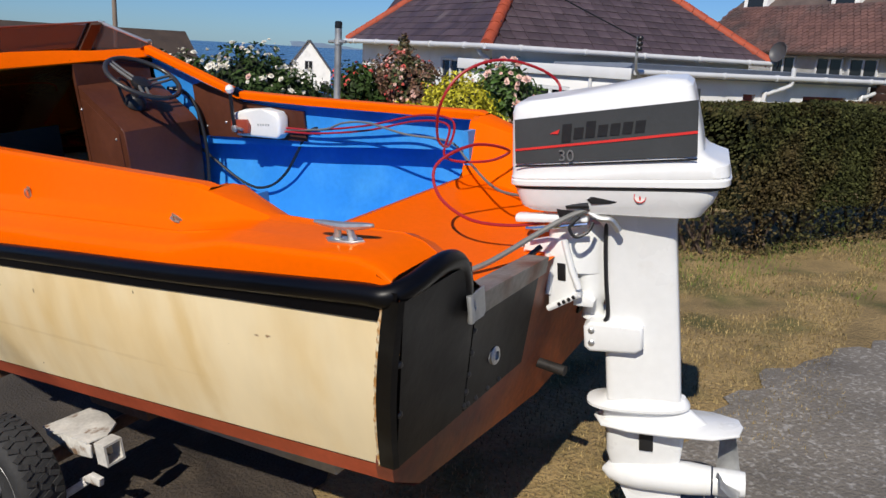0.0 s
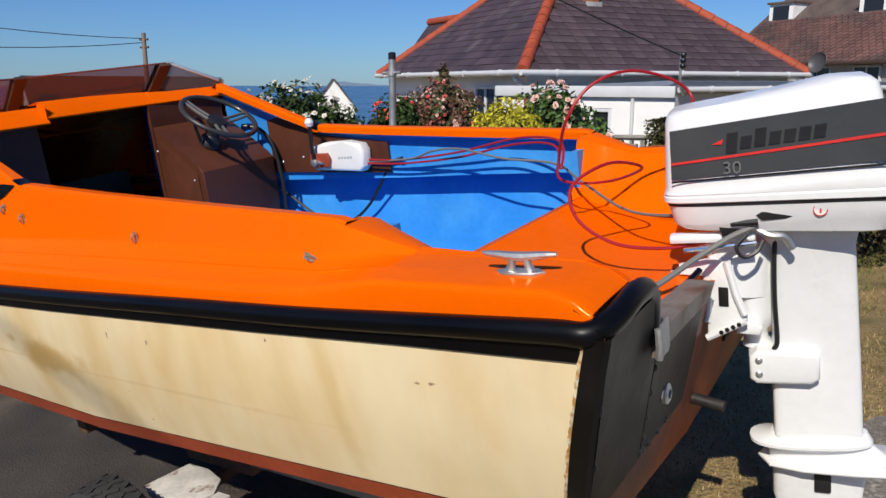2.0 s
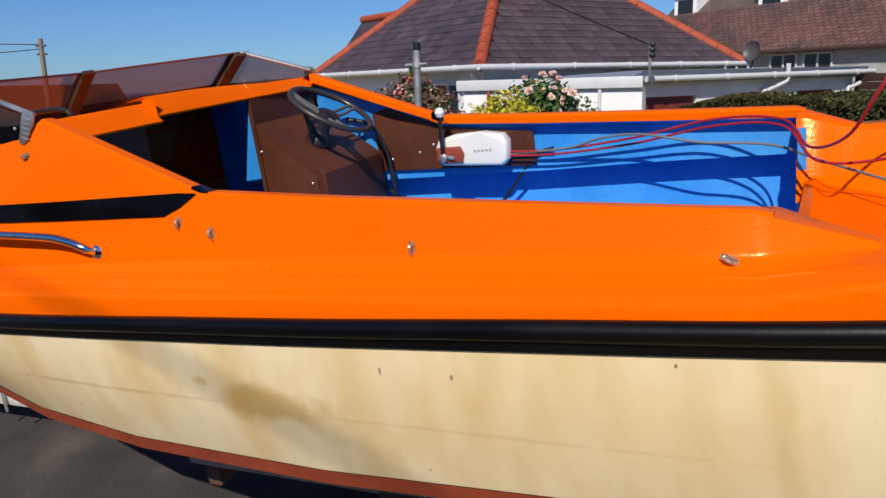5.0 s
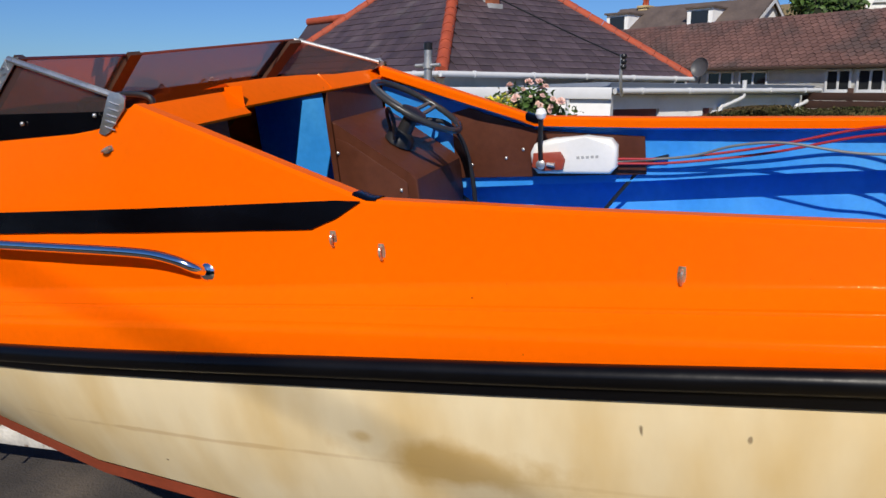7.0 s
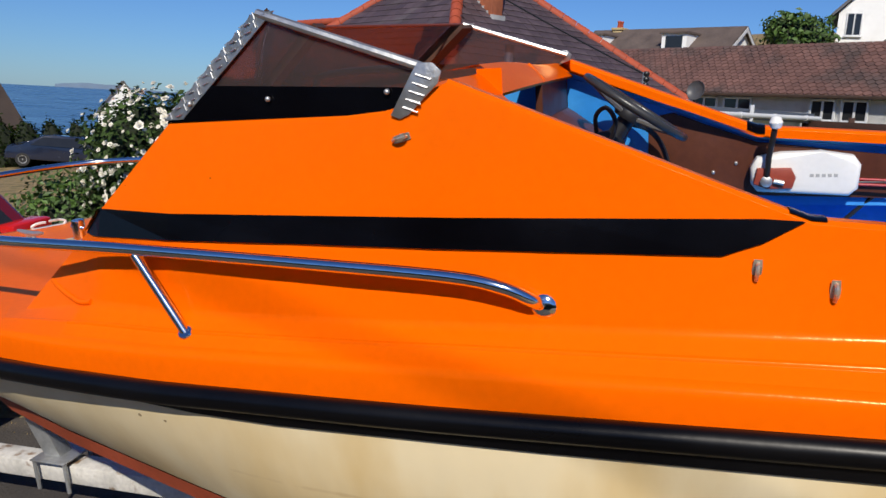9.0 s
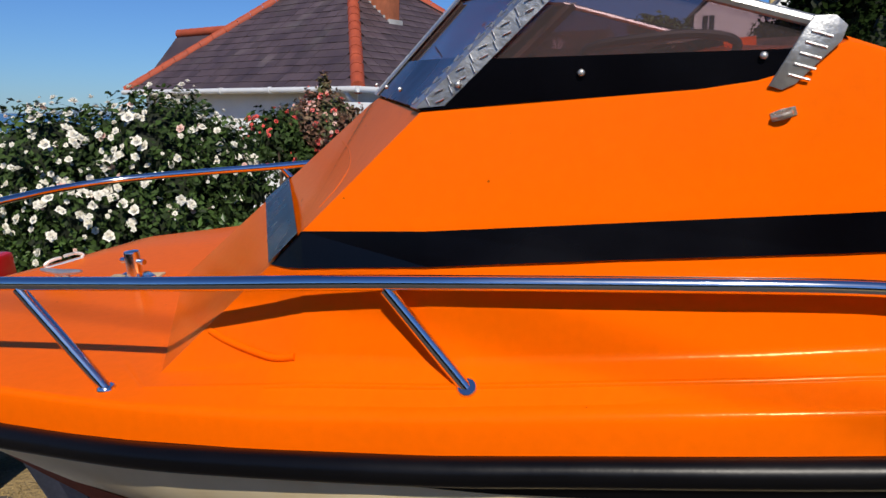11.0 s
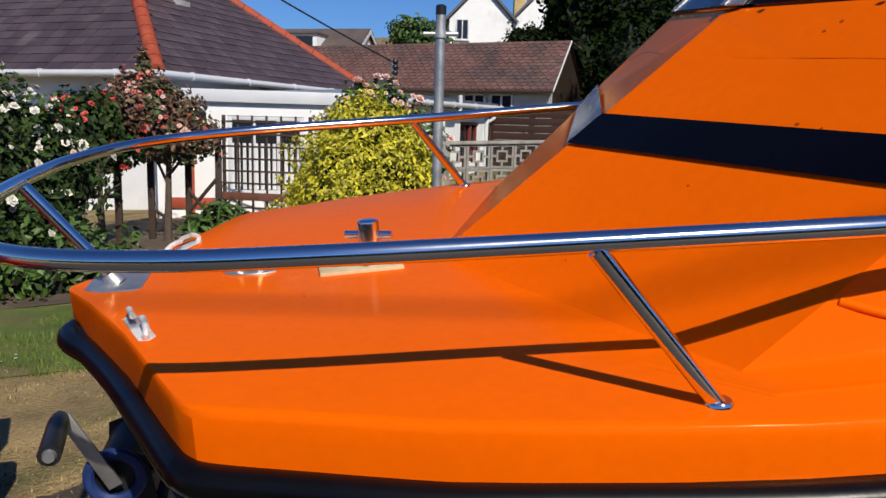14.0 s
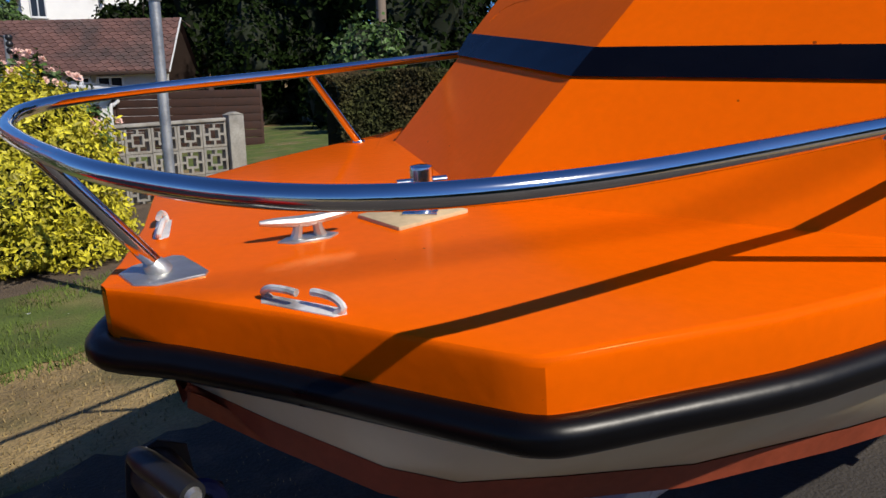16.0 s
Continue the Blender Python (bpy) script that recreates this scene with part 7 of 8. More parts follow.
base_z = -0.75
bm = bmesh.new()
ring = [(0.3, 0.3), (LU - 0.3, 0.3), (LU - 0.3, LV - 0.3), (0.3, LV - 0.3)]
for i in range(4):
    a, b = ring[i], ring[(i + 1) % 4]
    for off, rev in ((0, 0),):
        bm.faces.new([bm.verts.new(bpoint(*a, base_z)), bm.verts.new(bpoint(*b, base_z)), bm.verts.new(bpoint(*b, 1.73)), bm.verts.new(bpoint(*a, 1.73))])
bmesh.ops.remove_doubles(bm, verts=bm.verts, dist=0.001)
bmesh.ops.solidify(bm, geom=list(bm.faces), thickness=0.25)
part("wall", bm, WALLW, bungalow, "white rendered wall", 0)
roof = new("roof")
roof.parent = bungalow
bm = bmesh.new()
c4 = [bm.verts.new(bpoint(u, v, 1.72)) for u, v in ((0, 0), (LU, 0), (LU, LV), (0, LV))]
tp = bm.verts.new(APEX - Vector((0, 0, 0.03)))
for i in range(4):
    bm.faces.new((c4[i], c4[(i + 1) % 4], tp))
bm.faces.new(list(reversed(c4)))
part("roof_deck", bm, SLATEJ, roof, "", 0)


def slate_course(a, b, apex, width, expo):
    """Frames of slates on the slope from the eave a-b up to the apex."""
    along = (b - a).normalized()
    midv = a.lerp(b, 0.5)
    up = apex - midv
    up = (up - along * up.dot(along))
    slope_len = up.length
    up.normalize()
    nrm = along.cross(up).normalized()
    if nrm.z < 0:
        nrm = -nrm
    half = (b - a).length / 2
    out = []
    shift = (apex - midv).dot(along)
    for r in range(int(slope_len / expo)):
        y = (r + 0.5) * expo
        t = y / slope_len
        x0 = -half + (half + shift) * t
        x1 = half - (half - shift) * t
        n = int((x1 - x0) / width) + 2
        for i in range(n):
            x = x0 + (i - 0.5 * (r % 2)) * width + width * 0.5
            if x < x0 + 0.02 or x > x1 - 0.02:
                continue
            m = Matrix((along, up, nrm)).transposed().to_4x4()
            m.translation = midv + along * x + up * y + nrm * 0.014
            out.append(m)
    return out


def slate_mesh(w, h, th):
    bm = bmesh.new()
    box(bm, -w / 2 + 0.004, w / 2 - 0.004, -h / 2 - 0.04, h / 2, 0, th)
    for v in bm.verts:
        if v.co.y > 0:
            v.co.z -= th * 1.1
    return bm


right = slate_course(bpoint(0, 0, 1.74), bpoint(LU, 0, 1.74), APEX, 0.30, 0.23)
left = slate_course(bpoint(0, LV, 1.74), bpoint(0, 0, 1.74), APEX, 0.30, 0.23)
sm = mesh_of("slate", slate_mesh(0.30, 0.23, 0.012), SLATE, 0)
rnds = random.Random(8)
for m in right[:300]:
    o = new("slate", sm)
    o.parent = roof
    o.matrix_basis = m @ pose(rnds.uniform(-0.004, 0.004), rnds.uniform(-0.006, 0.006), rnds.uniform(-0.001, 0.003), rnds.uniform(-0.8, 0.8), 0, rnds.uniform(-0.5, 0.5))
verts, faces = [], []
src = slate_mesh(0.30, 0.23, 0.012)
base_v = [v.co.copy() for v in src.verts]
base_f = [[v.index for v in f.verts] for f in src.faces]
src.verts.index_update()
base_f = [[v.index for v in f.verts] for f in src.faces]
src.free()
for m in right[300:] + left:
    i = len(verts)
    mm = m @ pose(rnds.uniform(-0.004, 0.004), rnds.uniform(-0.006, 0.006), rnds.uniform(-0.001, 0.003), rnds.uniform(-0.8, 0.8), 0, rnds.uniform(-0.5, 0.5))
    verts += [tuple(mm @ v) for v in base_v]
    faces += [[k + i for k in f] for f in base_f]
me = bpy.data.meshes.new("slating")
me.from_pydata(verts, [], faces)
me.materials.append(SLATEJ)
o = tagged(new("slating", me), "purple grey roof slates", kind="stuff")
o.parent = roof


def hip(a, b, r, parent, n=18):
    """A row of clay hip tiles."""
    bm = bmesh.new()
    a, b = Vector(a), Vector(b)
    for i in range(n):
        p, q = a.lerp(b, i / n), a.lerp(b, (i + 0.97) / n)
        tube(bm, [p, q], [r * 1.04, r * 0.97], 10)
    return part("hip_tiles", bm, RIDGE, parent, "red clay hip tiles")


for u, v in ((0, 0), (LU, 0), (0, LV), (LU, LV)):
    hip(bpoint(u, v, 1.73), APEX, 0.120, roof)


def gutter(parent, a, b, r=0.055):
    bm = bmesh.new()
    tube(bm, [a, b], r, 10)
    for t in (0.1, 0.3, 0.5, 0.7, 0.9):
        p = Vector(a).lerp(Vector(b), t)
        tube(bm, [p, p + (Vector(b) - Vector(a)).normalized() * 0.05], r * 1.25, 10)
    return part("gutter", bm, WHITEWOOD, parent, "white gutter")


off = Vector((0, 0, -0.06))
gutter(bungalow, bpoint(-0.08, -0.08, 1.70), bpoint(LU, -0.08, 1.70))
gutter(bungalow, bpoint(-0.08, -0.08, 1.70), bpoint(-0.08, LV, 1.70))
bm = bmesh.new()
tube(bm, smooth_path([bpoint(-0.05, 0.25, 1.66), bpoint(0.02, 0.2, 1.55), bpoint(0.22, 0.22, 1.40), bpoint(0.24, 0.22, 0.8), bpoint(0.24, 0.22, -0.4)], 4), 0.04, 8)
part("downpipe", bm, WHITEWOOD, bungalow, "white downpipe")
# chimney on the right slope
def stack(u0, u1, v0, v1, z0, z1, bevel=0.01):
    """An upright block on the bungalow's own axes."""
    bm = bmesh.new()
    box(bm, u0, u1, v0, v1, z0, z1, bevel, Matrix((BU, BV, Vector((0, 0, 1)))).transposed().to_4x4())
    bmesh.ops.transform(bm, matrix=Matrix.Translation((BC.x, BC.y, 0)), verts=bm.verts)
    return bm


chimney = new("chimney")
chimney.parent = bungalow
part("chimney_shaft", stack(2.66, 2.98, 1.82, 2.88, 2.7, 5.9), BRICK, chimney, "orange brick chimney stack")
LEAD = surf("lead_grey", (0.35, 0.35, 0.35), 0.6, var=0.2)
for k in range(8):
    v0 = 1.78 + k * 0.135
    part("lead_flashing", stack(2.635, 2.66, v0, v0 + 0.15, 3.02 + k * 0.105, 3.20 + k * 0.105, 0.004), LEAD, chimney, "stepped grey lead flashing")
part("lead_flashing", stack(2.62, 3.02, 1.76, 1.82, 3.0, 3.22, 0.006), LEAD, chimney, "grey lead apron")
# window in the left wall
def wall_window(parent, m, w, h, bars=1, name="window"):
    """A framed window in the plane y = 0 of m, middle at its origin."""
    win = new(name)
    win.parent = parent
    bm = bmesh.new()
    for x0, x1, z0, z1 in ((-w / 2, -w / 2 + 0.06, -h / 2, h / 2), (w / 2 - 0.06, w / 2, -h / 2, h / 2), (-w / 2 + 0.06, w / 2 - 0.06, h / 2 - 0.06, h / 2), (-w / 2 + 0.06, w / 2 - 0.06, -h / 2, -h / 2 + 0.06)):
        box(bm, x0, x1, -0.05, 0.02, z0, z1, 0.006)
    for i in range(bars):
        x = -w / 2 + w * (i + 1) / (bars + 1)
        box(bm, x - 0.03, x + 0.03, -0.045, 0.02, -h / 2 + 0.06, h / 2 - 0.06, 0.005)
    bmesh.ops.transform(bm, matrix=m, verts=bm.verts)
    part("frame", bm, WHITEWOOD, win, "white painted window frame")
    bm = bmesh.new()
    box(bm, -w / 2 + 0.05, w / 2 - 0.05, -0.012, -0.004, -h / 2 + 0.05, h / 2 - 0.05, 0, m)
    part("pane", bm, WINDOWGLASS, win, "dark glass", 0)
    bm = bmesh.new()
    box(bm, -w / 2 - 0.06, w / 2 + 0.06, -0.11, 0.02, -h / 2 - 0.05, -h / 2, 0.008, m)
    part("sill", bm, WHITEWOOD, win)
    return win


vm = bpoint(0.3, 1.7, 0.95)
ang = math.degrees(math.atan2(-BV.y, -BV.x))
wall_window(bungalow, Matrix.Translation(vm) @ pose(0, 0, 0, 0, 0, ang), 1.3, 1.0, 2)

# rear wing of the roof
bm = bmesh.new()
W = [(-13.3, 15.8, 1.75), (-12.4, 16.3, 3.16), (-9.6, 14.9, 3.18), (-10.2, 13.7, 1.75)]
B2 = [(-12.3, 18.6, 1.75), (-8.0, 16.0, 1.75)]
f = [bm.verts.new(p) for p in W]
g = [bm.verts.new(p) for p in B2]
bm.faces.new(f)
bm.faces.new((f[1], g[0], g[1], f[2]))
bm.faces.new((f[0], g[0], f[1]))
part("wing_roof", bm, SLATEJ, bungalow, "", 0)
hip((-12.4, 16.3, 3.18), (-10.55, 15.38, 3.19), 0.10, bungalow, 8)
bm = bmesh.new()
box(bm, -12.9, -8.2, 15.6, 17.6, -1.6, 1.72, 0, None)
part("wing_wall", bm, WALLW, bungalow, "", 0)

# flat-roofed front extension
extension = thing("house_extension", None, "white flat-roofed house extension with gutters and windows", "house extension")
EX0, EX1, EY = -6.25, -3.25, 9.75
for x0, x1, z0, z1 in ((EX0, -5.30, base_z, 1.40), (-5.30, -4.25, base_z, 0.02), (-5.30, -4.25, 1.12, 1.40), (-4.25, EX1, base_z, 1.40)):
    bm = bmesh.new()
    box(bm, x0, x1, EY, EY + 0.25, z0, z1)
    part("front_wall", bm, WALLW, extension, "white rendered wall", 0)
bm = bmesh.new()
box(bm, EX0, EX0 + 0.25, EY + 0.25, EY + 2.0, base_z, 1.40)
part("side_wall", bm, WALLW, extension, "white rendered wall", 0)
wall_window(extension, pose(-4.775, EY + 0.06, 0.57), 1.05, 1.10, 2)
bm = bmesh.new()
for k in range(12):
    x = -5.24 + k * 0.082
    tube(bm, [(x, EY + 0.034 + 0.006 * (k % 2), 0.09), (x, EY + 0.034 + 0.006 * (k % 2), 0.74)], [0.030, 0.024], 6)
part("net_curtain", bm, surf("net_curtain", (0.75, 0.75, 0.74), 0.9), extension, "white net curtain")
bm = bmesh.new()
box(bm, EX0 - 0.1, EX1 + 0.02, EY - 0.05, EY + 2.5, 1.40, 1.46)
part("flat_roof", bm, GREYFASCIA, extension, "", 0)
bm = bmesh.new()
box(bm, EX0 - 0.1, EX1 + 0.02, EY - 0.08, EY - 0.05, 1.30, 1.47, 0.004)
part("fascia", bm, WHITEWOOD, extension, "white fascia board")
# lean-to wing that runs back along the bungalow's side
WM = pose(-3.16, 9.86, 0, 0, 0, 58.46)
for x0, x1, z0, z1 in ((-0.10, 0.02, base_z, 1.40), (0.02, 1.27, 1.14, 1.40), (1.27, 2.45, base_z, 1.40), (2.45, 2.73, 1.14, 1.40), (2.73, 3.92, base_z, 1.40),
                       (3.92, 5.05, 1.14, 1.40), (3.92, 5.05, base_z, 0.35), (5.05, 5.62, base_z, 1.40)):
    bm = bmesh.new()
    box(bm, x0, x1, 0.20, 0.42, z0, z1, 0, WM)
    part("side_wall", bm, WALLW, extension, "white rendered wall", 0)
bm = bmesh.new()
box(bm, 5.40, 5.62, 0.42, 2.4, base_z, 1.40, 0, WM)
part("end_wall", bm, WALLW, extension, "white rendered wall", 0)
REDDOOR = surf("red_brown_door", (0.16, 0.028, 0.020), 0.5, var=0.15)
for x0, x1 in ((0.02, 1.27), (2.45, 2.73)):
    bm = bmesh.new()
    box(bm, x0 + 0.003, x1 - 0.003, 0.26, 0.30, base_z, 1.137, 0.004, WM)
    for k in (0.27, 0.73):
        xm, w = x0 + (x1 - x0) * k, (x1 - x0) * 0.18
        box(bm, xm - w, xm + w, 0.248, 0.262, 0.45, 1.05, 0.004, WM)
    part("door", bm, REDDOOR, extension, "dark red-brown painted door")
bm = bmesh.new()
for x0, x1, z0, z1 in ((3.92, 5.05, 1.08, 1.14), (3.92, 5.05, 0.35, 0.42), (3.92, 3.98, 0.42, 1.08), (4.99, 5.05, 0.42, 1.08), (4.62, 4.72, 0.42, 1.08)):
    box(bm, x0 + 0.002, x1 - 0.002, 0.25, 0.30, z0, z1, 0.003, WM)
part("window_frame", bm, REDDOOR, extension, "red-brown window frame")
bm = bmesh.new()
box(bm, 3.96, 5.01, 0.31, 0.318, 0.40, 1.10, 0, WM)
part("pane", bm, WINDOWGLASS, extension, "dark window pane", 0)
bm = bmesh.new()
box(bm, -0.12, 5.92, 0.075, 2.2, 1.405, 1.475, 0, WM)
part("flat_roof", bm, GREYFASCIA, extension, "", 0)
bm = bmesh.new()
prism(bm, [(0.09, 1.476), (0.05, 1.545), (0.22, 1.552), (2.2, 1.50), (2.2, 1.476)], 6.0, "x", -0.12, 0.004, WM)
part("felt_edge", bm, GREYFASCIA, extension, "blue grey felt roof edge", 0)
bm = bmesh.new()
box(bm, -0.12, 5.92, 0.048, 0.073, 1.36, 1.47, 0.004, WM)
part("fascia", bm, GREYFASCIA, extension, "blue grey fascia board")
gutter(extension, WM @ Vector((-0.10, -0.015, 1.415)), WM @ Vector((5.95, -0.015, 1.455)), 0.045)
for x, top in ((3.34, 1.62), (5.85, 1.42)):
    bm = bmesh.new()
    tube(bm, [WM @ p for p in smooth_path([(x, 0.0, top), (x, 0.0, 1.38), (x - 0.06, 0.03, 1.30), (x - 0.38, 0.13, 1.17), (x - 0.45, 0.155, 1.06), (x - 0.45, 0.155, -0.2)], 4)], 0.04, 8)
    part("downpipe", bm, WHITEWOOD, extension, "white swan-neck downpipe")
for x in (-5.78, -3.9):
    bm = bmesh.new()
    tube(bm, [(x, EY - 0.03, 1.40), (x, EY - 0.03, -0.4)], 0.03, 8)
    part("downpipe", bm, RIDGE if x < -5 else WHITEWOOD, extension)
bm = bmesh.new()
lathe(bm, [(0.05, 0), (0.065, 0.06), (0.03, 0.10)], 12, pose(-5.62, EY - 0.12, 1.12, 90))
tube(bm, [(-5.62, EY, 1.17), (-5.62, EY - 0.12, 1.17)], 0.02, 8)
part("wall_lamp", bm, BLACKPL, extension, "black outside lamp")
bm = bmesh.new()
box(bm, -6.1, -5.45, EY - 0.04, EY - 0.004, -0.18, -0.03, 0.01)
part("sill", bm, RIDGE, extension, "red painted sill")
bracket = new("cable_bracket")
bracket.parent = extension
bm = bmesh.new()
tube(bm, [(-3.05, 9.52, 1.35), (-3.05, 9.36, 1.45), (-3.05, 9.30, 1.60), (-3.05, 9.30, 1.93)], 0.022, 8)
part("bracket_arm", bm, GALV, bracket)
bm = bmesh.new()
for k in range(3):
    lathe(bm, [(0.03, 0), (0.045, 0.02), (0.045, 0.05), (0.03, 0.07)], 10, pose(-3.02, 9.30, 1.72 + k * 0.075))
part("insulator", bm, BLACKPL, bracket)
bm = bmesh.new()
lathe(bm, [(0.002, 0.0), (0.12, 0.02), (0.20, 0.06), (0.23, 0.10), (0.225, 0.105), (0.19, 0.065), (0.11, 0.028), (0.002, 0.008)], 20, pose(-2.4, 17.0, 1.95, 78, 0, -30))
tube(bm, [(-2.45, 17.1, 1.60), (-2.4, 17.05, 1.95)], 0.02, 8)
part("satellite_dish", bm, surf("dark_grey_dish", (0.07, 0.07, 0.075), 0.5), bungalow, "dark grey satellite dish")

# ---- long low building behind ----
lowb = thing("outbuilding", None, "long low white outbuilding with brown tiled roof", "outbuilding")
R1, R2 = Vector((3.9, 22.0, 3.74)), Vector((-6.4, 29.2, 3.74))
dl = (R2 - R1).normalized()
pn = Vector((-0.57, -0.82, 0))
E1, E2 = R1 + pn * 1.75 - Vector((0, 0, 1.57)), R2 + pn * 1.75 - Vector((0, 0, 1.57))
bm = bmesh.new()
bm.faces.new([bm.verts.new(p) for p in (R1, R2, E2, E1)])
Bk1, Bk2 = R1 - pn * 2.5 - Vector((0, 0, 2)), R2 - pn * 2.5 - Vector((0, 0, 2))
bm.faces.new([bm.verts.new(p) for p in (R1, Bk1, Bk2, R2)])
part("roof_deck", bm, BROWNTILE, lowb, "", 0)
verts, faces = [], []
upv = (R1 - E1)
ncr = 15
wt = 0.24
ntl = int((E2 - E1).length / wt)
upn = upv.normalized()
nr = dl.cross(upn)
nr = nr if nr.z > 0 else -nr
for r in range(ncr):
    for i in range(ntl):
        o_ = E1 + upv * (r / ncr) + dl * ((i + 0.5 * (r % 2)) * wt) + nr * (0.01 + rnds.uniform(0, 0.006))
        h = upv * (1.12 / ncr)
        i0 = len(verts)
        lift = nr * 0.015
        verts += [tuple(o_ + dl * 0.012 + lift + upn * 0.05), tuple(o_ + dl * (wt * 0.5) + lift * 1.3 - upn * 0.03), tuple(o_ + dl * (wt - 0.012) + lift + upn * 0.05), tuple(o_ + dl * (wt - 0.012) + h), tuple(o_ + dl * 0.012 + h), tuple(o_ + dl * (wt * 0.5) - upn * 0.03), tuple(o_ + upn * 0.05), tuple(o_ + dl * wt + upn * 0.05)]
        faces += [(i0, i0 + 1, i0 + 2, i0 + 3, i0 + 4), (i0 + 6, i0 + 5, i0 + 1, i0), (i0 + 5, i0 + 7, i0 + 2, i0 + 1)]
me = bpy.data.meshes.new("tiling")
me.from_pydata(verts, [], faces)
me.materials.append(BROWNTILE)
o = tagged(new("tiling", me), "brown concrete roof tiles", kind="stuff")
o.parent = lowb
bm = bmesh.new()
wi = -pn * 0.30
a, b = E1 + wi + dl * 0.1, E2 + wi
gz_ = 0.0
bm.faces.new([bm.verts.new(p) for p in ((a.x, a.y, gz_), (b.x, b.y, gz_), (b.x, b.y, 2.4), (a.x, a.y, 2.4))])
c_ = R1 - pn * 2.2 + dl * 0.1
rr = R1 + dl * 0.1
bmesh.ops.solidify(bm, geom=list(bm.faces), thickness=0.2)
part("wall", bm, WALLW, lowb, "white rendered wall", 0)
# gable end closed with one plain dark face
bm = bmesh.new()
bm.faces.new([bm.verts.new(p) for p in ((a.x, a.y, gz_), (a.x, a.y, 2.4), (rr.x, rr.y, 3.6), (c_.x, c_.y, 2.0), (c_.x, c_.y, gz_))])
bmesh.ops.solidify(bm, geom=list(bm.faces), thickness=0.15)
part("gable_boarding", bm, DARKTIMBER, lowb, "plain dark gable end", 0)
angl = math.degrees(math.atan2(-dl.y, -dl.x))
for k in (1.6, 2.5, 5.2, 6.4, 8.2):
    p = a + dl * k
    wall_window(lowb, Matrix.Translation((p.x, p.y, 1.75)) @ pose(0, 0, 0, 0, 0, angl), 0.75 if k < 3 else 1.0, 0.62, 1)
# dark tube drawn along the eaves line
bm = bmesh.new()
tube(bm, [E1 + Vector((0, 0, -0.05)), E2 + Vector((0, 0, -0.05))], 0.05, 6)
part("gutter", bm, DARKTIMBER, lowb, "dark line along the eaves")
bm = bmesh.new()
tube(bm, [E1 + Vector((0, 0, -0.06)), R1 + Vector((0, 0, 0.0))], 0.028, 6)
part("verge", bm, WHITEWOOD, lowb)

# timber fence and shed wall in shade
FENCEWOOD = surf("red_brown_fence", (0.050, 0.021, 0.013), 0.8, var=0.3, scale=8, fine=60, bump=0.2)
fence = thing("timber_fence", None, "dark brown horizontal board timber fence", "fence")
fa, fb = Vector((-0.30, 14.75, 0)), Vector((1.92, 13.05, 0))
nb = 9
for i in range(nb):
    bm = bmesh.new()
    z0 = ground_z(0, 10) - 0.16 + i * 0.155
    d_ = (fb - fa).normalized()
    box(bm, 0, (fb - fa).length, -0.012, 0.012, z0, z0 + 0.148, 0.003, Matrix.Translation(fa) @ pose(0, 0, 0, 0, 0, math.degrees(math.atan2(d_.y, d_.x))))
    part("board", bm, FENCEWOOD, fence)
for t in (0, 0.33, 0.67, 1):
    p = fa.lerp(fb, t)
    bm = bmesh.new()
    box(bm, p.x - 0.05, p.x + 0.05, p.y + 0.02, p.y + 0.12, -0.2, 1.5, 0.005)
    part("fence_post", bm, FENCEWOOD, fence)

# ---- pierced block wall ----
CONCB = surf("grey_concrete_block", (0.30, 0.285, 0.25), 0.9, var=0.25, scale=6, fine=60, bump=0.4, alt=(0.17, 0.15, 0.12), altscale=5, altlow=0.5, althigh=0.75, rnd=0.15)
block_wall = thing("screen_block_wall", None, "weathered grey pierced concrete screen block wall", "garden wall")


def screen_block():
    bm = bmesh.new()
    s, d = 0.147, 0.045
    for x0, x1, z0, z1 in ((-s, s, s - 0.028, s), (-s, s, -s, -s + 0.028), (-s, -s + 0.028, -s + 0.028, s - 0.028), (s - 0.028, s, -s + 0.028, s - 0.028)):
        box(bm, x0, x1, -d, d, z0, z1)
    q = 0.072
    for x0, x1, z0, z1 in ((-q, q, q - 0.024, q), (-q, q, -q, -q + 0.024), (-q, -q + 0.024, -q + 0.024, q - 0.024), (q - 0.024, q, -q + 0.024, q - 0.024)):
        box(bm, x0, x1, -d * 0.9, d * 0.9, z0, z1)
    for x0, x1, z0, z1 in ((-0.014, 0.014, q, s - 0.028), (-0.014, 0.014, -s + 0.028, -q), (q, s - 0.028, -0.014, 0.014), (-s + 0.028, -q, -0.014, 0.014)):
        box(bm, x0, x1, -d * 0.9, d * 0.9, z0, z1)
    return bm


wa, wb = Vector((-1.14, 7.73, 0)), Vector((-3.85, 7.56, 0))
wd = (wb - wa).normalized()
blk = mesh_of("block", screen_block(), CONCB, 0)
ang = math.degrees(math.atan2(wd.y, wd.x))
for i in range(9):
    for j in range(3):
        o = new("block", blk)
        o.parent = block_wall
        p = wa + wd * (0.15 + i * 0.30)
        o.matrix_basis = pose(p.x, p.y, 0.735 - j * 0.30 - 0.010 * i, rnds.uniform(-0.5, 0.5), 0, ang + rnds.uniform(-0.6, 0.6))
bm = bmesh.new()
box(bm, -0.02, 2.75, -0.075, 0.075, 0.885, 0.925, 0.008, Matrix.Translation(wa) @ pose(0, 0, 0, 0, 1.9, ang))
part("coping", bm, CONCB, block_wall, "concrete coping")
bm = bmesh.new()
box(bm, -0.02, 2.75, -0.06, 0.06, -0.55, -0.02, 0.0, Matrix.Translation(wa) @ pose(0, 0, 0, 0, 1.9, ang))
part("footing", bm, CONCB, block_wall)
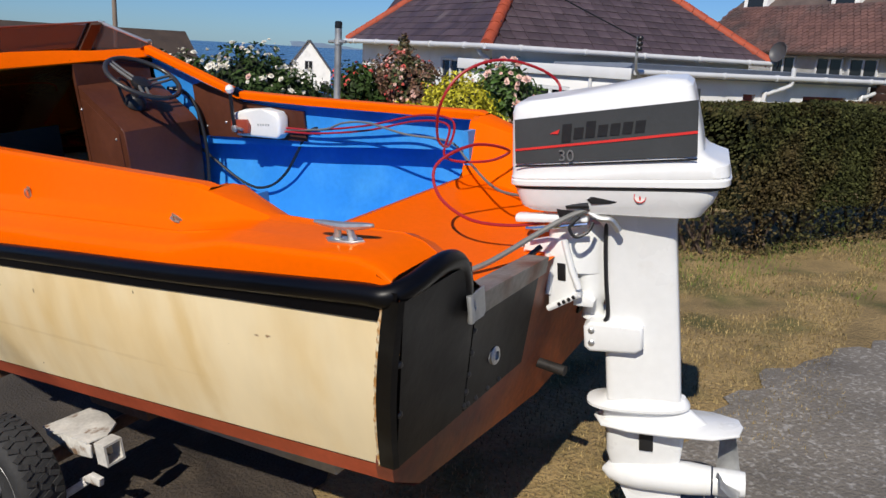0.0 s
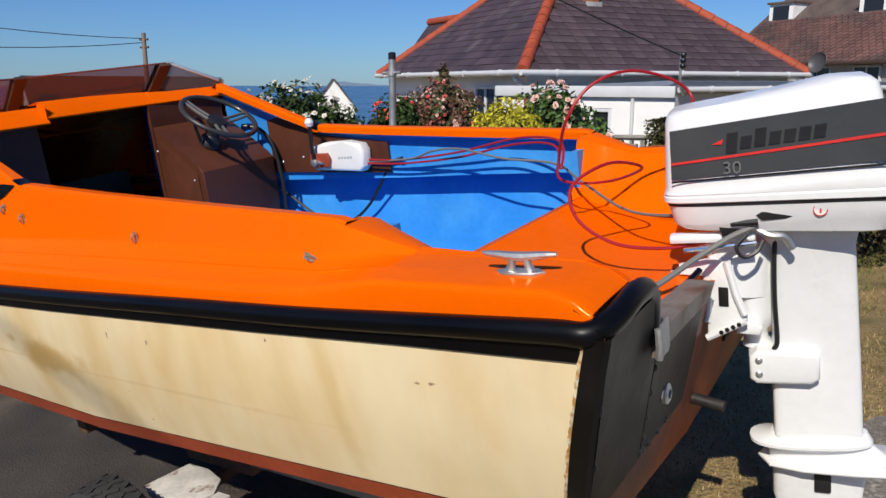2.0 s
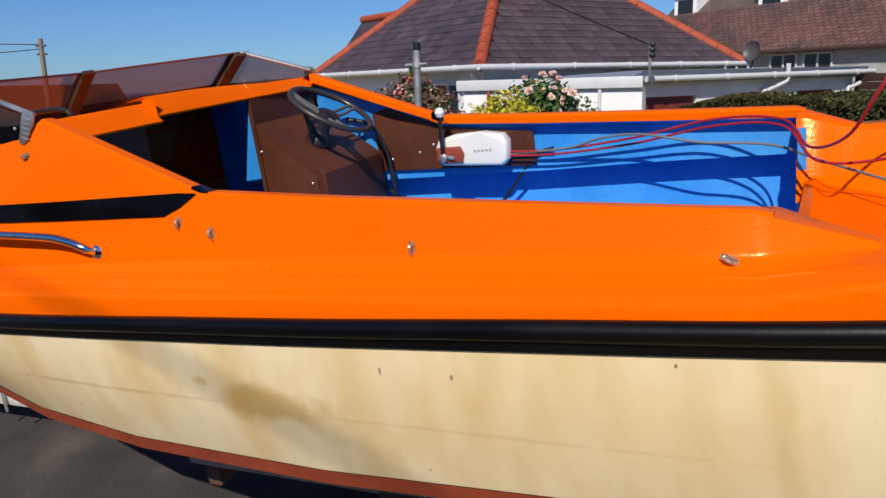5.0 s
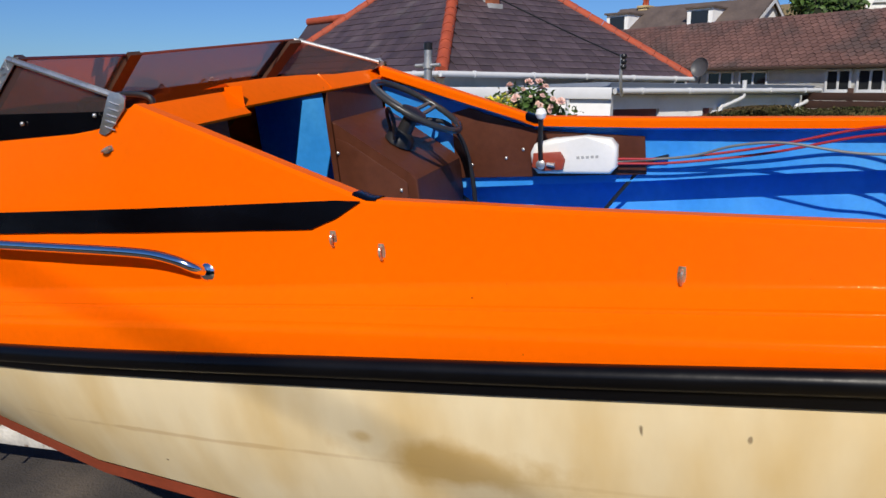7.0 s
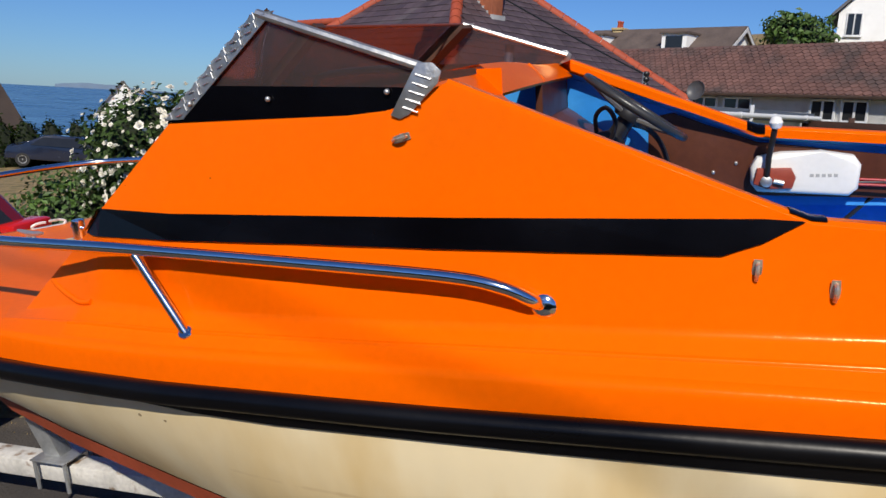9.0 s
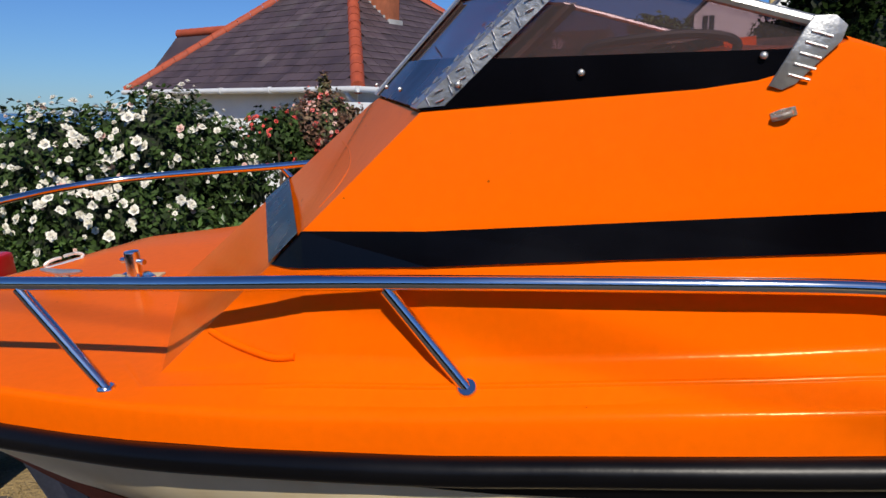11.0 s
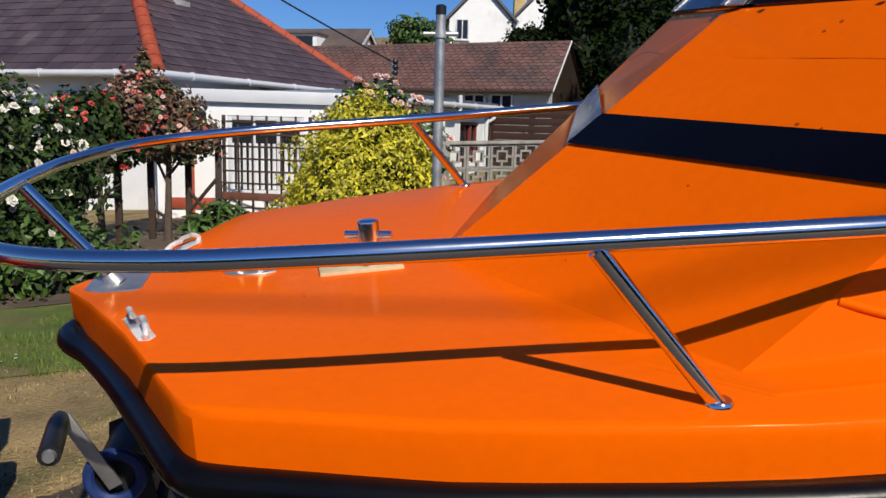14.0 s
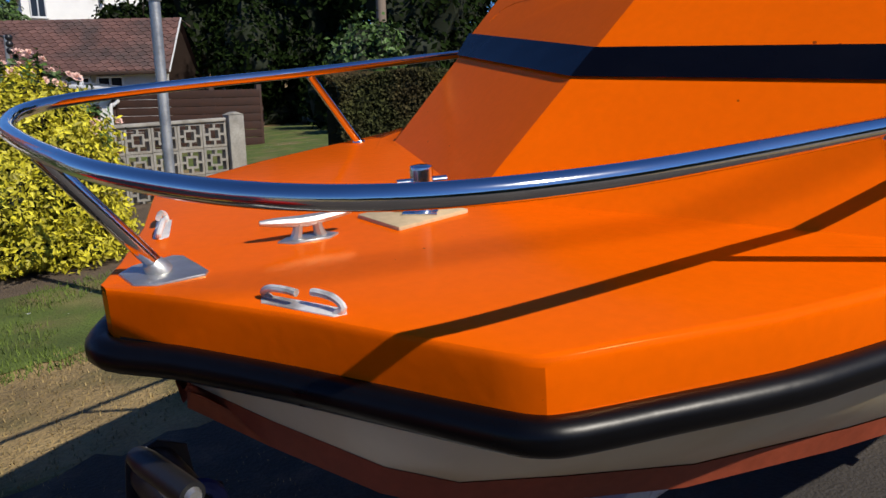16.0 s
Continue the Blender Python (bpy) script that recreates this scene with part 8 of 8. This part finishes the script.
for x, y, top in ((-1.025, 7.72, 0.955), (-2.65, 7.62, 0.93)):
    bm = bmesh.new()
    box(bm, x - 0.095, x + 0.095, y - 0.095, y + 0.095, ground_z(x, y) - 0.1, top, 0.012)
    prism(bm, [(x - 0.10, top), (x + 0.10, top), (x, top + 0.035)], 0.20, "y", y - 0.10, 0.004)
    part("pillar", bm, CONCB, block_wall, "concrete pillar")

# ---- trellis and rose arch ----
trellis = thing("trellis", None, "dark brown square wooden trellis before window", "trellis")
ta, tb = Vector((-5.25, 8.75, 0)), Vector((-4.15, 8.35, 0))
td = (tb - ta).normalized()
ang = math.degrees(math.atan2(td.y, td.x))
tm = Matrix.Translation(ta) @ pose(0, 0, 0, 0, 0, ang)
for k in range(7):
    bm = bmesh.new()
    x = 1.15 * k / 6
    w = 0.022 if k in (0, 6) else 0.012
    box(bm, x - w, x + w, -0.010, 0.010, -0.45, 1.12, 0.002, tm)
    part("upright_lath", bm, DARKTIMBER, trellis)
for k in range(9):
    bm = bmesh.new()
    z = -0.20 + 0.155 * k
    box(bm, -0.02, 1.17, -0.028, -0.012, z - 0.012, z + 0.012, 0.002, tm)
    part("cross_lath", bm, DARKTIMBER, trellis)
bm = bmesh.new()
box(bm, -0.04, 1.19, -0.045, -0.030, 0.05, 0.15, 0.004, tm)
part("rail_board", bm, surf("reddish_timber", (0.15, 0.06, 0.035), 0.7, var=0.25, scale=8), trellis, "red-brown rail board")
arch = thing("rose_arch", None, "dark stained timber rose arch with crossed braces", "garden arch")
for x, y in ((-6.25, 7.45), (-5.95, 7.7), (-5.55, 7.75), (-5.2, 7.6), (-6.9, 7.2)):
    bm = bmesh.new()
    box(bm, x - 0.035, x + 0.035, y - 0.035, y + 0.035, ground_z(x, y) - 0.1, 0.95, 0.004)
    part("post", bm, DARKTIMBER, arch)
for (a, b) in (((-5.55, 7.73, 0.0), (-5.2, 7.58, 0.42)), ((-5.2, 7.58, -0.15), (-5.55, 7.73, 0.25)), ((-5.95, 7.68, 0.05), (-5.55, 7.73, -0.25)), ((-6.25, 7.45, 0.9), (-5.2, 7.6, 0.95)), ((-6.9, 7.2, 0.85), (-6.25, 7.45, 0.9)), ((-6.9, 7.2, 0.2), (-6.25, 7.45, 0.2))):
    bm = bmesh.new()
    tube(bm, [a, b], 0.022, 6)
    part("brace", bm, DARKTIMBER, arch)

# ---- houses further off ----
def far_house(name, label, m, w, d, wall_h, roof_h, roofmat, wallmat=WALLW, windows=(), gable=True, chim=()):
    h = thing(name, m, label, "house")
    bm = bmesh.new()
    box(bm, -w / 2, w / 2, -d / 2, d / 2, -4.0, wall_h)
    if gable:
        prism(bm, [(-w / 2, wall_h), (w / 2, wall_h), (0, wall_h + roof_h)], d, "y", -d / 2)
    part("wall", bm, wallmat, h, "", 0)
    bm = bmesh.new()
    ov = 0.25
    for s in (-1, 1):
        sheet(bm, [Vector((0, -d / 2 - ov, wall_h + roof_h + 0.05)), Vector((s * (w / 2 + ov), -d / 2 - ov, wall_h - ov * roof_h / (w / 2) + 0.05)), Vector((s * (w / 2 + ov), d / 2 + ov, wall_h - ov * roof_h / (w / 2) + 0.05)), Vector((0, d / 2 + ov, wall_h + roof_h + 0.05))], 0.12 * s)
    part("roof", bm, roofmat, h, "", 0)
    for x, z, ww, hh in windows:
        wall_window(h, pose(x, -d / 2 - 0.01, z), ww, hh, 1)
    for x, y, cz in chim:
        c = new("chimney")
        c.parent = h
        bm = bmesh.new()
        box(bm, x - 0.35, x + 0.35, y - 0.3, y + 0.3, wall_h, cz, 0.02)
        box(bm, x - 0.42, x + 0.42, y - 0.37, y + 0.37, cz, cz + 0.14, 0.02)
        part("chimney_shaft", bm, surf("yellow_brick", (0.48, 0.36, 0.17), 0.8, var=0.2, scale=3), c, "yellow brick stack")
        for k in (-1, 1):
            bm = bmesh.new()
            lathe(bm, [(0.11, 0), (0.09, 0.3), (0.12, 0.36), (0.10, 0.42)], 10, pose(x + k * 0.16, y, cz + 0.14))
            part("chimney_pot", bm, RIDGE, c)
    return h


FARSLATE = surf("far_slate", (0.10, 0.10, 0.11), 0.7, var=0.2, scale=1.5, fine=8)
FARBROWN = surf("far_brown_roof", (0.055, 0.038, 0.028), 0.8, var=0.2, scale=1.5, fine=8)
far_house("hill_house", "white gabled house with yellow chimneys on hill", pose(5.55, 43.5, 4.2, 0, 0, -8), 3.4, 6, 2.6, 1.75, FARSLATE, WALLW, [(-1.0, 2.0, 0.7, 1.1)], True, [(0.0, 0.6, 5.6)])
far_house("hill_house", "white gabled house end beside its neighbour on hill", pose(9.0, 43.2, 4.2, 0, 0, -8), 3.4, 6, 2.6, 1.75, FARSLATE, WALLW, [], True, [(-0.9, 0.6, 4.9)])
FARTILE = surf("far_brown_tiles", (0.105, 0.078, 0.066), 0.8, var=0.25, scale=1.5, fine=10)
dh = far_house("dormer_house", "brown roofed house with white dormers on the hill", pose(-4.9, 46.5, 2.65, 0, 0, 65.3), 7.4, 9.2, 1.2, 2.45, FARTILE, WALLW, [], True, [(0.0, 3.1, 3.75)])
for yc in (3.55, -1.75):
    dormer = new("dormer")
    dormer.parent = dh
    zs_at = lambda x: 1.25 + 2.45 * (1 + x / 3.7)
    bm = bmesh.new()
    prism(bm, [(-2.3, zs_at(-2.3) - 0.1), (-2.3, 3.25), (-0.7, 3.25)], 1.5, "y", yc - 0.75)
    part("dormer_body", bm, WALLW, dormer, "white painted dormer", 0)
    bm = bmesh.new()
    box(bm, -2.45, -0.55, yc - 0.85, yc + 0.85, 3.25, 3.36, 0.01)
    part("dormer_roof", bm, FARTILE, dormer, "", 0)
    bm = bmesh.new()
    box(bm, -2.33, -2.29, yc - 0.50, yc + 0.50, zs_at(-2.3) + 0.15, 3.12)
    part("pane", bm, WINDOWGLASS, dormer, "dark window", 0)
bm = bmesh.new()
for sx in (-1, 1):
    sheet(bm, [Vector((0, -4.86, 3.74)), Vector((sx * 3.95, -4.86, 1.12)), Vector((sx * 3.95, -4.86, 0.90)), Vector((0, -4.86, 3.52))], 0.03)
part("bargeboard", bm, WHITEWOOD, dh, "white bargeboard", 0)
sh = far_house("seaside_house", "brown roofed house with pale verge near the sea", pose(-41.7, 26.1, -3.7, 0, 0, -19.4), 7.5, 10.5, 2.7, 2.75, FARBROWN, surf("cream_boarding", (0.6, 0.56, 0.45), 0.8, var=0.2, scale=2), [], True)
bm = bmesh.new()
for ye in (-5.52, 5.52):
    for sx in (-1, 1):
        sheet(bm, [Vector((0, ye, 5.52)), Vector((sx * 4.02, ye, 2.56)), Vector((sx * 4.02, ye, 2.22)), Vector((0, ye, 5.18))], 0.04)
part("bargeboard", bm, WHITEWOOD, sh, "white bargeboard", 0)
far_house("seaside_house", "white gabled house with grey roof near the sea", pose(-61.5, 66.5, -5.0, 0, 0, 41.3), 4.8, 9, 3.7, 3.2, FARSLATE, WALLW, [(0, 4.3, 0.9, 1.0)], True)

# road-side hedge and parked cars in the distance
rh = thing("roadside_hedge", None, "long dark green roadside hedge", "hedge")
blobs = [((-33.2 + i * 0.75, 22.9 + i * 0.72, -1.75), (0.75, 0.6, 1.45)) for i in range(-5, 14)]
me = leaf_mesh("foliage", blobs, 20000, 0.11, 61, 0.3)
me.materials.append(LEAFDARK)
o = new("foliage", me)
o.parent = rh
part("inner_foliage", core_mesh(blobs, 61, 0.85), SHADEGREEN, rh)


def car(name, label, m, paint, length=3.9, width=1.62, height=1.38):
    c = thing(name, m, label, "car")
    L2, W2 = length / 2, width / 2
    prof = [(-L2, 0.30), (-L2 + 0.02, 0.62), (-L2 + 0.12, 0.84), (-L2 + 0.75, 0.93), (-L2 + 1.35, height - 0.06), (-L2 + 1.75, height), (L2 - 0.75, height - 0.02), (L2 - 0.30, height - 0.12), (L2 - 0.04, 0.86), (L2, 0.58), (L2 - 0.02, 0.28)]
    bm = bmesh.new()
    prism(bm, prof, width, "y", -W2, 0.05, None, 3)
    for v in bm.verts:
        if v.co.z > 0.86:
            v.co.y *= 1 - 0.20 * (v.co.z - 0.86) / (height - 0.86)
    part("body", bm, paint, c)
    for s in (-1, 1):
        bm = bmesh.new()
        q = [(-L2 + 0.95, 0.92), (-L2 + 1.42, height - 0.10), (L2 - 0.72, height - 0.10), (L2 - 0.38, 0.92)]
        vs = [bm.verts.new((x, s * (W2 * (1 - 0.20 * (z - 0.86) / (height - 0.86)) + 0.006), z)) for x, z in q]
        bm.faces.new(vs)
        part("side_window", bm, WINDOWGLASS, c, "dark glass", 0)
        bm = bmesh.new()
        box(bm, L2 - 0.12, L2 + 0.012, s * (W2 - 0.24), s * (W2 + 0.004), 0.66, 0.96, 0.02)
        part("tail_lamp", bm, surf("red_lamp_lens", (0.55, 0.012, 0.010), 0.15, var=0.05), c, "red tail lamp")
        for x in (-L2 + 0.68, L2 - 0.70):
            w = new("wheel")
            w.parent = c
            w.matrix_basis = pose(x, s * (W2 - 0.08), 0.29, s * -90)
            bm = bmesh.new()
            lathe(bm, [(0.18, -0.08), (0.27, -0.085), (0.29, -0.05), (0.29, 0.05), (0.27, 0.085), (0.18, 0.08)], 24)
            part("tyre", bm, TYRE, w)
            bm = bmesh.new()
            lathe(bm, [(0.185, 0.06), (0.17, 0.082), (0.05, 0.07), (0.02, 0.085)], 20)
            part("rim", bm, ALLOY, w)
    bm = bmesh.new()
    vs = [bm.verts.new((x + 0.012, s * y, z)) for x, y, z, s in ((L2 - 0.30, W2 * 0.72, height - 0.14, -1), (L2 - 0.30, W2 * 0.72, height - 0.14, 1), (L2 - 0.055, W2 * 0.86, 0.88, 1), (L2 - 0.055, W2 * 0.86, 0.88, -1))]
    bm.faces.new(vs)
    part("rear_window", bm, WINDOWGLASS, c, "dark rear window", 0)
    bm = bmesh.new()
    box(bm, L2 - 0.06, L2 + 0.06, -W2, W2, 0.30, 0.50, 0.03)
    part("bumper", bm, BLACKPL, c)
    bm = bmesh.new()
    box(bm, L2 + 0.004, L2 + 0.016, -0.26, 0.26, 0.56, 0.67, 0.003)
    part("number_plate_bar", bm, surf("plain_yellow_plate", (0.6, 0.45, 0.05), 0.5), c, "plain yellow plate")
    return c


car("hatchback_car", "dark red hatchback car parked before the trailer", SLOPE @ pose(-7.28, 0.22, 0.0), surf("dark_red_paint", (0.16, 0.008, 0.010), 0.2, var=0.05, coat=0.5))
car("parked_car", "dark blue car parked by the roadside hedge", pose(-28.8, 24.6, ground_z(-28.8, 24.6), 0, 3, 40), surf("dark_blue_paint", (0.015, 0.02, 0.04), 0.2, var=0.05, coat=0.5))
car("parked_car", "dark grey car parked by the roadside hedge", pose(-26.0, 26.6, ground_z(-26, 26.6), 0, 3, 40), surf("dark_grey_paint", (0.03, 0.03, 0.033), 0.2, var=0.05, coat=0.5))
